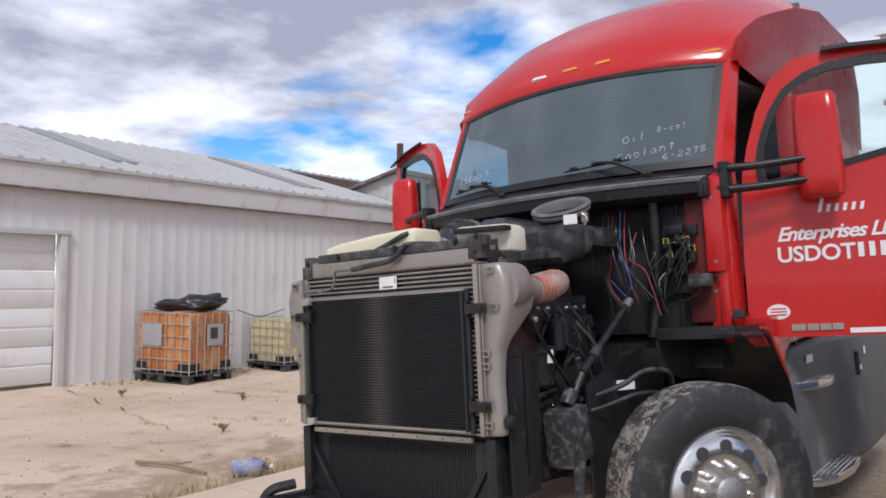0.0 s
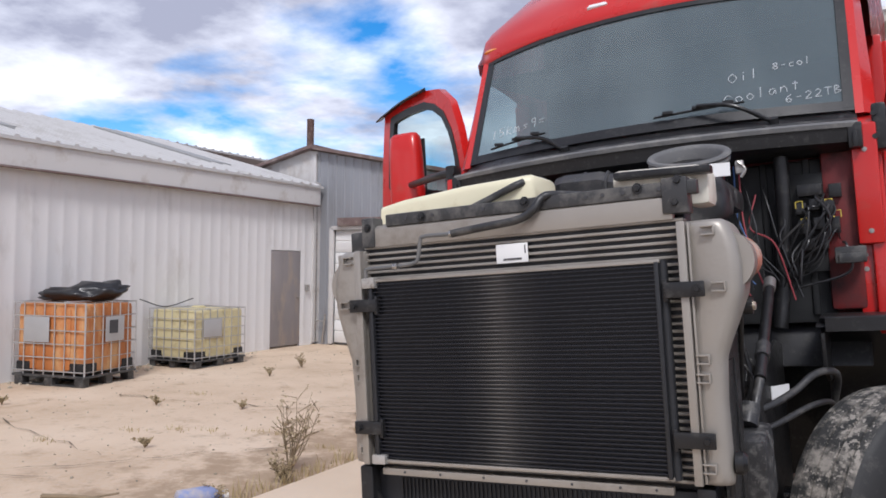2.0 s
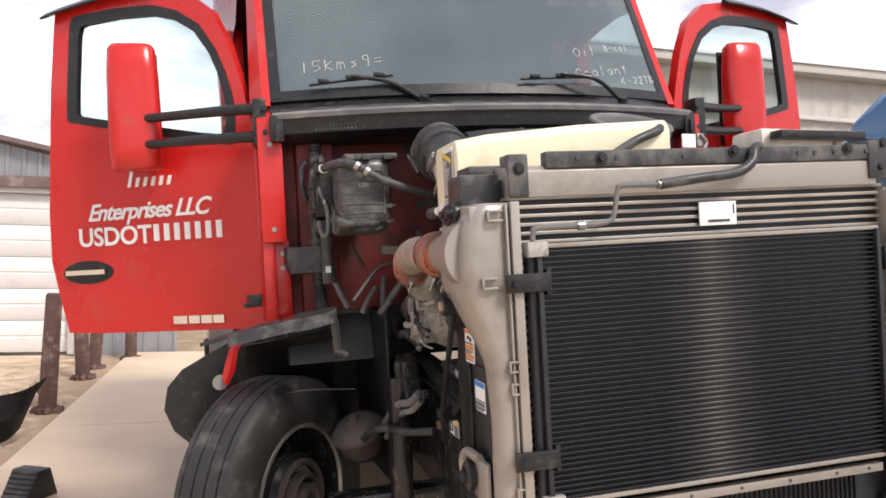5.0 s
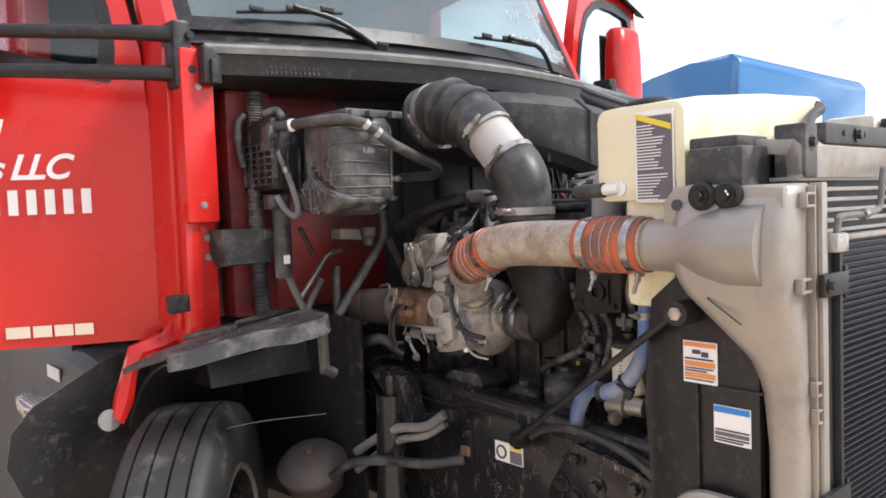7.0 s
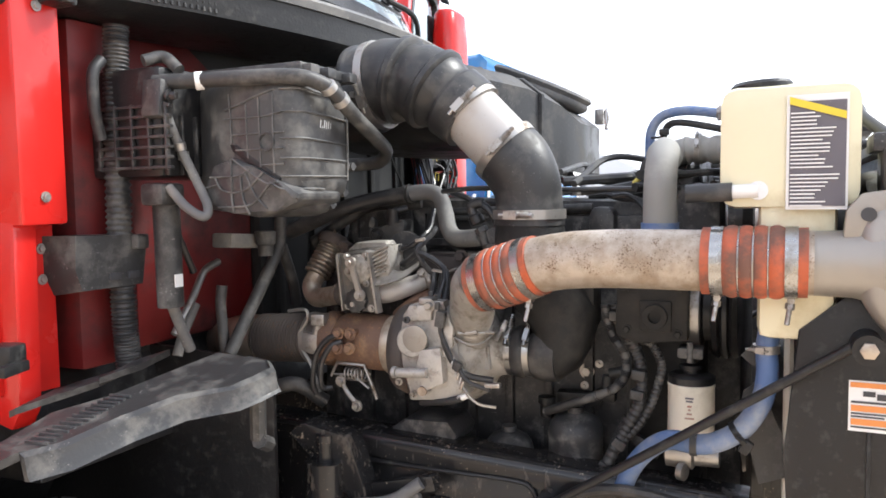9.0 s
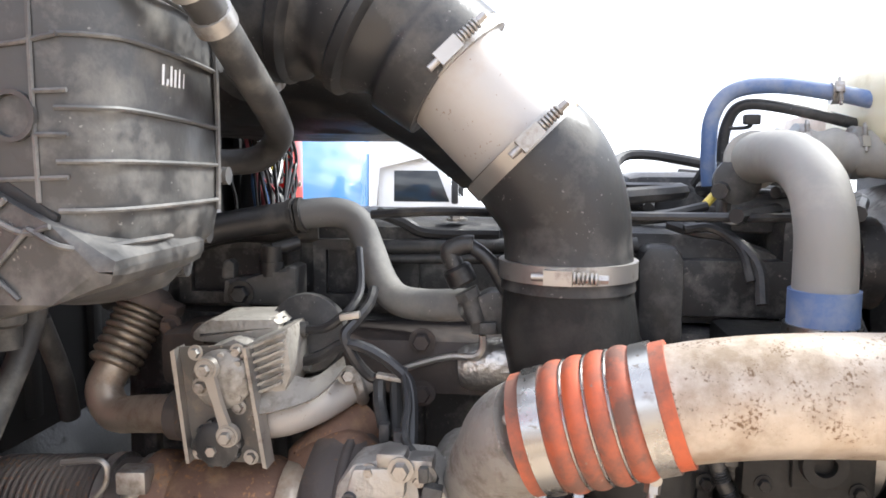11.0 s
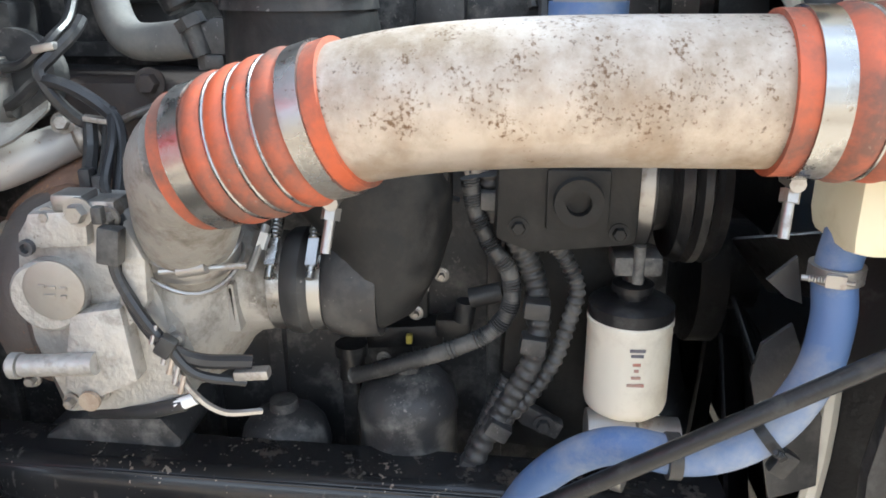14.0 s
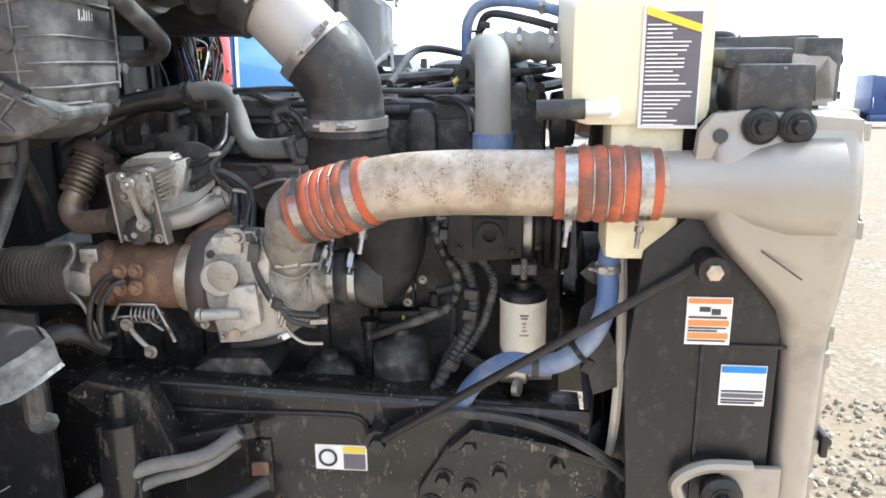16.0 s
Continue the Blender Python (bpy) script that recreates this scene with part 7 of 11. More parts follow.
    for row_z, u0, u1, parts_ in ((1.845, 0.43, 0.675, 6),):
        for k in range(parts_):
            f = (k + 0.5) / parts_
            tall = k == 0
            u = (u1 - (u1 - u0) * f) if s < 0 else (u0 - 0.05 + (u1 - u0) * f)
            sl = 0.010 * (-1 if s < 0 else 1)
            hgt = 0.075 if tall else 0.042
            w = 0.009
            bm = BM()
            rings_to_faces(bm, [[put(u + a, row_z + b, dd) for a, b in ((-w, 0.0), (w, 0.0), (w + sl * hgt / 0.04, hgt), (-w + sl * hgt / 0.04, hgt))] for dd in (-0.002, -0.005)])
            part("name_bar", bm, WHITE, door)
    # chrome model badge as a plain plate in three pieces
    for k, (a, w) in enumerate(((0.0, 0.07), (0.078, 0.055), (0.14, 0.055), (0.20, 0.055))):
        u = (0.465 - a - w / 2) if s < 0 else (0.215 + a + w / 2)
        bm = BM()
        rings_to_faces(bm, [[put(u + p, 1.205 + q, dd) for p, q in ((-w / 2, 0.0), (w / 2, 0.0), (w / 2, 0.036), (-w / 2, 0.036))] for dd in (-0.002, -0.008)])
        part("badge", bm, CHROME, door, "chrome model badge")
    if s > 0:
        bm = BM()
        el = [(0.155 + 0.060 * math.cos(a), 1.312 + 0.042 * math.sin(a)) for a in np.linspace(0, 2 * math.pi, 25)[:-1]]
        rings_to_faces(bm, [[put(u, z, -0.002) for u, z in el], [put(u, z, -0.005) for u, z in el]])
        dec = part("decal", bm, LABEL, door, "round white and red maker's decal")
        bm = BM()
        for zz in (1.295, 1.312, 1.329):
            rings_to_faces(bm, [[put(u, z, dd) for u, z in ((0.115, zz - 0.004), (0.195, zz - 0.004), (0.195, zz + 0.003), (0.115, zz + 0.003))] for dd in (-0.0055, -0.0065)])
        part("print_bar", bm, RED, dec)
        bm = BM()
        rings_to_faces(bm, [[put(u, z, dd) for u, z in ((0.50, 1.185), (0.80, 1.185), (0.80, 1.212), (0.50, 1.212))] for dd in (-0.002, -0.004)])
        part("decal", bm, LABEL, door, "white strip decal with red lettering bars")
    return door


cab_door((-1.02, 1.885), 28.4, -1)
cab_door((1.05, 1.897), 15.0, 1)

# mirrors on twin black arms
for s, c, root in ((-1, (-1.545, 2.02, 2.19), (-1.0, 1.66)), (1, (1.49, 1.86, 2.20), (1.03, 1.66))):
    bm = BM()
    rings = []
    for k, (z, w, dp) in enumerate(((-0.285, 0.09, 0.05), (-0.275, 0.105, 0.065), (-0.20, 0.112, 0.075), (-0.05, 0.112, 0.078), (0.15, 0.108, 0.074), (0.255, 0.10, 0.066), (0.275, 0.085, 0.05), (0.28, 0.06, 0.03))):
        rings.append([(c[0] + w * math.copysign(abs(math.cos(a)) ** 0.5, math.cos(a)), c[1] + dp * math.copysign(abs(math.sin(a)) ** 0.6, math.sin(a)) + 0.02 * (math.sin(a) < 0), c[2] + z) for a in np.linspace(0, 2 * math.pi, 25)[:-1]])
    rings_to_faces(bm, rings)
    mir = T("door_mirror", bm, RED, "large red door mirror housing on two black arms", sharp=50)
    bm = BM()
    box(bm, (c[0], c[1] + 0.082, c[2]), (0.20, 0.012, 0.50), bev=0.004)
    part("mirror_back", bm, BLACK, mir)
    bm = BM()
    box(bm, (c[0], c[1] + 0.09, c[2] + 0.03), (0.17, 0.004, 0.38), bev=0.001)
    part("mirror_glass", bm, GLASS_MIRROR, mir)
    bm = BM()
    box(bm, (root[0] + s * 0.02, root[1] + 0.0, 2.045), (0.055, 0.10, 0.20), bev=0.012)
    for z in (2.10, 2.0):
        lathe(bm, [(0, 0.012), (0.012, 0.012)], (root[0], root[1] - 0.05, z), (0, -1, 0), 12)
    part("mount", bm, BLACK, mir)
    for dz in (0.055, -0.06):
        bm = BM()
        tube(bm, [(root[0] + s * 0.03, root[1] - 0.02, 2.05 + dz), (root[0] + s * 0.18, root[1] + 0.06, 2.055 + dz), (c[0] - s * 0.03, c[1] - 0.02, 2.075 + dz)], lambda f: 0.024 - 0.004 * f, 10)
        part("arm", bm, BLACK, mir)

# mudguards over the front wheels; the passenger's one is pushed askew and hangs down outwards
plate_z = lambda x: 1.278 - 0.205 * (abs(x) - 0.80)
bm = BM()
top = [(-0.79, 1.26), (-0.781, 1.382), (-0.892, 1.414), (-0.986, 1.458), (-1.072, 1.50), (-1.209, 1.488), (-1.292, 1.462), (-1.294, 1.450), (-1.254, 1.448), (-1.185, 1.430), (-1.145, 1.385), (-1.05, 1.358), (-0.964, 1.317), (-0.933, 1.276), (-0.912, 1.244), (-0.826, 1.212)]
rings_to_faces(bm, [[(x, y, plate_z(x) + dz + 0.003 * math.sin(x * 40)) for x, y in top] for dz in (0.0, -0.014)])
guard = T("mudguard", bm, RUBBER, "black plastic mudguard top hanging askew over the wheel")
bm = BM()
lip = [(-0.785, 1.30), (-0.795, 1.245), (-0.826, 1.212), (-0.87, 1.222), (-0.912, 1.240), (-0.935, 1.272), (-0.966, 1.313), (-1.05, 1.352), (-1.145, 1.380), (-1.19, 1.420)]
rings_to_faces(bm, [[(x, y + 0.006, plate_z(x) + 0.002), (x, y - 0.006, plate_z(x) - 0.004), (x, y - 0.012, plate_z(x) - 0.036), (x, y - 0.018, plate_z(x) - 0.041), (x, y - 0.004, plate_z(x) - 0.043)] for x, y in lip])
part("lip", bm, BLACK_DUSTY, guard)
for k in range(14):
    x = -0.99 - 0.013 * k
    bm = BM()
    box(bm, (x, 1.425, plate_z(x) + 0.002), (0.006, 0.045, 0.006), (0, 11.5, 8), bev=0.001)
    part("moulded_rib", bm, BLACK_DUSTY, guard)
bm = BM()
rings = []
for k in range(9):
    f = k / 8
    x = -0.80 - 0.16 * math.sin(f * 9) * 0.25 - 0.2 * f
    rings.append([(x - 0.05, 1.52 + 0.10 * f, 1.262 - 0.05 * f), (x + 0.05, 1.54 + 0.10 * f, 1.272 - 0.05 * f), (x + 0.05, 1.54 + 0.10 * f, 1.258 - 0.05 * f), (x - 0.05, 1.52 + 0.10 * f, 1.25 - 0.05 * f)])
rings_to_faces(bm, rings)
part("rear_flap", bm, BLACK_DUSTY, guard)
# dark liner curving down behind the wheel and its flared outer leaf
bm = BM()
rings = []
for f in np.linspace(0, 1, 12):
    a = radians(16 + 80 * f)
    y, z = 1.46 + 0.58 * math.sin(a), 0.585 + 0.60 * math.cos(a)
    rings.append([(-0.74, y, z), (-1.125, y, z - 0.03), (-1.13, y + 0.008, z - 0.025), (-0.74, y + 0.012, z + 0.01)])
rings_to_faces(bm, rings)
part("liner", bm, BLACK, guard)
bm = BM()
leaf = [(-1.05, 1.95, 1.16), (-1.182, 1.95, 1.124), (-1.303, 1.95, 1.063), (-1.401, 1.95, 1.012), (-1.466, 1.95, 0.94), (-1.484, 1.95, 0.842), (-1.447, 1.95, 0.746), (-1.36, 1.95, 0.66), (-1.05, 1.95, 0.55)]
rings_to_faces(bm, [leaf, [(x, y + 0.012, z) for x, y, z in leaf]])
part("outer_leaf", bm, BLACK, guard)
bm = BM()
for xa, za, xb, zb in ((-0.80, 1.24, -0.79, 1.12), (-0.80, 1.12, -0.76, 1.10)):
    cyl(bm, (xa, 1.27, za), (xb, 1.28, zb), 0.016, n=8)
part("bracket_leg", bm, BLACK_DUSTY, guard)
bm = BM()
tube(bm, [(-1.02, 1.55, 0.93), (-0.95, 1.50, 0.945), (-0.88, 1.45, 0.955), (-0.72, 1.40, 0.95)], 0.0013, 6)
T("tie_wire", bm, GREY_HOSE, "thin dusty wire strung over the wheel")
bm = BM()
prism(bm, [(1.40, 1.22), (1.40, 0.55), (2.25, 0.50), (2.25, 1.15), (1.80, 1.24)], "x", -0.585, -0.572, bev=0.003)
T("splash_panel", bm, BLACK, "black inner splash panel behind the wheel")
bm = BM()
prism(bm, [(0.78, 1.02), (0.80, 0.46), (1.75, 0.46), (1.75, 1.12), (1.45, 1.16)], "x", 0.575, 0.588, bev=0.003)
T("splash_panel", bm, BLACK, "black inner splash panel behind the wheel")
for s in (-1, 1):
    bm = BM()
    box(bm, (s * 0.75, 2.37, 0.82), (0.86, 0.02, 0.86), bev=0.004)
    T("closing_panel", bm, BLACK, "black closing panel under the cab")
# driver's mudguard: flat top with a raised rim and a deep black liner behind the wheel
bm = BM()
prism(bm, [(0.80, 1.20), (0.77, 1.30), (0.77, 1.68), (1.18, 1.70), (1.20, 1.50), (1.16, 1.27), (1.05, 1.215)], "z", 1.236, 1.256, bev=0.006)
guard = T("mudguard", bm, BLACK, "black plastic mudguard with a deep liner behind the wheel")
bm = BM()
rings_to_faces(bm, [[(x, y, 1.262), (x, y - 0.010, 1.256), (x, y - 0.010, 1.205), (x, y, 1.205)] for x, y in ((0.795, 1.197), (0.95, 1.200), (1.05, 1.212), (1.16, 1.262), (1.205, 1.42), (1.21, 1.60))])
part("lip", bm, BLACK, guard)
bm = BM()
rings_to_faces(bm, [[(0.76, y, z), (1.20, y, z), (1.215, y, z - 0.006), (1.215, y + 0.014, z - 0.002), (1.20, y + 0.014, z + 0.01), (0.76, y + 0.014, z + 0.01)] for y, z in ((1.20, 1.222), (1.45, 1.226), (1.58, 1.22), (1.68, 1.17), (1.79, 1.08), (1.93, 0.99), (2.01, 0.90), (2.07, 0.78), (2.12, 0.66), (2.19, 0.52), (2.24, 0.42), (2.31, 0.28))])
part("liner", bm, BLACK, guard)
bm = BM()
prism(bm, [(1.20, 1.20), (1.21, 1.06), (1.50, 0.98), (1.95, 0.95), (1.80, 1.07), (1.66, 1.18), (1.60, 1.22)], "x", 0.775, 0.79, bev=0.003)
part("inner_cheek", bm, BLACK, guard)
bm = BM()
tube(bm, [(1.217, 1.50, 1.245), (1.219, 1.62, 1.225), (1.219, 1.72, 1.14), (1.219, 1.84, 1.045), (1.219, 1.965, 0.955)], 0.010, 8)
part("piping", bm, RED, guard, "red painted edge of the arch")
# red sill corner below the driver's door
bm = BM()
prism(bm, [(1.60, 1.30), (1.62, 1.19), (1.74, 1.125), (1.86, 1.045), (1.955, 0.975), (1.985, 1.0), (2.03, 1.10), (2.16, 1.142), (2.9, 1.15), (2.9, 1.25), (1.8, 1.30)], "x", 1.10, 1.195, bev=0.012)
T("sill_corner", bm, RED, "red painted sill corner under the driver's door")
# side skirts with step treads
for s in (-1, 1):
    bm = BM()
    rows = []
    for y, xo, zt in ((2.06, 1.16, 1.0), (2.09, 1.205, 1.06), (2.2, 1.225, 1.10), (2.6, 1.23, 1.115), (2.95, 1.24, 1.12), (3.05, 1.275, 1.125), (3.2, 1.33, 1.13), (3.6, 1.345, 1.13), (4.4, 1.345, 1.13), (5.2, 1.33, 1.13)):
        zb = 0.30
        rows.append([(s * 0.95, y, zt), (s * (xo - 0.06), y, zt), (s * (xo - 0.015), y, zt - 0.03), (s * xo, y, zt - 0.10), (s * (xo + 0.012), y, 0.72), (s * (xo + 0.02), y, zb + 0.05), (s * (xo - 0.02), y, zb), (s * 0.95, y, zb)])
    rings_to_faces(bm, rows)
    skirt = T("side_skirt", bm, GREY_PLASTIC, "grey plastic side skirt below the door", sharp=30)
    for z, y0, y1, x1 in ((0.90, 2.10, 2.86, 1.325), (0.375, 2.08, 3.05, 1.395)):
        bm = BM()
        arc = [(1.20, y0 - 0.02), (x1 - 0.09, y0 + 0.06), (x1 - 0.03, y0 + 0.20), (x1, (y0 + y1) / 2), (x1 - 0.02, y1 - 0.16), (x1 - 0.07, y1 - 0.04), (1.20, y1)]
        prism(bm, arc, "z", z - 0.045, z, bev=0.006)
        for v in bm.verts:
            v.co.x *= s
        step = part("step", bm, RIM, skirt, "bright metal step tread with raised ribs")
        for k in range(6):
            bm = BM()
            box(bm, (s * (1.222 + (x1 - 1.235) * k / 6), (y0 + y1) / 2, z + 0.003), (0.007, (y1 - y0) * (0.84 - 0.06 * k), 0.007), bev=0.0015)
            part("tread_rib", bm, RIM, step)
    for x, y, z, w, h in ((1.232, 2.42, 1.02, 0.16, 0.045), (1.352, 3.55, 1.0, 0.06, 0.05)):
        bm = BM()
        box(bm, (s * x, y, z), (0.004, w, h))
        part("label", bm, LABEL, skirt)
    bm = BM()
    box(bm, (s * 1.348, 3.28, 0.93), (0.03, 0.07, 0.16), bev=0.012)
    pk = part("catch_pocket", bm, BLACK, skirt)
    bm = BM()
    box(bm, (s * 1.365, 3.28, 0.90), (0.004, 0.04, 0.03))
    part("label", bm, LABEL, pk)
# ---- engine bay ----
def clamp_band(bm, c, axis, r, w=0.016, screw=None, mi=0):
    """A worm-drive clamp: band, and a screw housing on the side named by a direction."""
    a = Vector(axis).normalized()
    c = Vector(c)
    lathe(bm, [(-w / 2, r), (-w / 2, r + 0.003), (w / 2, r + 0.003), (w / 2, r)], c, a, 28, mi)
    if screw:
        sd = Vector(screw).normalized()
        sd = (sd - a * sd.dot(a)).normalized()
        t = a.cross(sd)
        k = 1.0 if r > 0.045 else 0.5
        p = c + sd * (r + 0.003 + 0.006 * k)
        rot = Matrix((t, a, sd)).transposed().to_4x4()
        rot.translation = p
        bmesh.ops.create_cube(bm, size=1.0, matrix=rot @ Matrix.Diagonal((0.030 * k, w * 0.80, 0.010 * k, 1)))
        for i in range(6):
            o = 0.015 + 0.0045 * i
            lathe(bm, [(o * k, 0.0045 * k), ((o + 0.0013) * k, 0.0068 * k), ((o + 0.0032) * k, 0.0068 * k), ((o + 0.0045) * k, 0.0045 * k)], p, t, 12, mi)
        lathe(bm, [(0.042 * k, 0.005 * k), (0.052 * k, 0.005 * k)], p, t, 6, mi)
        cyl(bm, p - t * 0.028 * k, p - t * 0.014 * k, 0.0042 * k, n=10)


# block, head and valve cover
bm = BM()
prism(bm, [(0.50, 0.78), (0.50, 1.44), (1.48, 1.46), (1.50, 0.80), (1.3, 0.62), (0.6, 0.62)], "x", -0.24, 0.26, bev=0.02)
block = T("engine_block", bm, ENGINE, "dusty black engine block")
for y in np.linspace(0.56, 1.44, 10):
    bm = BM()
    box(bm, (-0.245, y, 1.12), (0.025, 0.022, 0.44), bev=0.006)
    part("rib", bm, ENGINE, block)
for k, (y, z) in enumerate(((0.58, 1.40), (0.60, 1.20), (0.68, 1.33), (0.76, 1.18), (0.92, 1.40), (1.05, 1.36), (1.22, 1.36), (1.36, 1.32))):
    bm = BM()
    bolt(bm, (-0.25, y, z), (-1, 0, 0), 0.012, 0.014)
    part("bolt", bm, STEEL, block)
bm = BM()
prism(bm, [(0.55, 1.445), (0.56, 1.545), (0.64, 1.575), (1.40, 1.585), (1.44, 1.45)], "x", -0.215, 0.20, bev=0.02)
box(bm, (-0.215, 0.80, 1.50), (0.03, 0.50, 0.08), bev=0.012)
cover = T("valve_cover", bm, ENGINE, "dusty black valve cover")
bm = BM()
for y0, y1 in ((0.98, 1.20), (1.22, 1.40)):
    panel(bm, [(y0, 1.465), (y1, 1.465), (y1, 1.56), (y0, 1.56)], [(y0 + .018, 1.482), (y1 - .018, 1.482), (y1 - .018, 1.545), (y0 + .018, 1.545)], lambda u, v, dd: (-0.217 - dd, u, v), 0.012)
part("cover_rim", bm, ENGINE, cover)
bm = BM()
prism(bm, [(0.695, 1.43), (0.755, 1.43), (0.755, 1.54), (0.745, 1.56), (0.705, 1.56), (0.695, 1.54)], "x", -0.262, -0.20, bev=0.012)
part("cover_boss", bm, BLACK_DUSTY, cover)
bm = BM()
for y in (0.62, 0.80, 1.0, 1.18, 1.36):
    bolt(bm, (-0.19, y, 1.585), (0, 0, 1), 0.010, 0.014)
part("bolt", bm, STEEL, cover)
bm = BM()
cyl(bm, (-0.225, 0.753, 1.557), (-0.225, 1.110, 1.549), 0.011)
cyl(bm, (-0.230, 0.926, 1.537), (-0.230, 1.109, 1.533), 0.0075)
part("fuel_rail", bm, BLACK_DUSTY, cover)
# dark head side with the exhaust manifold
bm = BM()
box(bm, (-0.30, 1.06, 1.415), (0.12, 0.62, 0.075), bev=0.02)
for y in (0.84, 0.98, 1.12, 1.26):
    lathe(bm, [(0, 0.036), (0.05, 0.034)], (-0.28, y, 1.415), (-1, 0, -0.1), 18)
    for dz in (-0.03, 0.035):
        bolt(bm, (-0.362, y + 0.045, 1.415 + dz), (-1, 0, 0), 0.011, 0.014)
# brown iron with the deep shade beside the head put into its colour
T("exhaust_manifold", bm, mat("shaded_brown_iron", (0.050, 0.041, 0.038), 0.6, 0.2, var=0.4, bump=0.35, fine=70, dirt=(0.10, 0.075, 0.062), dirt_amt=0.4, dirt_scale=14), "rusty brown exhaust manifold")
bm = BM()
lathe(bm, [(0, 0.026), (0.010, 0.031), (0.05, 0.033), (0.10, 0.032), (0.13, 0.026)], (-0.345, 0.980, 1.416), (0, -1, 0.08), 26)
T("foil_wrap", bm, FOIL, "crumpled silver heat-foil sleeve")

# coolant elbow in front and its blue sleeve
bm = BM()
tube(bm, [(-0.17, 0.60, 1.668), (-0.22, 0.592, 1.676), (-0.30, 0.582, 1.672), (-0.365, 0.577, 1.645), (-0.395, 0.575, 1.60), (-0.400, 0.574, 1.55), (-0.400, 0.574, 1.50)], lambda f: 0.0345 - 0.002 * math.sin(f * math.pi), 20)
el = T("coolant_elbow", bm, PALE_HOSE, "grey moulded coolant elbow hose")
bm = BM()
cyl(bm, (-0.400, 0.574, 1.455), (-0.400, 0.574, 1.530), 0.0375, n=24)
part("blue_sleeve", bm, BLUE_HOSE, el)
bm = BM()
clamp_band(bm, (-0.400, 0.574, 1.485), (0, 0, 1), 0.038, 0.014, (-1, 0.5, 0))
part("clamp", bm, BAND, el)
bm = BM()
lathe(bm, [(-0.006, 0.034), (-0.004, 0.040), (0.004, 0.040), (0.006, 0.034)], (-0.19, 0.598, 1.671), (1, 0.1, -0.1), 22)
part("end_bead", bm, PALE_HOSE, el)
bm = BM()
tube(bm, [(-0.16, 0.60, 1.672), (-0.15, 0.55, 1.684), (-0.17, 0.48, 1.682), (-0.22, 0.40, 1.672)], lambda f: 0.030 + 0.003 * math.cos(f * 40) * (0.3 < f < 0.8), 18, 14)
ch = T("surge_hose", bm, PALE_HOSE, "dusty ribbed coolant hose running to the surge tank")
for f0 in ((-0.152, 0.53, 1.686), (-0.175, 0.465, 1.681)):
    bm = BM()
    clamp_band(bm, f0, (0, 1, 0.05), 0.033, 0.012, (-1, 0, 0.4))
    part("clamp", bm, STEEL, ch)
bm = BM()
tube(bm, [(-0.120, 0.639, 1.634), (-0.120, 0.642, 1.683), (-0.120, 0.638, 1.735), (-0.120, 0.613, 1.768), (-0.130, 0.558, 1.776), (-0.150, 0.482, 1.763), (-0.22, 0.40, 1.735), (-0.28, 0.34, 1.725)], 0.0115, 12)
hh = T("heater_hose", bm, BLUE_HOSE, "blue silicone heater hose")
bm = BM()
clamp_band(bm, (-0.150, 0.482, 1.763), (-0.1, -1, 0), 0.0120, 0.014, (-1, 0, 0.4))
part("clamp", bm, STEEL, hh)
bm = BM()
tube(bm, [(-0.100, 0.619, 1.658), (-0.100, 0.614, 1.720), (-0.110, 0.590, 1.751), (-0.130, 0.511, 1.738), (-0.150, 0.420, 1.711), (-0.22, 0.42, 1.70)], 0.0085, 10)
T("vent_hose", bm, RUBBER, "thin black vent hose")
bm = BM()
prism(bm, [(0.635, 1.589), (0.590, 1.585), (0.589, 1.651), (0.588, 1.697), (0.621, 1.701), (0.631, 1.659)], "x", -0.185, -0.165, bev=0.003)
hb_ = T("hose_bracket", bm, RUST_DARK, "small rusty brown hose bracket")
bm = BM()
lathe(bm, [(0, 0.030), (0.008, 0.032), (0.018, 0.032), (0.022, 0.022)], (-0.180, 0.619, 1.643), (-1, 0, 0), 22)
bolt(bm, (-0.190, 0.612, 1.594), (-1, 0, 0), 0.012, 0.012)
part("round_lug", bm, BLACK_DUSTY, hb_)
bm = BM()
tube(bm, [(-0.180, 0.629, 1.714), (-0.180, 0.604, 1.716), (-0.180, 0.600, 1.726)], 0.003, 6)
box(bm, (-0.180, 0.600, 1.726), (0.015, 0.022, 0.014), bev=0.003)
part("wire_clip", bm, BLACK, hb_)
bm = BM()
tube(bm, [(-0.200, 0.649, 1.625), (-0.210, 0.669, 1.604)], 0.006, 8)
T("plug_lead", bm, WIRE_Y, "short yellow-sleeved plug lead")

# bright bolts and a yellow plug low on the block
for y, z in ((0.724, 1.207), (0.757, 1.155), (0.80, 1.09)):
    bm = BM()
    lathe(bm, [(0, 0.0095), (0.002, 0.0095), (0.003, 0.007)], (-0.285, y, z), (-1, 0, 0), 18)
    bolt(bm, (-0.287, y, z), (-1, 0, 0), 0.0045, 0.009)
    part("bolt", bm, STEEL, block)
bm = BM()
box(bm, (-0.265, 0.775, 1.120), (0.04, 0.10, 0.03), (0, 0, 8), bev=0.006)
box(bm, (-0.275, 0.71, 1.135), (0.03, 0.045, 0.025), bev=0.005)
sp_ = T("oil_level_plug", bm, BLACK, "black sensor plug with a yellow lock")
bm = BM()
box(bm, (-0.288, 0.766, 1.120), (0.010, 0.008, 0.012), bev=0.002)
part("lock", bm, WIRE_Y, sp_)
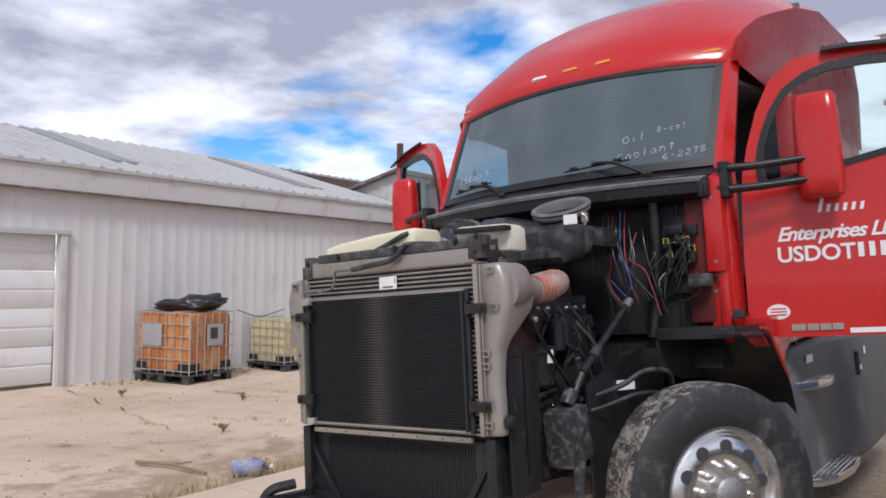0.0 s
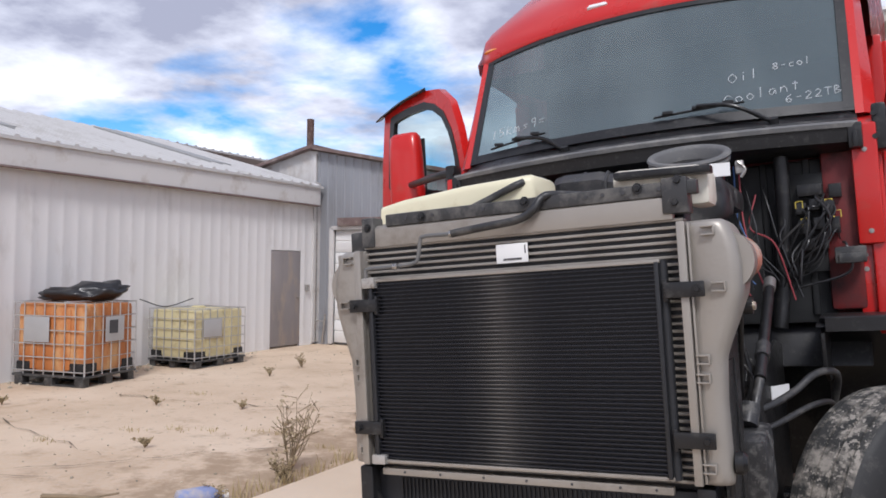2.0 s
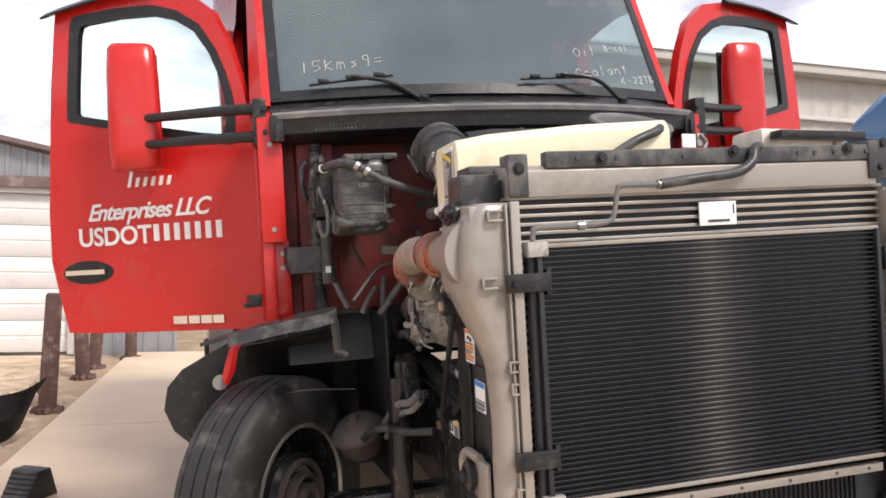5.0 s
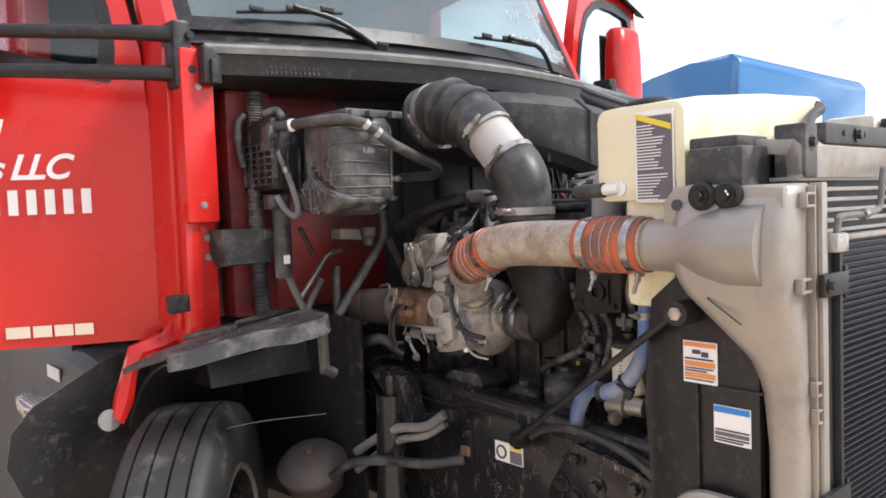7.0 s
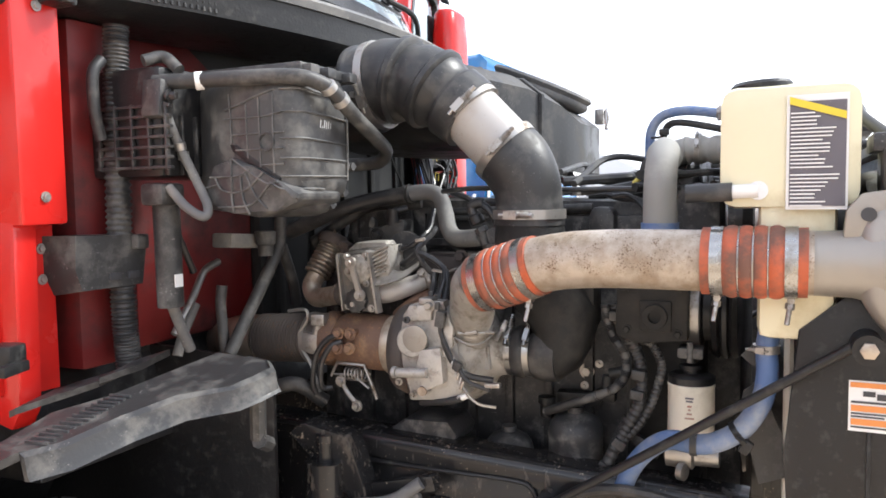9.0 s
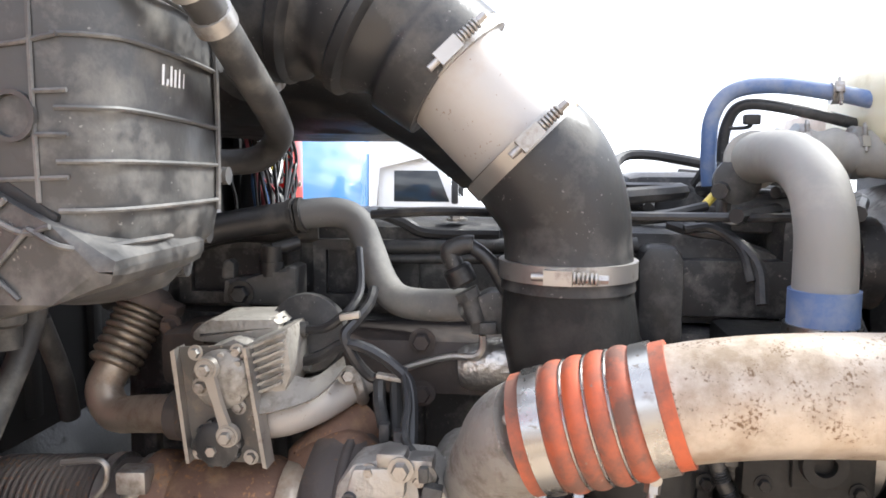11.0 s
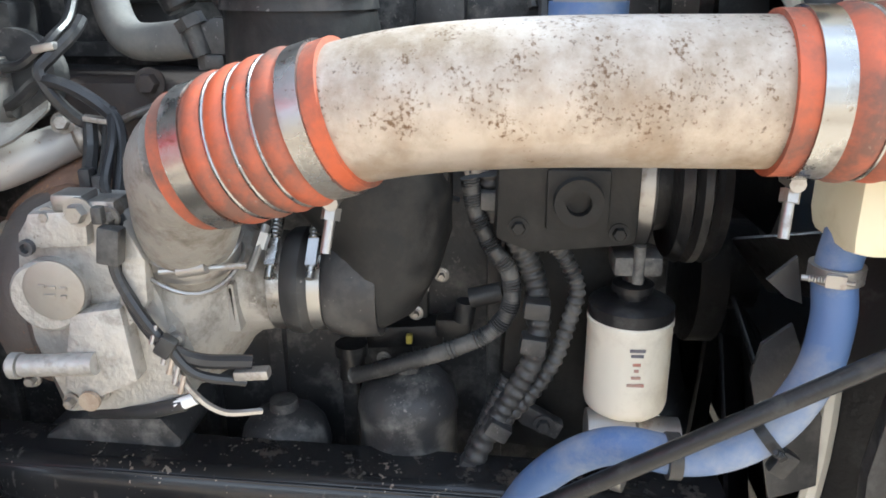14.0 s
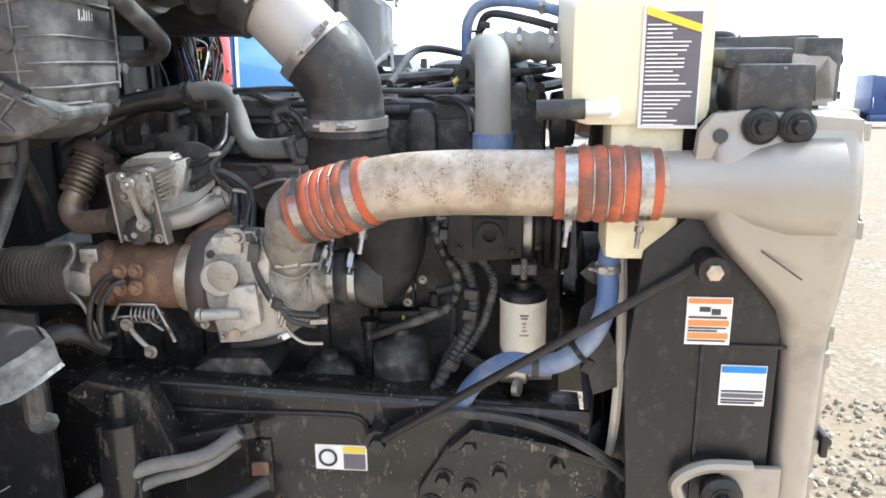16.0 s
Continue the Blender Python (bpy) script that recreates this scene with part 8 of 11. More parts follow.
for k, (y0, z0, y1, z1) in enumerate(((0.60, 1.24, 0.52, 1.05), (0.70, 1.30, 0.86, 1.22), (0.62, 1.02, 0.56, 0.98), (0.50, 1.36, 0.46, 1.24))):
    bm = BM()
    prism(bm, [(y0, z0), (y0 + 0.022, z0 + 0.006), (y1 + 0.022, z1 + 0.006), (y1, z1)], "x", -0.285, -0.262, bev=0.004)
    part("rib", bm, ENGINE, block)
for y, z in ((0.535, 1.33), (0.655, 1.33), (0.535, 1.25), (0.66, 1.245), (0.56, 1.04), (0.63, 1.16)):
    bm = BM()
    bolt(bm, (-0.262, y, z), (-1, 0, 0), 0.009, 0.010)
    part("bolt", bm, ENGINE, block)

# front cover with its pulleys and clutter
bm = BM()
box(bm, (0.02, 0.52, 1.45), (0.50, 0.10, 0.32), bev=0.03)
prism(bm, [(0.425, 0.70), (0.43, 1.40), (0.50, 1.44), (0.51, 0.66)], "x", -0.20, 0.26, bev=0.015)
box(bm, (-0.12, 0.58, 1.60), (0.16, 0.10, 0.06), bev=0.02)
box(bm, (0.16, 0.66, 1.60), (0.22, 0.16, 0.10), bev=0.03)
lathe(bm, [(0, 0.06), (0.03, 0.065), (0.05, 0.05)], (-0.16, 0.46, 1.53), (0, -1, 0), 24)
T("front_cover", bm, ENGINE, "black engine front cover")
rng = random.Random(31)
for k in range(16):
    bm = BM()
    y0 = rng.uniform(0.48, 0.95)
    tube(bm, [(rng.uniform(-0.3, 0.1), y0, rng.uniform(1.58, 1.64)), (rng.uniform(-0.25, 0.2), y0 + rng.uniform(-0.15, 0.1), rng.uniform(1.60, 1.68)), (rng.uniform(-0.2, 0.3), y0 + rng.uniform(-0.25, 0.2), rng.uniform(1.58, 1.65))], rng.uniform(0.005, 0.013), 8)
    T("cable", bm, (WIRE_K, RUBBER, BLACK_DUSTY)[k % 3], "black cable over the engine front")

# grey hose over the head
bm = BM()
tube(bm, [(-0.262, 1.216, 1.595), (-0.260, 1.209, 1.596), (-0.250, 1.160, 1.599), (-0.250, 1.131, 1.586), (-0.260, 1.112, 1.551), (-0.290, 1.090, 1.513), (-0.310, 1.065, 1.492), (-0.330, 1.027, 1.489), (-0.360, 0.970, 1.496)], 0.0205, 16)
gh = T("crankcase_hose", bm, GREY_HOSE, "dusty grey crankcase hose bending over the engine")
bm = BM()
tube(bm, [(-0.30, 1.55, 1.50), (-0.300, 1.389, 1.557), (-0.280, 1.306, 1.580), (-0.262, 1.216, 1.595)], 0.0205, 16)
part("rear_hose", bm, RUBBER, gh, "black rubber rear length of the hose")
bm = BM()
for dx in (0, 0.012):
    lathe(bm, [(-0.004, 0.0205), (-0.003, 0.0245), (0.003, 0.0245), (0.004, 0.0205)], Vector((-0.260, 1.206, 1.596)) + Vector((0, dx, -dx * 0.2)), (0, 1, -0.2), 20)
part("ring", bm, RUBBER, gh)
bm = BM()
tube(bm, [(-0.26, 1.50, 1.47), (-0.240, 1.349, 1.561), (-0.230, 1.248, 1.569), (-0.220, 1.194, 1.571)], 0.016, 12)
T("heater_return_hose", bm, RUBBER, "black hose below the crankcase hose")
# sensor with connector and its cable
bm = BM()
prism(bm, [(0.965, 1.484), (0.961, 1.508), (0.943, 1.517), (0.916, 1.516), (0.916, 1.475), (0.930, 1.465), (0.963, 1.464)], "x", -0.385, -0.345, bev=0.004)
box(bm, (-0.388, 0.943, 1.474), (0.008, 0.020, 0.014), bev=0.002)
sn = T("pressure_sensor", bm, BLACK_DUSTY, "dusty black pressure sensor on a bracket")
bm = BM()
cyl(bm, (-0.380, 0.957, 1.480), (-0.380, 0.968, 1.515), 0.0115, n=14)
cyl(bm, (-0.380, 0.965, 1.507), (-0.380, 0.970, 1.517), 0.0155, n=6)
part("sensor_body", bm, BLACK_DUSTY, sn)
bm = BM()
p0, p1 = Vector((-0.385, 0.972, 1.525)), Vector((-0.385, 0.983, 1.548))
lathe(bm, [(0, 0.015), (0.003, 0.0175), (0.020, 0.0175), (0.024, 0.014)], p0, p1 - p0, 12)
part("lock_ring", bm, BLACK, sn)
bm = BM()
tube(bm, [(-0.385, 0.982, 1.545), (-0.385, 0.989, 1.564), (-0.385, 0.972, 1.572), (-0.385, 0.961, 1.572)], 0.0115, 10)
part("boot", bm, RUBBER, sn)
bm = BM()
tube(bm, [(-0.385, 0.965, 1.571), (-0.390, 0.943, 1.555), (-0.390, 0.923, 1.522), (-0.400, 0.900, 1.491), (-0.410, 0.857, 1.474), (-0.420, 0.813, 1.465), (-0.40, 0.72, 1.42)], 0.0085, 10)
tube(bm, [(-0.400, 0.901, 1.493), (-0.410, 0.895, 1.487)], 0.012, 8)
part("cable", bm, WIRE_K, sn)
bm = BM()
tube(bm, [(-0.380, 0.950, 1.463), (-0.380, 0.950, 1.447), (-0.380, 0.960, 1.437), (-0.375, 0.989, 1.435), (-0.370, 1.026, 1.424), (-0.370, 1.060, 1.411)], 0.0045, 8)
part("steel_pipe", bm, STEEL, sn)

# intake: bellows, pale steel pipe, black elbow, duct down to the turbocharger
AX = -0.388
bm = BM()
tube(bm, [(AX + 0.02, 1.26, 1.845), (AX + 0.01, 1.20, 1.858), (AX, 1.13, 1.852), (AX, 1.06, 1.822), (AX, 0.985, 1.768)], lambda f: (0.104 - 0.022 * f) - (0.010 * abs(math.sin(f * math.pi * 3.0)) ** 6 if f < 0.86 else 0) + (0.004 if f < 0.06 else 0), 34, 18)
intake = T("intake_bellows", bm, RUBBER, "black ribbed rubber intake bellows", sharp=70)
for f0, rr in (((AX + 0.002, 1.155, 1.857), 0.100), ((AX, 1.075, 1.83), 0.095)):
    bm = BM()
    lathe(bm, [(-0.012, rr - 0.006), (-0.006, rr + 0.002), (0.006, rr + 0.002), (0.012, rr - 0.006)], f0, (0, 0.9, 0.30) if rr > 0.097 else (0, 0.84, 0.54), 34)
    part("bellows_rib", bm, RUBBER, intake)
bm = BM()
cyl(bm, (AX, 1.00, 1.785), (AX, 0.885, 1.667), 0.0695, n=40)
part("steel_pipe", bm, WHITE_PIPE, intake, "whitish bare steel intake pipe")
bm = BM()
tube(bm, [(AX, 0.912, 1.692), (AX, 0.880, 1.657), (AX, 0.858, 1.612), (AX, 0.852, 1.565), (AX, 0.852, 1.525)], lambda f: 0.0755 + 0.003 * math.sin(f * 7), 36, 8)
part("rubber_elbow", bm, RUBBER, intake, "black rubber intake elbow", sharp=70)
for c, ax, scr, rr in (((AX, 0.990, 1.774), (0, 0.70, 0.71), (-1, -0.10, 0.10), 0.076), ((AX, 0.905, 1.685), (0, 0.70, 0.71), (-1, -0.10, 0.10), 0.0765), ((AX, 0.852, 1.548), (0, 0, 1), (-1, 0.16, 0), 0.0765), ((AX + 0.015, 1.225, 1.852), (0, 1, -0.12), (-1, 0.1, -0.5), 0.101)):
    bm = BM()
    clamp_band(bm, c, ax, rr, 0.020, scr)
    part("hose_clamp", bm, STEEL, intake, "steel worm-drive hose clamp")
DUCT = mat("matt_black_duct", (0.018, 0.018, 0.018), 0.5, var=0.4, bump=0.2, fine=90, dirt=(0.048, 0.045, 0.041), dirt_amt=0.40, dirt_scale=12, spec=0.25)
bm = BM()
rings = []
for (x, y, z), rx, ry in (((AX, 0.852, 1.535), 0.0735, 0.0735), ((AX, 0.848, 1.47), 0.077, 0.080), ((AX, 0.825, 1.41), 0.080, 0.090), ((AX - 0.005, 0.795, 1.355), 0.080, 0.090), ((AX - 0.01, 0.773, 1.305), 0.078, 0.070), ((AX - 0.015, 0.772, 1.262), 0.072, 0.056), ((AX - 0.02, 0.785, 1.222), 0.058, 0.046), ((AX - 0.02, 0.800, 1.200), 0.035, 0.028)):
    rings.append([Vector((x + rx * math.cos(a), y + ry * math.sin(a), z)) for a in np.linspace(0, 2 * math.pi, 33)[:-1]])
rings_to_faces(bm, rings)
duct = T("intake_duct", bm, DUCT, "black plastic intake duct down to the turbocharger", sharp=60)
bm = BM()
prism(bm, [(0.712, 1.43), (0.706, 1.41), (0.706, 1.315), (0.715, 1.30), (0.74, 1.29), (0.74, 1.43)], "x", AX - 0.02, AX + 0.05, bev=0.006)
part("edge_flange", bm, DUCT, duct)

# turbocharger
TX, TZ = -0.42, 1.252
bm = BM()
lathe(bm, [(0, 0.047), (0.01, 0.050), (0.018, 0.056), (0.032, 0.057), (0.040, 0.050), (0.052, 0.049), (0.060, 0.056), (0.08, 0.060), (0.11, 0.058)], (TX, 0.885, TZ), (0, -1, 0), 36)
tb = T("turbocharger", bm, RUBBER, "turbocharger with cast aluminium compressor and rusty turbine")
for y in (0.879, 0.838):
    bm = BM()
    clamp_band(bm, (TX, y, TZ), (0, 1, 0), 0.0495, 0.013, (-1, 0, 1.1))
    part("hose_clamp", bm, BAND, tb, "bright steel band clamp")
bm = BM()
cyl(bm, (-0.455, 0.884, 1.323), (-0.485, 0.895, 1.285), 0.0042, n=8)
lathe(bm, [(0, 0.008), (0.016, 0.008)], (-0.460, 0.886, 1.317), (-0.35, 0.25, -0.8), 6)
part("tee_bolt", bm, STEEL, tb)
bm = BM()
lathe(bm, [(0.0, 0.044), (0.004, 0.0480), (0.024, 0.051), (0.036, 0.060), (0.048, 0.078), (0.060, 0.094), (0.078, 0.103), (0.105, 0.105), (0.115, 0.090), (0.120, 0.07)], (TX, 0.880, TZ - 0.004), (0, 1, 0), 48)
rings = []
for k in range(30):
    a = radians(150 - 330 * k / 29)
    r = 0.040 - 0.012 * k / 29
    c = Vector((TX + 0.076 * math.cos(a), 0.972, TZ - 0.008 + 0.076 * math.sin(a)))
    out = Vector((math.cos(a), 0, math.sin(a)))
    rings.append([c + (out * math.cos(q) + Vector((0, 0.82, 0)) * math.sin(q)) * r for q in np.linspace(0, 2 * math.pi, 19)[:-1]])
rings_to_faces(bm, rings)
prism(bm, [(0.919, 1.272), (0.913, 1.272), (0.909, 1.219), (0.932, 1.219)], "x", -0.485, -0.44, bev=0.005)
tube(bm, [(-0.455, 0.955, 1.255), (-0.475, 0.953, 1.285), (-0.494, 0.946, 1.312)], lambda f: 0.036 + 0.004 * f, 26)
part("compressor", bm, ALU_DIRTY, tb, "grey cast aluminium compressor housing", sharp=55)
bm = BM()
lathe(bm, [(-0.012, 0.040), (-0.010, 0.0465), (0.010, 0.0465), (0.012, 0.040)], (-0.495, 0.946, 1.316), (-0.35, -0.15, 1), 30)
part("vee_clamp", bm, STEEL, tb)
for dz in (-0.010, 0.009):
    bm = BM()
    tube(bm, [Vector((-0.495, 0.946, 1.316 + dz)) + Vector((math.cos(a_) * 0.048, math.sin(a_) * 0.048, 0.018 * math.cos(a_) + 0.008 * math.sin(a_) + 0.003 * math.sin(3 * a_))) for a_ in np.linspace(0, 2 * math.pi, 29)], 0.0022, 6, smooth=False)
    part("clamp_wire", bm, STEEL, tb)
bm = BM()
cyl(bm, (-0.545, 0.956, 1.307), (-0.535, 0.879, 1.311), 0.003, n=8)
cyl(bm, (-0.545, 0.938, 1.308), (-0.545, 0.912, 1.313), 0.0065, n=10)
part("clamp_screw", bm, STEEL, tb)
for dx, r in ((0.0, 0.0035), (-0.012, 0.003)):
    bm = BM()
    tube(bm, [(-0.540, 0.963, 1.224), (-0.545, 0.940, 1.186), (-0.540, 0.915, 1.162), (-0.520, 0.884, 1.152)], r, 6)
    part("backplate_band", bm, STEEL, tb)
bm = BM()
lathe(bm, [(0, 0.07), (0.03, 0.082), (0.06, 0.075)], (TX, 1.015, TZ), (0, 1, 0), 28)
part("bearing_housing", bm, RUST_DARK, tb)
bm = BM()
lathe(bm, [(0, 0.05), (0.006, 0.088), (0.020, 0.103), (0.058, 0.106), (0.080, 0.099), (0.090, 0.074), (0.093, 0.05)], (TX, 1.062, TZ - 0.010), (0, 1, 0), 44)
lathe(bm, [(0.030, 0.104), (0.033, 0.108), (0.040, 0.108), (0.043, 0.104)], (TX, 1.062, TZ - 0.010), (0, 1, 0), 44)
part("turbine", bm, RUST_DARK, tb, "brown iron turbine housing", sharp=55)
bm = BM()
tube(bm, [(-0.360, 1.099, 1.344), (-0.390, 1.122, 1.329), (-0.400, 1.157, 1.299), (TX, 1.10, 1.32), (TX, 1.10, 1.28)], 0.033, 20)
part("inlet_leg", bm, RUST, tb, "brown exhaust leg down to the turbine")
bm = BM()
lathe(bm, [(0, 0.066), (0.010, 0.070), (0.026, 0.068), (0.030, 0.058)], (TX, 1.152, TZ - 0.006), (0, 1, 0), 34)
part("pale_ring", bm, TAN_PIPE, tb)
bm = BM()
lathe(bm, [(0, 0.058), (0.02, 0.066), (0.12, 0.064), (0.135, 0.056), (0.150, 0.066), (0.168, 0.066), (0.172, 0.052)], (TX, 1.178, TZ - 0.004), (0, 1, 0.01), 34)
part("turbine_outlet", bm, RUST, tb, "orange-brown rusted turbine outlet")
for q in ((-0.500, 1.243, 1.280), (-0.500, 1.247, 1.246), (-0.500, 1.274, 1.279), (-0.500, 1.278, 1.245)):
    bm = BM()
    p = Vector(q)
    cyl(bm, p + Vector((0.03, 0, 0)), p, 0.008)
    bolt(bm, p, (-1, -0.1, 0.1), 0.0095, 0.014)
    part("stud", bm, RUST, tb)
bm = BM()
tube(bm, [(TX, 1.345, TZ - 0.003), (TX, 1.41, TZ - 0.006), (TX, 1.56, TZ - 0.014)], lambda f: 0.053 + 0.004 * math.sin(math.pi * f), 28, 8)
eb = part("exhaust_bellows", bm, RUST_DARK, tb, "ribbed steel exhaust bellows", sharp=80)
for k in range(17):
    bm = BM()
    y = 1.405 + 0.0088 * k
    lathe(bm, [(-0.0028, 0.055), (-0.0014, 0.0605), (0.0014, 0.0605), (0.0028, 0.055)], (TX, y, TZ - 0.006 - 0.05 * (y - 1.405)), (0, 1, -0.05), 32)
    part("bellows_ring", bm, RUST_DARK, eb)
bm = BM()
tube(bm, [(TX, 1.55, TZ - 0.014), (TX + 0.01, 1.62, TZ - 0.02), (TX + 0.08, 1.74, TZ - 0.05)], 0.058, 24)
part("exhaust_pipe", bm, TAN_PIPE, tb)
bm = BM()
for y in (1.352, 1.395):
    lathe(bm, [(-0.007, 0.056), (-0.006, 0.063), (0.006, 0.063), (0.007, 0.056)], (TX, y, TZ - 0.005), (0, 1, 0), 30)
part("outlet_clamp", bm, STEEL, tb)
bm = BM()
box(bm, (-0.470, 1.345, 1.303), (0.03, 0.035, 0.028), (0, 0, 6), bev=0.004)
cyl(bm, (-0.470, 1.346, 1.297), (-0.470, 1.370, 1.222), 0.012, n=12)
box(bm, (-0.475, 1.369, 1.246), (0.02, 0.05, 0.05), (10, 0, 0), bev=0.012)
part("clamp_block", bm, STEEL, tb, "steel clamp block with a pale plug")
# actuator: stepped slab body, round cap, fittings
bm = BM()
prism(bm, [(1.043, 1.368), (0.991, 1.365), (0.979, 1.342), (0.967, 1.307), (0.970, 1.271), (0.952, 1.247), (0.944, 1.174), (0.976, 1.160), (1.078, 1.151), (1.084, 1.234), (1.102, 1.271), (1.090, 1.337), (1.073, 1.360)], "x", -0.535, -0.480, bev=0.008)
prism(bm, [(1.041, 1.268), (0.992, 1.276), (0.986, 1.201), (1.037, 1.177), (1.060, 1.192)], "x", -0.556, -0.53, bev=0.005)
prism(bm, [(0.982, 1.355), (0.966, 1.318), (0.969, 1.278), (0.991, 1.251), (0.997, 1.278), (0.986, 1.324)], "x", -0.548, -0.53, bev=0.004)
prism(bm, [(1.070, 1.360), (1.014, 1.364), (1.017, 1.329), (1.080, 1.325)], "x", -0.546, -0.53, bev=0.006)
lathe(bm, [(0, 0.034), (0.016, 0.034), (0.019, 0.031)], (-0.535, 1.062, 1.283), (-1, 0, 0), 34)
cyl(bm, (-0.560, 1.092, 1.217), (-0.560, 1.021, 1.221), 0.0105, n=16)
lathe(bm, [(0, 0.0125), (0.008, 0.0125), (0.012, 0.008)], (-0.560, 1.094, 1.217), (0, 1, 0), 14)
act = part("actuator", bm, ALU_CAST, tb, "rough cast aluminium turbo actuator")
for q in ((-0.537, 1.054, 1.356), (-0.537, 1.003, 1.349), (-0.537, 0.995, 1.309), (-0.537, 0.983, 1.260), (-0.537, 0.953, 1.188), (-0.537, 1.033, 1.178), (-0.537, 1.065, 1.168), (-0.537, 0.996, 1.208), (-0.537, 1.031, 1.249), (-0.537, 1.100, 1.191), (-0.537, 0.951, 1.237)):
    bm = BM()
    bolt(bm, q, (-1, 0, 0), 0.0055, 0.010)
    part("bolt", bm, STEEL, act)
bm = BM()
lathe(bm, [(0, 0.0075), (0.006, 0.0075), (0.006, 0.0045), (0.001, 0.004)], (-0.546, 1.073, 1.329), (-1, 0, 0), 16)
part("port", bm, INK, act)
bm = BM()
lathe(bm, [(0, 0.0285), (0.003, 0.0285), (0.004, 0.0255)], (-0.553, 1.051, 1.291), (-1, 0, 0), 30)
cc = Vector((-0.558, 1.048, 1.293))
for dy, dz, w in ((0.012, 0.003, 0.006), (0.003, 0.002, 0.008), (-0.008, 0.001, 0.007), (0.006, -0.006, 0.010), (-0.007, -0.007, 0.006)):
    box(bm, tuple(cc + Vector((0, dy, dz))), (0.002, w, 0.003), bev=0.0005)
part("cap", bm, ALU, act)
bm = BM()
box(bm, (-0.530, 1.031, 1.369), (0.03, 0.030, 0.016), bev=0.004)
box(bm, (-0.530, 1.001, 1.361), (0.03, 0.026, 0.022), bev=0.004)
bolt(bm, (-0.545, 1.020, 1.362), (-1, 0, 0), 0.009, 0.012)
bolt(bm, (-0.545, 0.994, 1.357), (-1, 0, 0), 0.007, 0.012)
part("fitting", bm, STEEL, act)
bm = BM()
lathe(bm, [(0, 0.010), (0.004, 0.010), (0.004, 0.006)], (-0.557, 1.034, 1.181), (-1, 0, 0), 16)
part("amber_plug", bm, TAN_PIPE, act)
bm = BM()
tube(bm, [(-0.520, 1.057, 1.146), (-0.535, 0.994, 1.157), (-0.540, 0.951, 1.170)], 0.0075, 10)
part("drain_hose", bm, RUBBER, act)
bm = BM()
cyl(bm, (-0.540, 0.959, 1.168), (-0.540, 0.939, 1.177), 0.0065, n=12)
part("hose_tip", bm, LABEL, act, "white end of the small hose")
# linkage bracket under the outlet
bm = BM()
tube(bm, [(-0.470, 1.318, 1.170), (-0.470, 1.300, 1.203), (-0.470, 1.227, 1.202), (-0.470, 1.204, 1.150), (-0.470, 1.195, 1.126)], 0.004, 8, smooth=False)
tube(bm, [(-0.470, 1.312, 1.174), (-0.470, 1.259, 1.178), (-0.470, 1.216, 1.149)], 0.003, 8, smooth=False)
wl_ = T("wastegate_linkage", bm, STEEL, "small steel linkage with a spring")
for k in range(6):
    bm = BM()
    c = Vector((-0.460, 1.281 - 0.009 * k, 1.178))
    tube(bm, [c + Vector((0.016 * math.cos(a), -0.0045 * a / math.pi, 0.016 * math.sin(a))) for a in np.linspace(0, 2 * math.pi, 13)], 0.0022, 6, smooth=False)
    part("spring_coil", bm, STEEL, wl_)
bm = BM()
tube(bm, [(-0.475, 1.287, 1.161), (-0.480, 1.265, 1.134), (-0.480, 1.241, 1.111)], 0.0055, 8)
bolt(bm, (-0.482, 1.240, 1.109), (-1, 0, 0), 0.009, 0.014)
bolt(bm, (-0.478, 1.286, 1.162), (-1, 0, 0), 0.009, 0.010)
part("link_rod", bm, STEEL, wl_)
for pts, r, m in (([(-0.500, 1.268, 1.277), (-0.505, 1.304, 1.263), (-0.505, 1.335, 1.223), (-0.500, 1.349, 1.163), (-0.490, 1.347, 1.129)], 0.0065, WIRE_K),
                  ([(-0.500, 1.266, 1.262), (-0.510, 1.292, 1.248), (-0.510, 1.317, 1.208), (-0.500, 1.325, 1.152), (-0.480, 1.310, 1.144)], 0.0065, WIRE_K),
                  ([(-0.470, 1.435, 1.318), (-0.475, 1.382, 1.324), (-0.475, 1.379, 1.298), (-0.475, 1.401, 1.269), (-0.475, 1.400, 1.234)], 0.004, STEEL),
                  ([(-0.475, 1.400, 1.234), (-0.480, 1.368, 1.196), (-0.480, 1.343, 1.131)], 0.004, STEEL)):
    bm = BM()
    tube(bm, pts, r, 8)
    T("oil_line", bm, m, "thin oil line at the turbocharger")

# exhaust gas recirculation valve
BELLOWS = mat("heat_browned_steel", (0.40, 0.345, 0.28), 0.36, 0.7, var=0.25, bump=0.08, dirt=(0.10, 0.07, 0.055), dirt_amt=0.35, dirt_scale=14)
STEEL_DARK = speckle(mat("grimy_dark_steel", (0.105, 0.098, 0.09), 0.45, 0.15, var=0.3, bump=0.2, dirt=(0.24, 0.19, 0.15), dirt_amt=0.38, dirt_scale=20), (0.32, 0.27, 0.22), 200, 0.98)
bm = BM()
prism(bm, [(1.270, 1.412), (1.267, 1.453), (1.230, 1.469), (1.194, 1.455), (1.188, 1.415), (1.223, 1.388)], "x", -0.452, -0.33, bev=0.012)
egr = T("gas_valve", bm, ALU_DIRTY, "cast aluminium exhaust gas valve with a steel lever")
bm = BM()
prism(bm, [(1.294, 1.454), (1.293, 1.469), (1.270, 1.484), (1.191, 1.487), (1.183, 1.480), (1.186, 1.459), (1.209, 1.451)], "x", -0.425, -0.34, bev=0.012)
part("valve_head", bm, ALU_DIRTY, egr)
bm = BM()
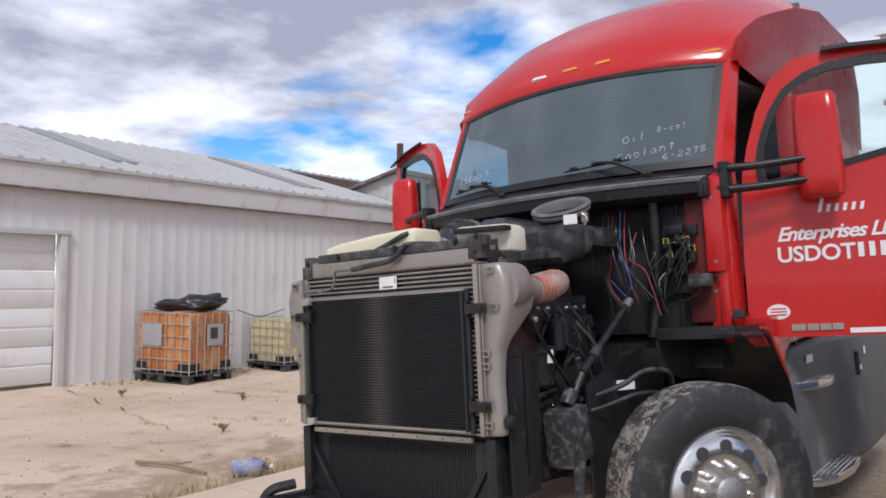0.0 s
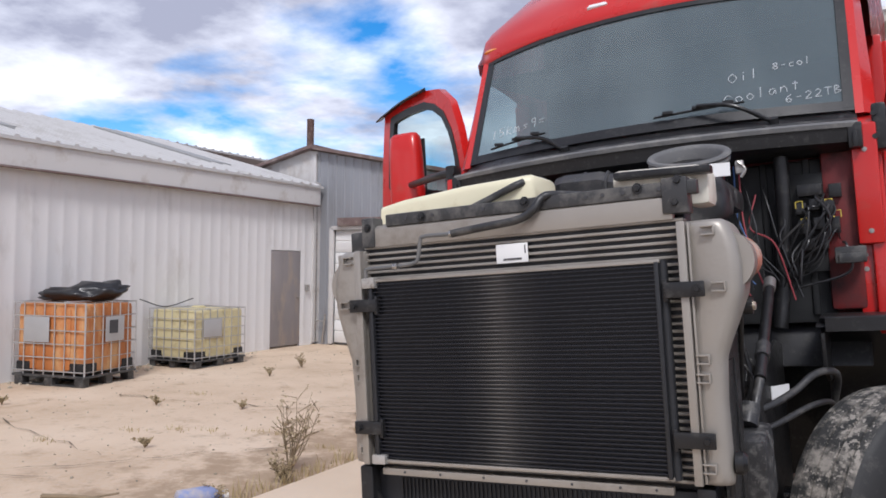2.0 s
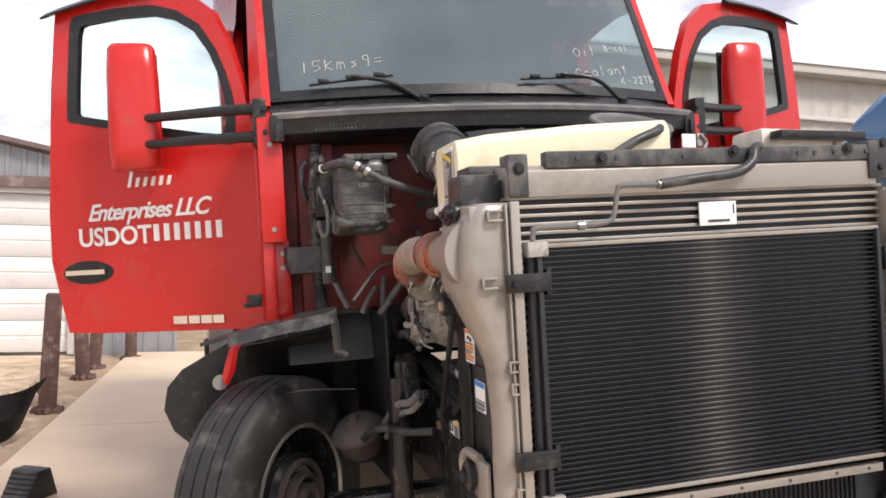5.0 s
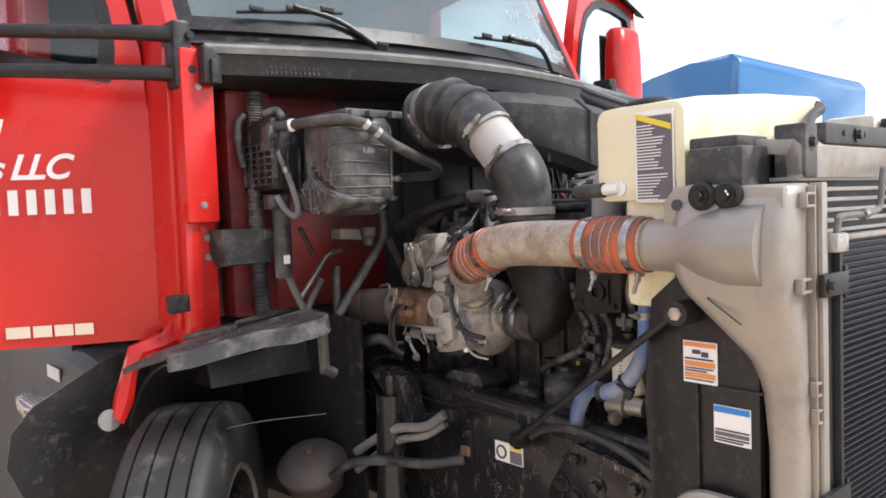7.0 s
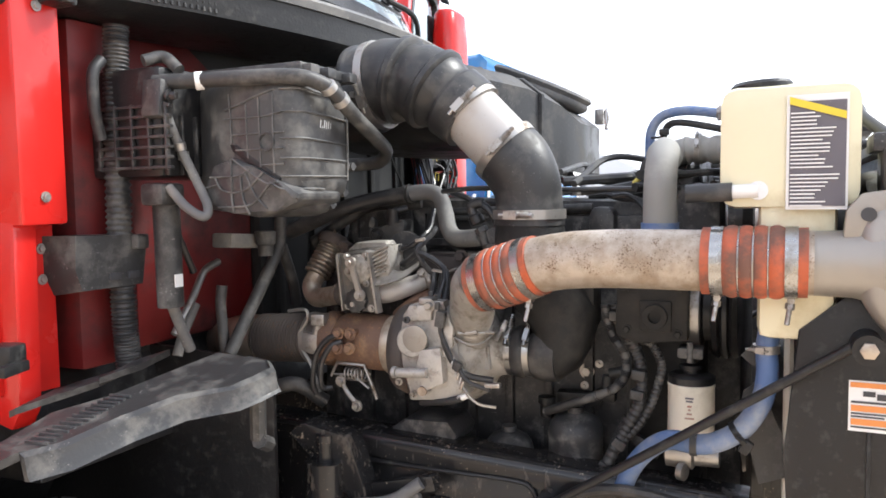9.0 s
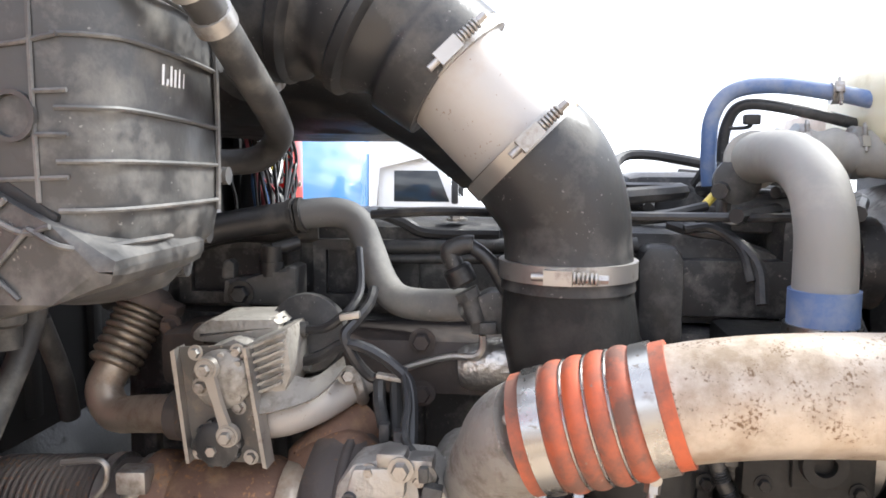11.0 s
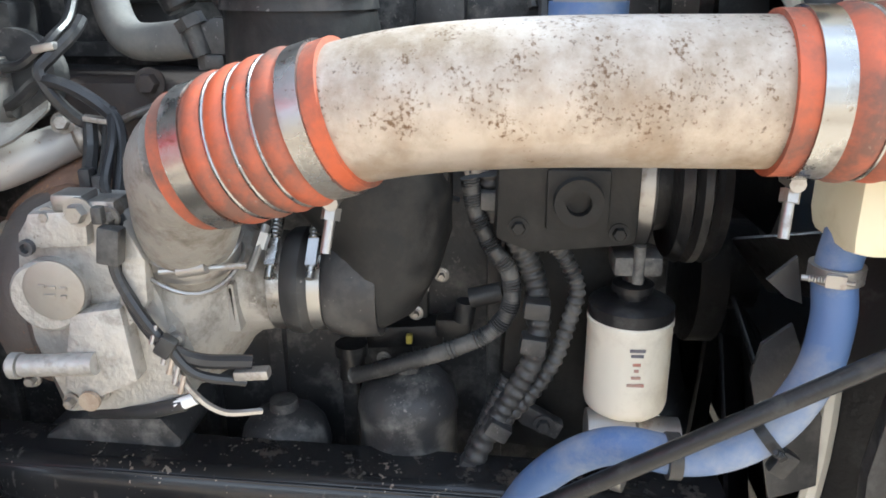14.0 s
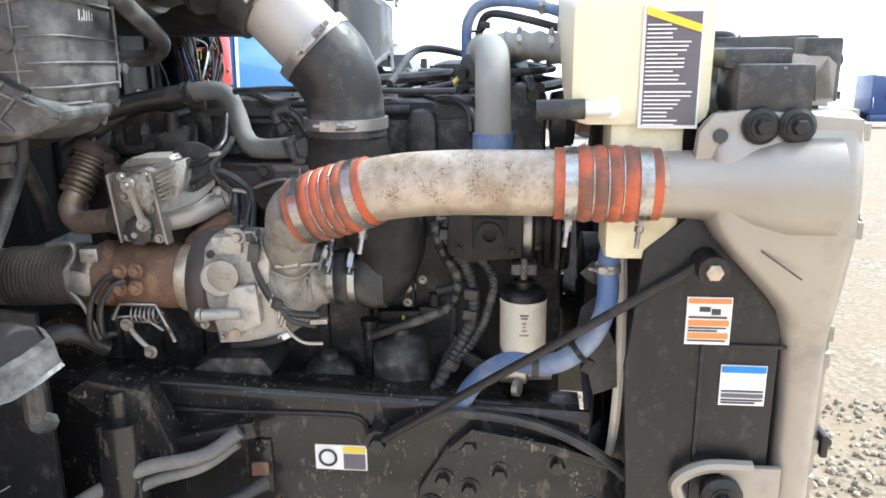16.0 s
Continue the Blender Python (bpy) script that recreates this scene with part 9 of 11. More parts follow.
lathe(bm, [(-0.020, 0.046), (0.0, 0.050), (0.012, 0.048), (0.016, 0.03)], (-0.370, 1.166, 1.458), (-1, 0, 0.15), 30)
part("round_plate", bm, BLACK_DUSTY, egr, "dark round housing behind the valve")
bm = BM()
prism(bm, [(1.214, 1.462), (1.166, 1.482), (1.160, 1.43), (1.170, 1.402), (1.214, 1.395)], "x", -0.456, -0.37, bev=0.008)
part("motor_body", bm, ALU_DIRTY, egr)
for k in range(7):
    bm = BM()
    a_, b_ = [(f[0] + 0.0008 * k, f[1] - 0.0095 * k) for f in ((1.211, 1.456), (1.166, 1.476))]
    prism(bm, [a_, (a_[0], a_[1] + 0.004), (b_[0], b_[1] + 0.004), b_], "x", -0.464, -0.45, bev=0.001)
    part("fin", bm, ALU_DIRTY, egr)
bm = BM()
panel(bm, [(1.292, 1.459), (1.209, 1.464), (1.187, 1.327), (1.278, 1.328)], [(1.254, 1.439), (1.222, 1.441), (1.218, 1.408), (1.248, 1.404)], lambda u, v, d: (-0.465 + d, u, v), 0.004)
gp = part("guard_plate", bm, STEEL_DARK, egr, "dark steel plate over the lever")
for q0, q1, q2, q3 in ((((1.209, 1.464)), ((1.205, 1.464)), ((1.184, 1.326)), ((1.189, 1.327))), (((1.293, 1.457)), ((1.288, 1.460)), ((1.275, 1.328)), ((1.279, 1.328)))):
    bm = BM()
    prism(bm, [q0, q1, q2, q3], "x", -0.478, -0.452)
    part("bent_edge", bm, STEEL, gp)
for q in ((-0.466, 1.268, 1.454), (-0.466, 1.219, 1.457), (-0.466, 1.206, 1.335), (-0.466, 1.267, 1.338), (-0.466, 1.219, 1.393), (-0.466, 1.215, 1.412)):
    bm = BM()
    bolt(bm, q, (-1, 0, 0), 0.006, 0.008)
    part("bolt", bm, STEEL, egr)
bm = BM()
lathe(bm, [(0, 0.034), (0.010, 0.034), (0.018, 0.026), (0.020, 0.012)], (-0.462, 1.237, 1.425), (-1, 0, 0), 26)
disc = part("disc", bm, ALU_DIRTY, egr)
for k in range(8):
    a = 2 * math.pi * k / 8
    bm = BM()
    lathe(bm, [(0, 0.005), (0.012, 0.004)], Vector((-0.466, 1.235, 1.426)) + Vector((0, 0.027 * math.cos(a), 0.027 * math.sin(a))), (-1, 0, 0), 8)
    part("stud", bm, ALU_DIRTY, disc)
l0, l1 = Vector((-0.488, 1.246, 1.442)), Vector((-0.488, 1.224, 1.367))
bm = BM()
dvec = l1 - l0
rings_to_faces(bm, [[l0 + dvec * f + Vector((dx, w * k, 0)) for dx, w in ((0.003, -0.0075), (-0.003, -0.006), (-0.003, 0.006), (0.003, 0.0075))] for f, k in ((0.0, 1.25), (0.15, 1.0), (0.5, 0.8), (0.85, 1.0), (1.0, 1.25))])
for p in (l0, l1):
    lathe(bm, [(0, 0.0135), (0.008, 0.0125)], p + Vector((0.004, 0, 0)), (-1, 0, 0), 20)
part("lever", bm, ALU, egr)
for p in (l0, l1, Vector((-0.472, 1.247, 1.345)), Vector((-0.478, 1.255, 1.420))):
    bm = BM()
    bolt(bm, p + Vector((-0.004, 0, 0)), (-1, 0, 0), 0.007, 0.009)
    part("lever_nut", bm, STEEL, egr)
bm = BM()
lathe(bm, [(0, 0.026), (0.014, 0.026), (0.018, 0.020)], (-0.464, 1.242, 1.352), (-1, 0, 0), 24)
for k in range(10):
    a = 2 * math.pi * k / 10
    box(bm, (-0.472, 1.242 + 0.025 * math.cos(a), 1.352 + 0.025 * math.sin(a)), (0.012, 0.007, 0.007), (math.degrees(a), 0, 0), bev=0.0015)
box(bm, (-0.470, 1.257, 1.344), (0.012, 0.035, 0.012), (20, 0, 0), bev=0.003)
part("lower_body", bm, BLACK_DUSTY, egr)
for q in ((-0.400, 1.174, 1.469), (-0.400, 1.171, 1.428)):
    bm = BM()
    p = Vector(q)
    cyl(bm, p + Vector((0, 0.045, 0)), p + Vector((0, 0.012, 0)), 0.0135, n=16)
    cyl(bm, p + Vector((0, 0.018, 0)), p + Vector((0, -0.016, 0)), 0.0095, n=14)
    lathe(bm, [(0, 0.0155), (0.004, 0.0155)], p + Vector((0, 0.012, 0)), (0, 1, 0), 16)
    part("plug", bm, BLACK_DUSTY, egr)
bm = BM()
tube(bm, [(-0.260, 1.432, 1.478), (-0.280, 1.446, 1.437), (-0.310, 1.461, 1.388)], lambda f: 0.029 + 0.0065 * abs(math.sin(f * math.pi * 10)) ** 0.6, 24, 90)
part("bellows_pipe", bm, BELLOWS, egr, "ribbed brown-grey steel bellows pipe", sharp=80)
bm = BM()
tube(bm, [(-0.310, 1.458, 1.392), (-0.325, 1.466, 1.361), (-0.340, 1.442, 1.335), (-0.360, 1.391, 1.342), (-0.390, 1.326, 1.356)], 0.0245, 20)
part("elbow_pipe", bm, TAN_PIPE, egr)
bm = BM()
lathe(bm, [(0, 0.028), (0.003, 0.032), (0.020, 0.032), (0.024, 0.027)], (-0.398, 1.330, 1.358), (-0.15, -1, 0), 26)
part("flange_ring", bm, RUST_DARK, egr)
bm = BM()
tube(bm, [(-0.425, 1.233, 1.366), (-0.420, 1.188, 1.367), (-0.410, 1.150, 1.378), (-0.385, 1.122, 1.389), (-0.360, 1.098, 1.399)], lambda f: 0.0245 - 0.006 * f * f, 22)
op = part("outlet_pipe", bm, WHITE_PIPE, egr, "pale bent outlet pipe")
bm = BM()
lathe(bm, [(0, 0.021), (0.004, 0.025), (0.011, 0.025), (0.015, 0.021)], (-0.375, 1.110, 1.392), (0.4, -1, 0.3), 24)
bolt(bm, (-0.392, 1.112, 1.412), (-1, -0.3, 0.2), 0.008, 0.016)
part("union_nut", bm, STEEL, op)
bm = BM()
sh0 = [(-0.445, 1.206, 1.417), (-0.440, 1.181, 1.428), (-0.430, 1.145, 1.419), (-0.410, 1.112, 1.440)]
sh1 = [(-0.474, 1.203, 1.386), (-0.470, 1.172, 1.392), (-0.455, 1.130, 1.406), (-0.425, 1.106, 1.432)]
rings_to_faces(bm, [[a, b, tuple(Vector(b) + Vector((0.003, 0, -0.002))), tuple(Vector(a) + Vector((0.003, 0, -0.002)))] for a, b in zip(spline(sh0, 4), spline(sh1, 4))])
part("heat_shield", bm, ALU_DIRTY, egr, "thin bent steel heat shield")
bm = BM()
lathe(bm, [(0, 0.040), (0.010, 0.042), (0.022, 0.038), (0.030, 0.028)], (-0.265, 1.439, 1.465), (0.35, -0.25, 0.9), 24)
box(bm, (-0.270, 1.396, 1.464), (0.03, 0.035, 0.02), (20, 0, 0), bev=0.005)
bolt(bm, (-0.290, 1.383, 1.445), (-1, 0, 0), 0.010, 0.02)
tube(bm, [(-0.280, 1.414, 1.478), (-0.280, 1.421, 1.506)], 0.004, 6)
part("pipe_clamp", bm, RUST_DARK, egr)
# bracket blocks on the head above the valve
bm = BM()
prism(bm, [(1.301, 1.481), (1.297, 1.513), (1.233, 1.516), (1.211, 1.534), (1.198, 1.531), (1.199, 1.478)], "x", -0.315, -0.26, bev=0.008)
hb2 = T("head_bracket", bm, BLACK_DUSTY, "dusty black bracket with a plug on the cylinder head")
bm = BM()
prism(bm, [(1.305, 1.513), (1.302, 1.535), (1.293, 1.540), (1.286, 1.533), (1.287, 1.512)], "x", -0.305, -0.285, bev=0.004)
part("tab", bm, BLACK_DUSTY, hb2)
bm = BM()
cyl(bm, (-0.300, 1.236, 1.518), (-0.300, 1.236, 1.537), 0.0165, n=16)
cyl(bm, (-0.300, 1.236, 1.535), (-0.300, 1.235, 1.558), 0.0145, n=12)
cyl(bm, (-0.300, 1.234, 1.552), (-0.280, 1.205, 1.560), 0.0095, n=12)
part("round_plug", bm, BLACK, hb2)
bm = BM()
bolt(bm, (-0.315, 1.273, 1.495), (-1, 0, 0), 0.012, 0.012)
part("bolt", bm, BLACK, hb2)

# wiring around the valve and turbocharger
for pts, r, m in (
        ([(-0.400, 1.169, 1.469), (-0.410, 1.136, 1.473), (-0.410, 1.116, 1.485), (-0.400, 1.101, 1.501), (-0.370, 1.100, 1.517), (-0.320, 1.113, 1.557)], 0.0055, WIRE_K),
        ([(-0.380, 1.081, 1.516), (-0.400, 1.083, 1.501), (-0.420, 1.097, 1.482), (-0.430, 1.105, 1.469), (-0.430, 1.095, 1.445), (-0.420, 1.079, 1.421), (-0.420, 1.067, 1.417)], 0.0065, WIRE_K),
        ([(-0.400, 1.168, 1.428), (-0.420, 1.133, 1.444), (-0.430, 1.104, 1.460), (-0.430, 1.075, 1.453), (-0.430, 1.047, 1.435), (-0.440, 1.028, 1.417), (-0.460, 1.022, 1.377), (-0.490, 1.018, 1.339), (-0.530, 1.000, 1.339), (-0.545, 0.989, 1.293), (-0.550, 0.968, 1.250), (-0.545, 0.936, 1.221), (-0.530, 0.885, 1.211)], 0.007, WIRE_K),
        ([(-0.430, 1.037, 1.433), (-0.460, 1.027, 1.404), (-0.490, 1.024, 1.370), (-0.540, 0.986, 1.349), (-0.550, 0.994, 1.314), (-0.555, 0.977, 1.275), (-0.555, 0.954, 1.239), (-0.550, 0.932, 1.208), (-0.530, 0.893, 1.190)], 0.005, WIRE_K),
        ([(-0.420, 1.067, 1.417), (-0.430, 1.065, 1.393), (-0.460, 1.054, 1.375)], 0.0075, BLACK_DUSTY),
        ([(-0.420, 1.047, 1.415), (-0.440, 1.043, 1.388), (-0.470, 1.037, 1.366)], 0.0075, BLACK_DUSTY),
        ([(-0.240, 0.717, 1.589), (-0.250, 0.683, 1.579), (-0.260, 0.643, 1.573), (-0.280, 0.612, 1.540), (-0.300, 0.609, 1.493)], 0.008, WIRE_K),
        ([(-0.260, 0.699, 1.583), (-0.260, 0.664, 1.584), (-0.270, 0.631, 1.560), (-0.290, 0.621, 1.520)], 0.006, WIRE_K),
        ([(-0.260, 0.771, 1.592), (-0.240, 0.711, 1.601), (-0.220, 0.664, 1.610)], 0.007, RUBBER),
        ([(-0.220, 1.110, 1.598), (-0.220, 1.073, 1.585), (-0.220, 1.036, 1.570), (-0.220, 0.938, 1.569)], 0.008, WIRE_K),
        ([(-0.30, 1.1, 1.60), (-0.31, 1.0, 1.606), (-0.28, 0.8, 1.60), (-0.28, 0.55, 1.60)], 0.006, WIRE_K)):
    bm = BM()
    tube(bm, pts, r, 8)
    T("cable", bm, m, "dusty black engine cable")
bm = BM()
box(bm, (-0.425, 1.052, 1.421), (0.012, 0.035, 0.006), (8, 0, 0), bev=0.002)
T("wire_bracket", bm, STEEL, "small steel wire bracket")
bm = BM()
box(bm, (-0.420, 1.101, 1.491), (0.010, 0.024, 0.008), (-10, 0, 0), bev=0.002)
T("wire_bracket", bm, STEEL, "small steel wire bracket")
for c, sz, a_ in (((-0.470, 1.051, 1.372), (0.014, 0.012, 0.022), 0), ((-0.480, 1.033, 1.368), (0.014, 0.012, 0.022), 0), ((-0.560, 0.995, 1.364), (0.010, 0.010, 0.016), 0), ((-0.560, 0.988, 1.337), (0.016, 0.020, 0.034), 10), ((-0.560, 0.952, 1.241), (0.012, 0.016, 0.020), 35), ((-0.535, 0.884, 1.202), (0.014, 0.034, 0.010), -5)):
    bm = BM()
    box(bm, c, sz, (a_, 0, 0), bev=0.003)
    T("cable_clip", bm, BLACK_DUSTY if sz[1] < 0.03 else STEEL, "small cable connector")
for k in range(6):
    bm = BM()
    p = Vector((-0.555, 0.961, 1.259)) + Vector((0, -0.004 * k, -0.010 * k))
    cyl(bm, p, p + Vector((-0.006, 0.004, -0.016)), 0.0026, n=8)
    T("small_stud", bm, TAN_PIPE if k % 2 else STEEL, "small steel stud at the compressor")

# charge pipe to the cooler with orange sleeves
PXC = -0.610
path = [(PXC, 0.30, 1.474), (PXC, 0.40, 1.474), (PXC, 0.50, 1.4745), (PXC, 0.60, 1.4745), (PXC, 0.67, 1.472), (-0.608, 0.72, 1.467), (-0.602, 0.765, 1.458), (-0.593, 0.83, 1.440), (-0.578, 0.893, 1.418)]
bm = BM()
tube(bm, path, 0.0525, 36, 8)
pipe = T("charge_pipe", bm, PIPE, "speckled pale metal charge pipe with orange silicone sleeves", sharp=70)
bm = BM()
tube(bm, [(-0.580, 0.888, 1.420), (-0.566, 0.908, 1.404), (-0.545, 0.922, 1.376), (-0.520, 0.934, 1.345), (-0.498, 0.944, 1.318)], lambda f: 0.0530 - 0.011 * f + 0.001 * math.sin(f * 11), 36, 8)
ee = part("elbow_end", bm, ALU_DIRTY, pipe, "grimy grey cast elbow end")
bm = BM()
lathe(bm, [(0, 0.006), (0.006, 0.005), (0.008, 0.003)], (-0.610, 0.911, 1.441), (-1, 0.3, 0.3), 14)
part("casting_nub", bm, ALU_CAST, ee)


def sleeve(p0, p1, r, bolted):
    """Silicone coupling: bulges between steel rings, a bright band near each end."""
    p0, p1 = Vector(p0), Vector(p1)
    ax = (p1 - p0)
    L_ = ax.length
    prof = [(0.0, r - 0.004), (0.0, r + 0.003)]
    n = 80
    for i in range(n + 1):
        f = i / n
        e = 0.0035
        if 0.22 < f < 0.78:
            e += 0.0042 * abs(math.sin(math.pi * (f - 0.22) / 0.56 * 4)) ** 0.7
        prof.append((f * L_, r + e))
    prof += [(L_, r + 0.003), (L_, r - 0.004)]
    bm = BM()
    lathe(bm, prof, p0, ax, 44)
    sl = part("silicone_sleeve", bm, ORANGE, pipe, "orange silicone sleeve with bulges", sharp=70)
    for side, f in enumerate((0.15, 0.85)):
        w = L_ * 0.12
        bm = BM()
        c = p0 + ax * f
        lathe(bm, [(-w / 2, r + 0.0030), (-w / 2, r + 0.0058), (w / 2, r + 0.0058), (w / 2, r + 0.0030)], c, ax, 44)
        part("steel_band", bm, BAND, sl)
        if side not in bolted:
            continue
        bm = BM()
        q = c + Vector((-0.012, 0, -1)).normalized() * (r + 0.008)
        tang = Vector((-0.35, 0.15, -1)).normalized()
        cyl(bm, q - tang * 0.006, q + tang * 0.042, 0.0042, n=10)
        lathe(bm, [(0, 0.0075), (0.010, 0.0075)], q + tang * 0.006, tang, 6)
        cyl(bm, q - Vector((0.012, 0, 0)), q + Vector((0.012, 0, 0)), 0.006, n=10)
        part("tee_bolt", bm, STEEL, sl)
    for f in (0.36, 0.50, 0.64):
        bm = BM()
        d, u, v = frame_of(ax)
        c = p0 + ax * f
        tube(bm, [c + (u * math.cos(a) + v * math.sin(a)) * (r + 0.0048) for a in np.linspace(0, 2 * math.pi, 41)], 0.0017, 6, smooth=False)
        part("wire_ring", bm, BAND, sl)
    return sl


sleeve((PXC, 0.308, 1.474), (PXC, 0.470, 1.474), 0.0535, (0, 1))
sleeve((-0.602, 0.762, 1.459), (-0.577, 0.896, 1.416), 0.0535, (0,))

# oil filter with cap, harness, fuel filters
FC = (-0.396, 0.512, 1.094)
bm = BM()
lathe(bm, [(0, 0.026), (0.003, 0.036), (0.010, 0.0435), (0.018, 0.0455), (0.108, 0.0452), (0.110, 0.0462), (0.115, 0.0462), (0.117, 0.0445)], FC, (0, 0, 1), 36)
fil = T("coolant_filter", bm, WHITE_TANK, "dirty white spin-on filter canister")
bm = BM()
lathe(bm, [(0.117, 0.0455), (0.130, 0.0452), (0.134, 0.040), (0.136, 0.016), (0.142, 0.016), (0.144, 0.022), (0.152, 0.022), (0.156, 0.012), (0.175, 0.011)], FC, (0, 0, 1), 32)
part("filter_head", bm, BLACK, fil)
bm = BM()
box(bm, (FC[0], FC[1], 1.272), (0.05, 0.05, 0.022), bev=0.006)
cyl(bm, (FC[0] - 0.024, FC[1], 1.255), (FC[0] - 0.024, FC[1], 1.295), 0.006)
part("head_block", bm, ENGINE, fil)
for z, w, m in ((1.188, 0.020, INK_GREY), (1.182, 0.016, INK_GREY), (1.172, 0.010, ORANGE_OLD), (1.165, 0.006, ORANGE_OLD), (1.157, 0.012, ORANGE_OLD), (1.148, 0.022, ORANGE_OLD)):
    bm = BM()
    box(bm, (FC[0] - 0.0456, FC[1] - 0.002, z), (0.0015, w * 0.8, 0.003))
    part("print_bar", bm, m, fil)
for pts, r, cnt in (([(-0.390, 0.664, 1.361), (-0.390, 0.659, 1.322), (-0.390, 0.634, 1.288), (-0.390, 0.618, 1.253), (-0.395, 0.610, 1.210), (-0.400, 0.614, 1.157), (-0.400, 0.636, 1.108), (-0.400, 0.662, 1.060), (-0.400, 0.689, 0.998)], 0.0125, 34),
                    ([(-0.385, 0.626, 1.287), (-0.390, 0.595, 1.283), (-0.390, 0.579, 1.261), (-0.395, 0.570, 1.234), (-0.395, 0.579, 1.191), (-0.400, 0.593, 1.150), (-0.400, 0.617, 1.108), (-0.400, 0.650, 1.069)], 0.0085, 30),
                    ([(-0.400, 0.685, 1.360), (-0.400, 0.679, 1.325), (-0.400, 0.664, 1.289), (-0.400, 0.643, 1.256), (-0.400, 0.641, 1.219), (-0.400, 0.661, 1.187), (-0.400, 0.704, 1.164), (-0.390, 0.765, 1.138), (-0.370, 0.823, 1.110)], 0.0095, 90),
                    ([(-0.380, 0.640, 1.121), (-0.385, 0.662, 1.073), (-0.385, 0.682, 1.020)], 0.010, 20)):
    bm = BM()
    tube(bm, pts, corrugated(r, cnt, 0.0012), 12, 24)
    T("harness_hose", bm, BLACK_DUSTY, "black corrugated wiring conduit", sharp=80)
for c, r in (((-0.410, 0.613, 1.220), 5), ((-0.410, 0.616, 1.178), 8), ((-0.405, 0.684, 1.015), 30), ((-0.400, 0.660, 1.337), 0), ((-0.410, 0.652, 1.071), 30)):
    bm = BM()
    box(bm, c, (0.024, 0.028, 0.020), (r, 0, 0), bev=0.004)
    T("cable_clip", bm, BLACK_DUSTY, "plastic harness clip")
for p0, p1 in (((-0.340, 0.687, 1.200), (-0.340, 0.650, 1.209)), ((-0.340, 0.691, 1.196), (-0.340, 0.694, 1.171))):
    bm = BM()
    cyl(bm, p0, p1, 0.012, n=12)
    T("stub_hose", bm, RUBBER, "short black stub hose on the block")
bm = BM()
prism(bm, [(0.641, 1.073), (0.626, 1.083), (0.574, 1.052), (0.583, 1.032), (0.625, 1.052)], "x", -0.372, -0.355, bev=0.004)
bolt(bm, (-0.373, 0.599, 1.055), (-1, 0, 0), 0.008, 0.009)
T("pump_bracket", bm, ENGINE, "flat cast bracket with a bolt above the rail")
for y, r, z0, z1 in ((0.762, 0.060, 0.93, 1.105), (0.918, 0.055, 0.92, 1.045)):
    bm = BM()
    h = z1 - z0
    lathe(bm, [(0, r), (h - 0.050, r), (h - 0.046, r * 1.03), (h - 0.036, r * 1.01), (h - 0.020, r * 0.94), (h - 0.008, r * 0.78), (h - 0.001, r * 0.55), (h + 0.002, 0.024), (h + 0.004, 0.018), (h + 0.016, 0.017), (h + 0.018, 0.0)], (-0.345, y, z0), (0, 0, 1), 36)
    T("fuel_filter", bm, ENGINE, "black screw-on fuel filter housing")
bm = BM()
cyl(bm, (-0.330, 0.833, 1.088), (-0.330, 0.831, 1.124), 0.016, n=16)
lathe(bm, [(0, 0.020), (0.014, 0.020), (0.016, 0.012)], (-0.330, 0.832, 1.119), (0, 0, 1), 18)
T("filler_plug", bm, BLACK, "black ribbed plug beside the fuel filter")
bm = BM()
prism(bm, [(1.180, 1.048), (1.152, 1.071), (1.042, 1.075), (1.019, 1.046), (1.026, 1.024), (1.226, 1.015)], "x", -0.42, -0.30, bev=0.008)
T("mount_plate", bm, ENGINE, "dark engine mount plate on the rail")
bm = BM()
lathe(bm, [(0, 0.030), (0.05, 0.032), (0.055, 0.024), (0.10, 0.022)], (-0.420, 0.555, 1.073), (0, -1, 0), 22)
lathe(bm, [(0, 0.017), (0.012, 0.017), (0.014, 0.010)], (-0.450, 0.527, 1.044), (-0.4, -1, 0), 14)
T("water_pump", bm, STEEL, "grey pump housing low on the engine")
bm = BM()
lathe(bm, [(0, 0.075), (0.034, 0.077), (0.038, 0.060), (0.052, 0.058), (0.056, 0.088), (0.066, 0.094), (0.070, 0.086), (0.076, 0.094), (0.084, 0.094), (0.088, 0.086), (0.094, 0.094), (0.104, 0.090), (0.106, 0.04)], (-0.33, 0.530, 1.345), (0, -1, 0), 40)
bp_ = T("belt_pulley", bm, BLACK, "black grooved belt pulley with a grey hub drum")
bm = BM()
lathe(bm, [(0.002, 0.0765), (0.003, 0.078), (0.031, 0.078), (0.032, 0.0765)], (-0.33, 0.530, 1.345), (0, -1, 0), 36, caps=False)
part("drum", bm, STEEL, bp_)
bm = BM()
lathe(bm, [(0, 0.07), (0.02, 0.08), (0.04, 0.07)], (-0.12, 0.42, 1.02), (0, 1, 0), 28)
part("lower_pulley", bm, STEEL, bp_)
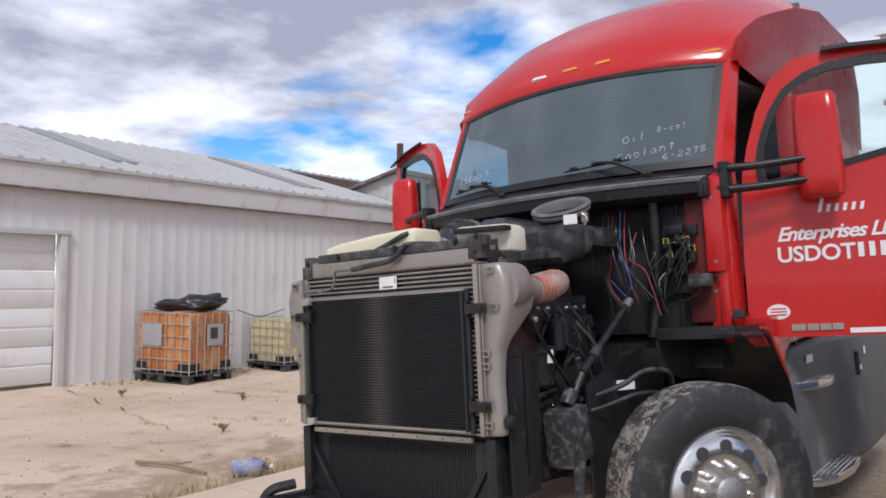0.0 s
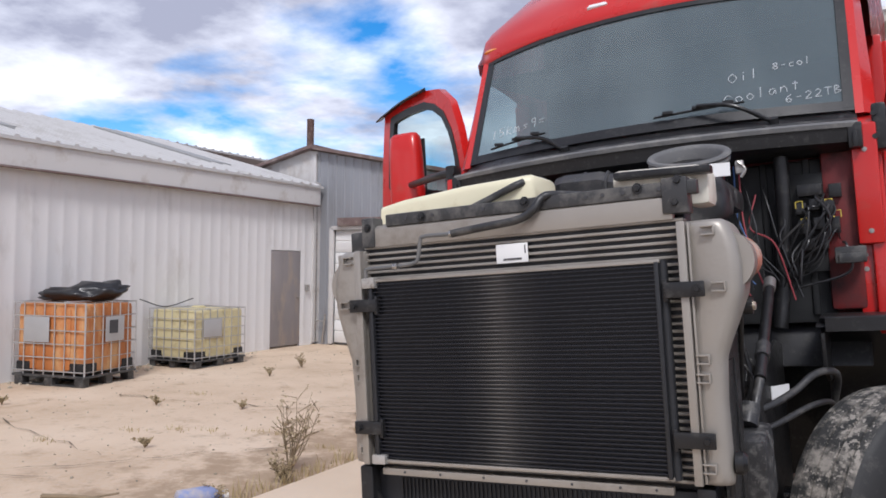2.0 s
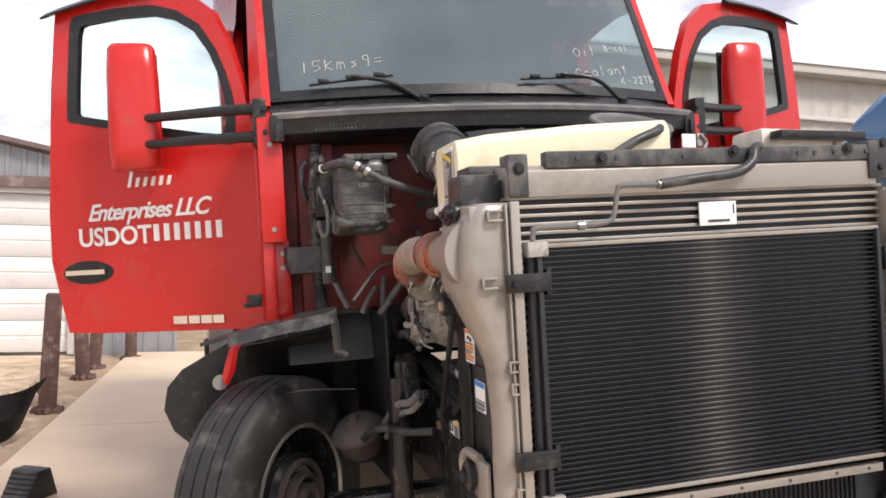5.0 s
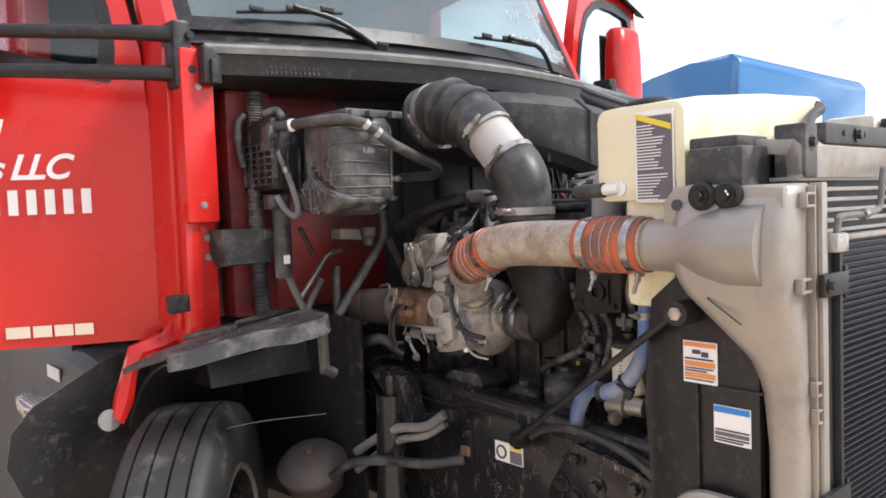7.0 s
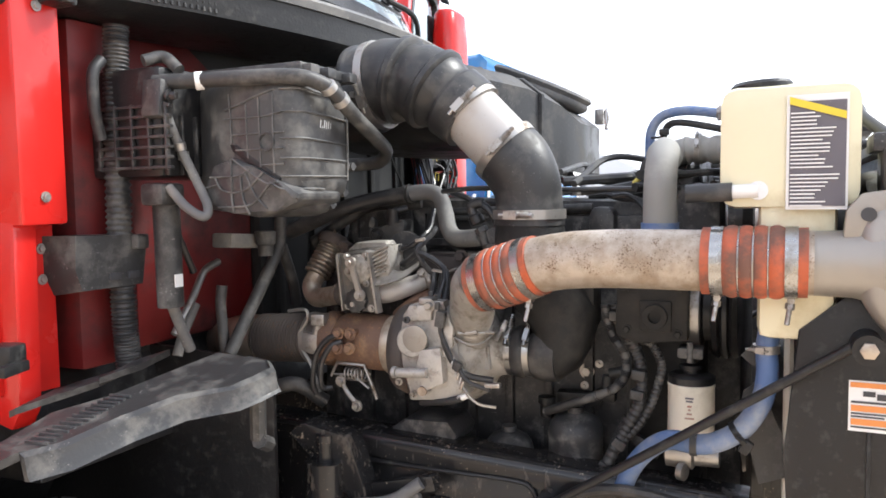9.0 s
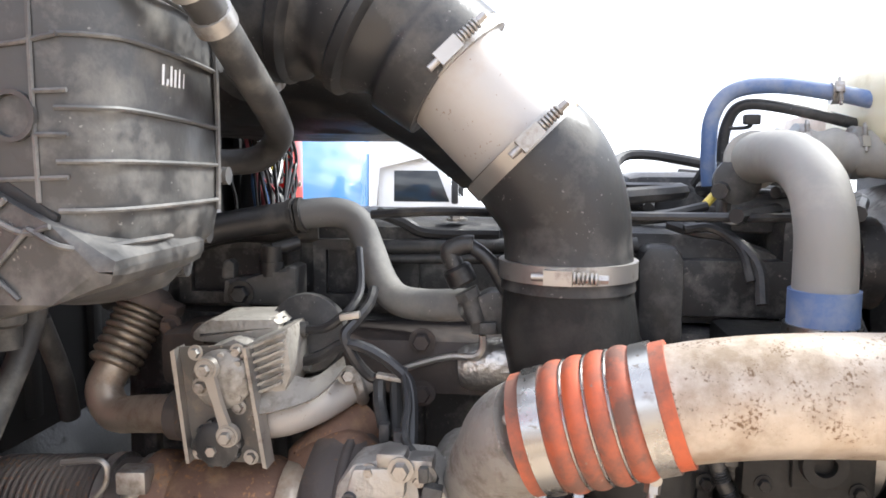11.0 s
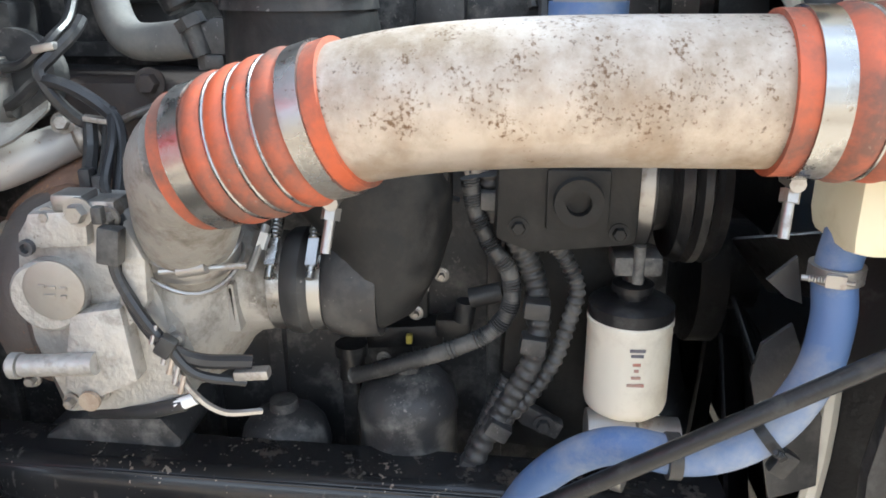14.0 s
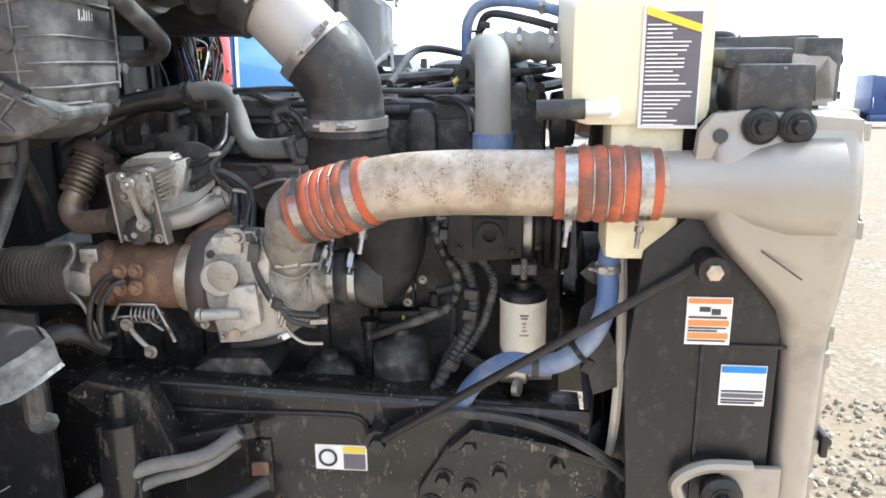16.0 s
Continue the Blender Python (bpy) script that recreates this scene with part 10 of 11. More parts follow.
# front gear case beside the block, with a blanking boss
bm = BM()
prism(bm, [(0.515, 1.295), (0.515, 1.46), (0.655, 1.46), (0.66, 1.30), (0.62, 1.285)], "x", -0.425, -0.22, bev=0.012)
prism(bm, [(0.50, 0.98), (0.50, 1.30), (0.64, 1.30), (0.655, 1.00)], "x", -0.335, -0.20, bev=0.012)
case = T("gear_case", bm, DUCT, "dusty black gear case on the front of the block")
bm = BM()
box(bm, (-0.428, 0.5775, 1.345), (0.010, 0.062, 0.062), bev=0.004)
lathe(bm, [(0, 0.025), (0.012, 0.024), (0.012, 0.0125), (0.002, 0.012), (0.002, 0.0)], (-0.432, 0.5775, 1.345), (-1, 0, 0), 26)
part("boss", bm, DUCT, case)
for y, z in ((0.535, 1.31), (0.635, 1.315), (0.53, 1.40), (0.64, 1.40)):
    bm = BM()
    bolt(bm, (-0.425, y, z), (-1, 0, 0), 0.007, 0.008)
    part("bolt", bm, DUCT, case)
bm = BM()
tube(bm, [(-0.535, 0.362, 1.372), (-0.535, 0.370, 1.315), (-0.540, 0.368, 1.274), (-0.545, 0.376, 1.225), (-0.550, 0.403, 1.177), (-0.550, 0.439, 1.148), (-0.540, 0.481, 1.131), (-0.520, 0.535, 1.127), (-0.500, 0.575, 1.099), (-0.480, 0.611, 1.052), (-0.460, 0.636, 0.995)], 0.0185, 16)
bh = T("lower_coolant_hose", bm, BLUE_HOSE, "faded blue coolant hose with clamps")
bm = BM()
clamp_band(bm, (-0.535, 0.370, 1.315), (0, 0.0, -1), 0.0195, 0.014, (-1, 0.4, 0))
part("clamp", bm, STEEL, bh)
bm = BM()
p = Vector((-0.550, 0.414, 1.165))
clamp_band(bm, p, (0, 0.75, -0.6), 0.019, 0.010, (-1, 0, -1))
box(bm, tuple(p + Vector((-0.012, -0.014, -0.022))), (0.014, 0.018, 0.026), (30, 0, 0), bev=0.004)
part("clip", bm, BLACK, bh)
bm = BM()
clamp_band(bm, (-0.540, 0.490, 1.131), (0, 1, 0), 0.019, 0.012)
part("band", bm, RUBBER, bh)
bm = BM()
prism(bm, [(0.415, 1.193), (0.409, 1.228), (0.384, 1.249), (0.344, 1.153), (0.338, 1.075), (0.381, 1.057)], "x", -0.500, -0.495)
part("flap", bm, BLACK_DUSTY, bh, "grey-black rubber flap")
bm = BM()
prism(bm, [(0.414, 1.294), (0.391, 1.317), (0.381, 1.272), (0.396, 1.278)], "x", -0.505, -0.500)
part("upper_flap", bm, BLACK_DUSTY, bh)

HEATER_RIB = mat("dusty_rib_edges", (0.075, 0.075, 0.075), 0.5, var=0.3, bump=0.1, dirt=(0.19, 0.185, 0.175), dirt_amt=0.5, dirt_scale=18)
HEATER = speckle(mat("dusty_grey_black_plastic", (0.048, 0.048, 0.049), 0.34, var=0.3, bump=0.10, fine=120, dirt=(0.15, 0.145, 0.136), dirt_amt=0.46, dirt_scale=13), (0.19, 0.185, 0.175), 220, 1.02)
# heater box with moulded ribs: one face looks outwards, the other forwards, with a rounded corner between
HX, HY = -0.762, 1.188
plan = [(HX, 1.372), (HX - 0.003, 1.30), (HX - 0.002, 1.235), (-0.752, 1.205), (-0.725, HY + 0.004), (-0.66, HY - 0.006), (-0.60, HY - 0.008), (-0.580, HY + 0.006), (-0.565, 1.26), (-0.55, 1.50), (-0.70, 1.50)]
bm = BM()
hc = Vector((-0.66, 1.32, 0))
rings_to_faces(bm, [[(hc.x + (x - hc.x) * k, hc.y + (y - hc.y) * k, z + dz * (y - 1.2)) for x, y in plan] for z, k, dz in ((1.590, 0.86, 0.0), (1.603, 0.97, 0.0), (1.625, 1.0, 0), (1.70, 1.0, 0), (1.78, 1.0, 0), (1.808, 0.985, 0), (1.828, 0.93, 0), (1.835, 0.85, 0))])
hb = T("heater_box", bm, HEATER, "dusty black ribbed heater box on the firewall", sharp=50)
bm = BM()
prism(bm, [(1.408, 1.614), (1.384, 1.660), (1.333, 1.671), (1.278, 1.651), (1.227, 1.624), (1.177, 1.601), (1.184, 1.580), (1.229, 1.567), (1.275, 1.552), (1.334, 1.562), (1.412, 1.571)], "x", -0.775, -0.62, bev=0.014)
part("duct_lobe", bm, HEATER, hb)
bm = BM()
rings_to_faces(bm, [[(-0.66 + 0.095 * k * math.cos(a), 1.262 + 0.075 * k * math.sin(a), z) for a in np.linspace(0, 2 * math.pi, 25)[:-1]] for z, k in ((1.625, 1.0), (1.598, 0.99), (1.575, 0.90), (1.560, 0.72), (1.553, 0.45))])
part("belly", bm, HEATER, hb)
bm = BM()
prism(bm, [(1.347, 1.699), (1.330, 1.697), (1.227, 1.630), (1.230, 1.621), (1.254, 1.624), (1.341, 1.685)], "x", -0.7655, -0.74, bev=0.002)
part("seam_groove", bm, BLACK, hb)
for pts in (
        [(-0.765, 1.358, 1.766), (-0.766, 1.324, 1.774), (-0.766, 1.278, 1.789), (-0.764, 1.236, 1.800)],
        [(-0.765, 1.359, 1.748), (-0.766, 1.266, 1.749), (-0.764, 1.222, 1.756)], [(-0.765, 1.347, 1.716), (-0.766, 1.274, 1.717)], [(-0.766, 1.240, 1.717), (-0.763, 1.217, 1.718)],
        [(-0.765, 1.332, 1.686), (-0.766, 1.272, 1.686)], [(-0.766, 1.242, 1.687), (-0.763, 1.218, 1.687)], [(-0.766, 1.271, 1.655), (-0.763, 1.219, 1.657)],
        [(-0.765, 1.347, 1.797), (-0.765, 1.344, 1.749), (-0.765, 1.343, 1.697)], [(-0.766, 1.305, 1.775), (-0.766, 1.304, 1.718), (-0.766, 1.302, 1.670)], [(-0.766, 1.274, 1.786), (-0.766, 1.273, 1.724), (-0.766, 1.272, 1.651)], [(-0.765, 1.241, 1.794), (-0.766, 1.241, 1.717), (-0.765, 1.241, 1.639)]):
    bm = BM()
    tube(bm, pts, 0.0020, 6, 5)
    part("rib", bm, HEATER_RIB, hb)
for z, zr in ((1.757, 1.748), (1.706, 1.698), (1.668, 1.665), (1.633, 1.634), (1.800, 1.785)):
    bm = BM()
    tube(bm, [(HX + 0.000, 1.228, z), (-0.752, 1.203, z), (-0.725, HY + 0.002, z), (-0.66, HY - 0.008, (z + zr) / 2), (-0.602, HY - 0.010, zr)], 0.0020, 6, 5)
    part("rib", bm, HEATER_RIB, hb)
bm = BM()
tube(bm, [(-0.602, HY - 0.011, 1.80), (-0.600, HY - 0.011, 1.70), (-0.602, HY - 0.010, 1.625)], 0.0025, 6, 5)
part("rib", bm, HEATER_RIB, hb)
for pts in ([(-0.777, 1.389, 1.634), (-0.777, 1.323, 1.635), (-0.777, 1.307, 1.640), (-0.777, 1.290, 1.649)], [(-0.777, 1.377, 1.633), (-0.777, 1.361, 1.609), (-0.777, 1.325, 1.603), (-0.777, 1.295, 1.612), (-0.777, 1.258, 1.642)], [(-0.777, 1.370, 1.574), (-0.777, 1.299, 1.577), (-0.777, 1.272, 1.591), (-0.777, 1.242, 1.622)],
            [(-0.777, 1.336, 1.669), (-0.777, 1.337, 1.602), (-0.777, 1.333, 1.565)], [(-0.777, 1.315, 1.636), (-0.777, 1.309, 1.590), (-0.777, 1.293, 1.560)], [(-0.777, 1.302, 1.640), (-0.777, 1.279, 1.597), (-0.777, 1.252, 1.571)], [(-0.777, 1.412, 1.611), (-0.777, 1.371, 1.619)], [(-0.777, 1.332, 1.669), (-0.777, 1.255, 1.621), (-0.777, 1.226, 1.623)], [(-0.777, 1.242, 1.621), (-0.775, 1.212, 1.608), (-0.720, 1.185, 1.609), (-0.660, 1.191, 1.607)]):
    bm = BM()
    tube(bm, pts, 0.0022, 6, 5)
    part("rib", bm, HEATER_RIB, hb)
bm = BM()
lathe(bm, [(0, 0.0185), (0.005, 0.0185), (0.005, 0.0150), (-0.001, 0.0145), (-0.003, 0.0)], (-0.764, 1.257, 1.700), (-1, 0, 0), 26)
part("boss", bm, HEATER, hb)
for q in ((-0.592, 1.180, 1.757), (-0.580, 1.180, 1.655), (-0.582, 1.20, 1.600), (-0.63, 1.20, 1.575)):
    bm = BM()
    x, y, z = q
    cyl(bm, (x, y - 0.004, z), (x, y + 0.016, z), 0.0085)
    prism(bm, [(x - 0.03, y + 0.004), (x + 0.008, y - 0.003), (x + 0.008, y + 0.014), (x - 0.03, y + 0.012)], "z", z - 0.006, z + 0.006, bev=0.001)
    cyl(bm, (x + 0.002, y + 0.005, z), (x + 0.020, y + 0.005, z), 0.0045)
    part("screw_lug", bm, HEATER, hb)
for k, h in enumerate((0.016, 0.005, 0.016, 0.014, 0.015, 0.012, 0.010)):
    bm = BM()
    x = -0.690 + 0.0068 * k
    cyl(bm, (x, HY - 0.0055, 1.728), (x + 0.002, HY - 0.0055, 1.728 + h), 0.0010, n=5)
    part("pen_mark", bm, CHALK, hb)
bm = BM()
lathe(bm, [(0, 0.026), (0.03, 0.024), (0.034, 0.019), (0.06, 0.018)], (-0.459, 1.505, 1.51), (0, 0, -1), 20)
part("drain_stub", bm, DARK_HOSE, hb)
bm = BM()
box(bm, (-0.64, 1.32, 1.842), (0.20, 0.26, 0.022), bev=0.006)
for x in (-0.72, -0.66, -0.58):
    box(bm, (x, 1.195, 1.838), (0.03, 0.05, 0.02), bev=0.004)
part("lid", bm, HEATER, hb)
# black blower with its grille behind the box
bm = BM()
box(bm, (-0.70, 1.56, 1.745), (0.26, 0.20, 0.22), bev=0.015)
blower = T("blower_box", bm, BLACK, "black ribbed blower housing on the firewall")
for k in range(7):
    bm = BM()
    box(bm, (-0.834, 1.53, 1.655 + 0.020 * k), (0.012, 0.20, 0.006), bev=0.002)
    part("slat", bm, BLACK_DUSTY, blower)
for k in range(5):
    bm = BM()
    box(bm, (-0.836, 1.44 + 0.045 * k, 1.715), (0.010, 0.006, 0.13), bev=0.002)
    part("slat", bm, BLACK_DUSTY, blower)
for k in range(5):
    bm = BM()
    box(bm, (-0.72 + 0.04 * k - 0.10, 1.456, 1.70), (0.006, 0.010, 0.12), bev=0.002)
    part("slat", bm, BLACK_DUSTY, blower)
# heater and drain hoses
for pts, r, m, lb in (
        ([(-0.823, 1.480, 1.823), (-0.798, 1.400, 1.823), (-0.781, 1.300, 1.823), (-0.755, 1.195, 1.821), (-0.718, 1.165, 1.812), (-0.685, 1.152, 1.795), (-0.618, 1.145, 1.752), (-0.509, 1.155, 1.712), (-0.429, 1.180, 1.692), (-0.399, 1.220, 1.670), (-0.404, 1.290, 1.667), (-0.428, 1.360, 1.666)], 0.0155, DARK_HOSE, "dusty grey heater hose looping round the heater box"),
        ([(-0.830, 1.500, 1.865), (-0.795, 1.480, 1.876), (-0.796, 1.440, 1.846)], 0.012, DARK_HOSE, "short dusty heater hose above the firewall"),
        ([(-0.821, 1.460, 1.780), (-0.809, 1.455, 1.736), (-0.789, 1.450, 1.691), (-0.783, 1.420, 1.630), (-0.791, 1.385, 1.577), (-0.805, 1.385, 1.557), (-0.815, 1.420, 1.578), (-0.816, 1.460, 1.616)], 0.0095, GREY_HOSE, "thin dusty hose bent in a loop"),
        ([(-0.401, 1.500, 1.566), (-0.396, 1.510, 1.487), (-0.417, 1.515, 1.436), (-0.507, 1.520, 1.322), (-0.582, 1.525, 1.226)], 0.0155, DARK_HOSE, "straight grey drain hose"),
        ([(-0.362, 1.530, 1.467), (-0.305, 1.540, 1.372), (-0.275, 1.550, 1.304)], 0.014, DARK_HOSE, "dark hose beside the drain hose"),
        ([(-0.546, 1.570, 1.384), (-0.553, 1.570, 1.341), (-0.559, 1.560, 1.274), (-0.564, 1.550, 1.207)], 0.013, DARK_HOSE, "grey rubber hose"),
        ([(-0.500, 1.620, 1.436), (-0.561, 1.610, 1.418), (-0.612, 1.600, 1.363), (-0.675, 1.600, 1.286)], 0.009, STEEL, "thin metal pipe"),
        ([(-0.572, 1.630, 1.340), (-0.616, 1.630, 1.276), (-0.638, 1.630, 1.228)], 0.012, GREY_HOSE, "grey hose low on the firewall"),
        ([(-0.761, 1.520, 1.374), (-0.736, 1.520, 1.316), (-0.711, 1.520, 1.265)], 0.012, GREY_HOSE, "dusty hose below the canister"),
        ([(-0.676, 1.580, 1.519), (-0.650, 1.580, 1.468), (-0.627, 1.580, 1.424)], 0.008, WIRE_K, "black cable along the firewall"),
        ([(-0.842, 1.600, 1.875), (-0.864, 1.600, 1.843), (-0.864, 1.600, 1.774), (-0.851, 1.600, 1.713)], 0.012, RUBBER, "black hose curving down the firewall"),
        ([(-0.476, 1.240, 1.821), (-0.399, 1.240, 1.825), (-0.354, 1.240, 1.818)], 0.007, STEEL, "thin pipe between heater box and bellows"),
        ([(-0.50, 1.60, 1.18), (-0.52, 1.50, 1.13), (-0.50, 1.40, 1.15), (-0.45, 1.35, 1.10)], 0.018, RUBBER, "black hose above the frame rail")):
    bm = BM()
    tube(bm, pts, r, 12)
    T("heater_hose" if r > 0.012 else "hose", bm, m, lb)
for q, ax, r in (((-0.700, 1.155, 1.803), (0.6, -0.1, -0.5), 0.0175), ((-0.665, 1.150, 1.782), (0.6, -0.1, -0.5), 0.0185), ((-0.783, 1.450, 1.679), (0.2, 0, -1), 0.0115), ((-0.791, 1.450, 1.697), (0.2, 0, -1), 0.0115), ((-0.796, 1.390, 1.822), (0.6, -0.8, 0.1), 0.0178)):
    bm = BM()
    lathe(bm, [(-0.008, r - 0.002), (-0.007, r), (0.007, r), (0.008, r - 0.002)], q, ax, 18)
    T("hose_band", bm, LABEL if ax[1] < -0.5 else STEEL, "worn crimp band on the heater hose")
bm = BM()
tube(bm, [(-0.801, 1.600, 1.947), (-0.809, 1.600, 1.792), (-0.816, 1.600, 1.557), (-0.814, 1.600, 1.368), (-0.807, 1.600, 1.242)], corrugated(0.0245, 70, 0.0024), 18, 80)
T("harness_conduit", bm, BLACK_DUSTY, "upright black corrugated conduit", sharp=80)
bm = BM()
box(bm, (-0.826, 1.470, 1.788), (0.04, 0.05, 0.075), (0, 8, 0), bev=0.008)
bolt(bm, (-0.828, 1.440, 1.793), (0, -1, 0), 0.008, 0.02)
T("hose_junction", bm, BLACK_DUSTY, "dusty metal hose junction on the firewall")
bm = BM()
rings_to_faces(bm, [[(-0.933, 1.588, 1.524), (-0.771, 1.570, 1.519), (-0.788, 1.570, 1.417), (-0.923, 1.588, 1.415), (-0.937, 1.588, 1.457)], [(-0.95, 1.66, 1.524), (-0.76, 1.66, 1.52), (-0.766, 1.66, 1.405), (-0.93, 1.66, 1.405), (-0.95, 1.66, 1.45)]])
box(bm, (-0.800, 1.560, 1.506), (0.030, 0.02, 0.030), bev=0.004)
jb = T("junction_box", bm, BLACK_DUSTY, "dusty black junction box on the firewall")
for q in ((-0.853, 1.577, 1.438), (-0.810, 1.572, 1.438)):
    bm = BM()
    box(bm, q, (0.028, 0.006, 0.014), bev=0.001)
    part("slot", bm, INK, jb)
bm = BM()
cyl(bm, (-0.785, 1.500, 1.589), (-0.783, 1.500, 1.370), 0.027, n=22)
box(bm, (-0.803, 1.490, 1.602), (0.065, 0.06, 0.045), bev=0.01)
can = T("dryer_canister", bm, BLACK_DUSTY, "slim dusty canister on the firewall")
bm = BM()
box(bm, (-0.789, 1.470, 1.426), (0.020, 0.004, 0.026))
part("tag", bm, LABEL, can)
bm = BM()
box(bm, (-0.489, 1.560, 1.488), (0.13, 0.06, 0.035), (0, 4, 0), bev=0.006)
T("valve_block", bm, GREY_HOSE, "dusty grey valve block under the heater box")

# air cleaner: broad black housing under the cowl with the open ring on top
bm = BM()
rings = []
for x, y0, y1, z0, z1 in ((-0.26, 1.16, 1.52, 1.80, 1.93), (-0.18, 1.06, 1.54, 1.74, 1.925), (0.0, 0.98, 1.54, 1.68, 1.91), (0.12, 0.92, 1.54, 1.62, 1.87), (0.20, 0.89, 1.54, 1.62, 1.83), (0.43, 0.89, 1.50, 1.62, 1.83), (0.485, 0.93, 1.46, 1.65, 1.82), (0.51, 0.97, 1.42, 1.68, 1.79)):
    zh = max(z0, 1.715) if x > -0.1 else z0
    rings.append([(x, y0, z0 + 0.03), (x, y0 + 0.03, z0), (x, y0 + 0.10, z0), (x, y0 + 0.13, zh), (x, y1 - 0.03, zh), (x, y1, zh + 0.03), (x, y1, z1 - 0.03), (x, y1 - 0.03, z1), (x, y0 + 0.05, z1), (x, y0, z1 - 0.04)])
rings_to_faces(bm, rings)
ac = T("air_cleaner", bm, RUBBER, "broad black plastic air cleaner housing below the cowl")
for x in (-0.08, 0.04):
    bm = BM()
    y0 = interp(x, [(-0.26, 1.16), (0.0, 0.98), (0.15, 0.90), (0.5, 0.88), (0.9, 1.25)])
    z1 = interp(x, [(-0.26, 1.93), (0.0, 1.91), (0.12, 1.87)])
    tube(bm, [(x, y0 + 0.0, 1.70), (x, y0 - 0.002, z1 - 0.04), (x, y0 + 0.05, z1 + 0.002), (x, 1.45, z1 + 0.002)], 0.008, 6, smooth=False)
    part("rib", bm, RUBBER, ac)
bm = BM()
lathe(bm, [(0.012, 0.135), (0.022, 0.150), (0.030, 0.157), (0.040, 0.158), (0.046, 0.154), (0.050, 0.158), (0.058, 0.163), (0.066, 0.158), (0.067, 0.140), (0.055, 0.128), (-0.02, 0.118), (-0.02, 0.0)], (0.357, 1.075, 1.875), (0.05, -0.42, 1), 44)
ring = part("inlet_ring", bm, GREY_HOSE, ac, "grey rubber inlet ring, open upwards", sharp=50)
bm = BM()
lathe(bm, [(-0.09, 0.120), (-0.03, 0.128), (0.014, 0.130)], (0.357, 1.075, 1.875), (0.05, -0.42, 1), 40)
part("inlet_neck", bm, BLACK, ac)
bm = BM()
box(bm, (0.50, 0.885, 1.835), (0.07, 0.004, 0.05), (0, 0, 15))
part("label", bm, LABEL, ac)
bm = BM()
box(bm, (0.565, 0.92, 1.84), (0.03, 0.03, 0.05), bev=0.006)
tube(bm, [(0.56, 0.90, 1.86), (0.585, 0.90, 1.83), (0.57, 0.90, 1.80)], 0.006, 6)
part("catch", bm, STEEL, ac)
# driver's side of the engine
bm = BM()
prism(bm, [(0.62, 1.10), (0.62, 1.36), (0.72, 1.42), (1.25, 1.42), (1.30, 1.34), (1.30, 1.12)], "x", 0.26, 0.34, bev=0.015)
manifold = T("inlet_manifold", bm, BLACK, "black inlet manifold on the driver's side of the engine")
for k in range(6):
    bm = BM()
    lathe(bm, [(0, 0.035), (0.05, 0.03), (0.055, 0.038), (0.065, 0.038), (0.068, 0.0)], (0.33, 0.70 + 0.11 * k, 1.30), (1, 0, 0.2), 16)
    part("port_cap", bm, BLACK, manifold)
for k in range(7):
    bm = BM()
    bolt(bm, (0.34, 0.68 + 0.10 * k, 1.39), (1, 0, 0), 0.009, 0.012)
    part("bolt", bm, STEEL, manifold)
bm = BM()
box(bm, (0.40, 1.02, 1.24), (0.06, 0.20, 0.16), bev=0.012)
for k in range(4):
    box(bm, (0.433, 0.95 + 0.045 * k, 1.24), (0.012, 0.02, 0.13), bev=0.003)
T("control_module", bm, BLACK, "black finned engine control module")
for k, (y, z, r, h) in enumerate(((0.72, 1.18, 0.045, 0.15), (0.93, 0.98, 0.05, 0.16))):
    bm = BM()
    lathe(bm, [(0, r * 0.8), (0.01, r), (h - 0.02, r), (h, r * 0.85), (h + 0.01, 0.02), (h + 0.03, 0.018)], (0.47, y, z), (0, 0, 1), 24)
    T("filter_housing", bm, BLACK, "black screw-on filter housing")
bm = BM()
lathe(bm, [(0, 0.05), (0.02, 0.075), (0.16, 0.082), (0.165, 0.09), (0.19, 0.09), (0.195, 0.07), (0.21, 0.03)], (0.46, 0.55, 1.02), (0, 0, 1), 28)
T("fuel_module", bm, BLACK, "black fuel filter canister beside the radiator")
bm = BM()
box(bm, (0.535, 0.52, 1.17), (0.05, 0.004, 0.06), (0, 0, 40))
T("label", bm, LABEL, "small white label")
bm = BM()
lathe(bm, [(0, 0.055), (0.14, 0.055), (0.15, 0.04)], (0.42, 0.86, 1.20), (0, 0, 1), 24)
lathe(bm, [(0, 0.075), (0.20, 0.07), (0.24, 0.05)], (0.44, 0.62, 0.70), (0, 0, 1), 24)
box(bm, (0.40, 0.80, 0.95), (0.20, 0.35, 0.30), bev=0.04)
box(bm, (0.36, 1.05, 1.12), (0.18, 0.30, 0.30), bev=0.03)
T("air_compressor", bm, BLACK, "black air compressor and pump housings on the engine")
bm = BM()
tube(bm, [(0.60, 0.72, 1.08), (0.60, 1.30, 1.405)], 0.020, 12)
sh = T("steering_shaft", bm, BLACK, "black steering shaft slanting to the firewall")
bm = BM()
cyl(bm, (0.60, 1.25, 1.377), (0.60, 1.31, 1.411), 0.024, n=16)
part("joint", bm, STEEL, sh)
bm = BM()
cyl(bm, (0.60, 0.83, 1.142), (0.60, 0.90, 1.181), 0.026, n=16)
part("sleeve_joint", bm, BLACK_DUSTY, sh)
bm = BM()
cyl(bm, (0.60, 0.72, 1.08), (0.58, 0.66, 0.98), 0.016, n=12)
part("lower_shaft", bm, BLACK_DUSTY, sh)
bm = BM()
box(bm, (0.56, 0.62, 0.80), (0.14, 0.22, 0.26), (8, 0, 0), bev=0.03)
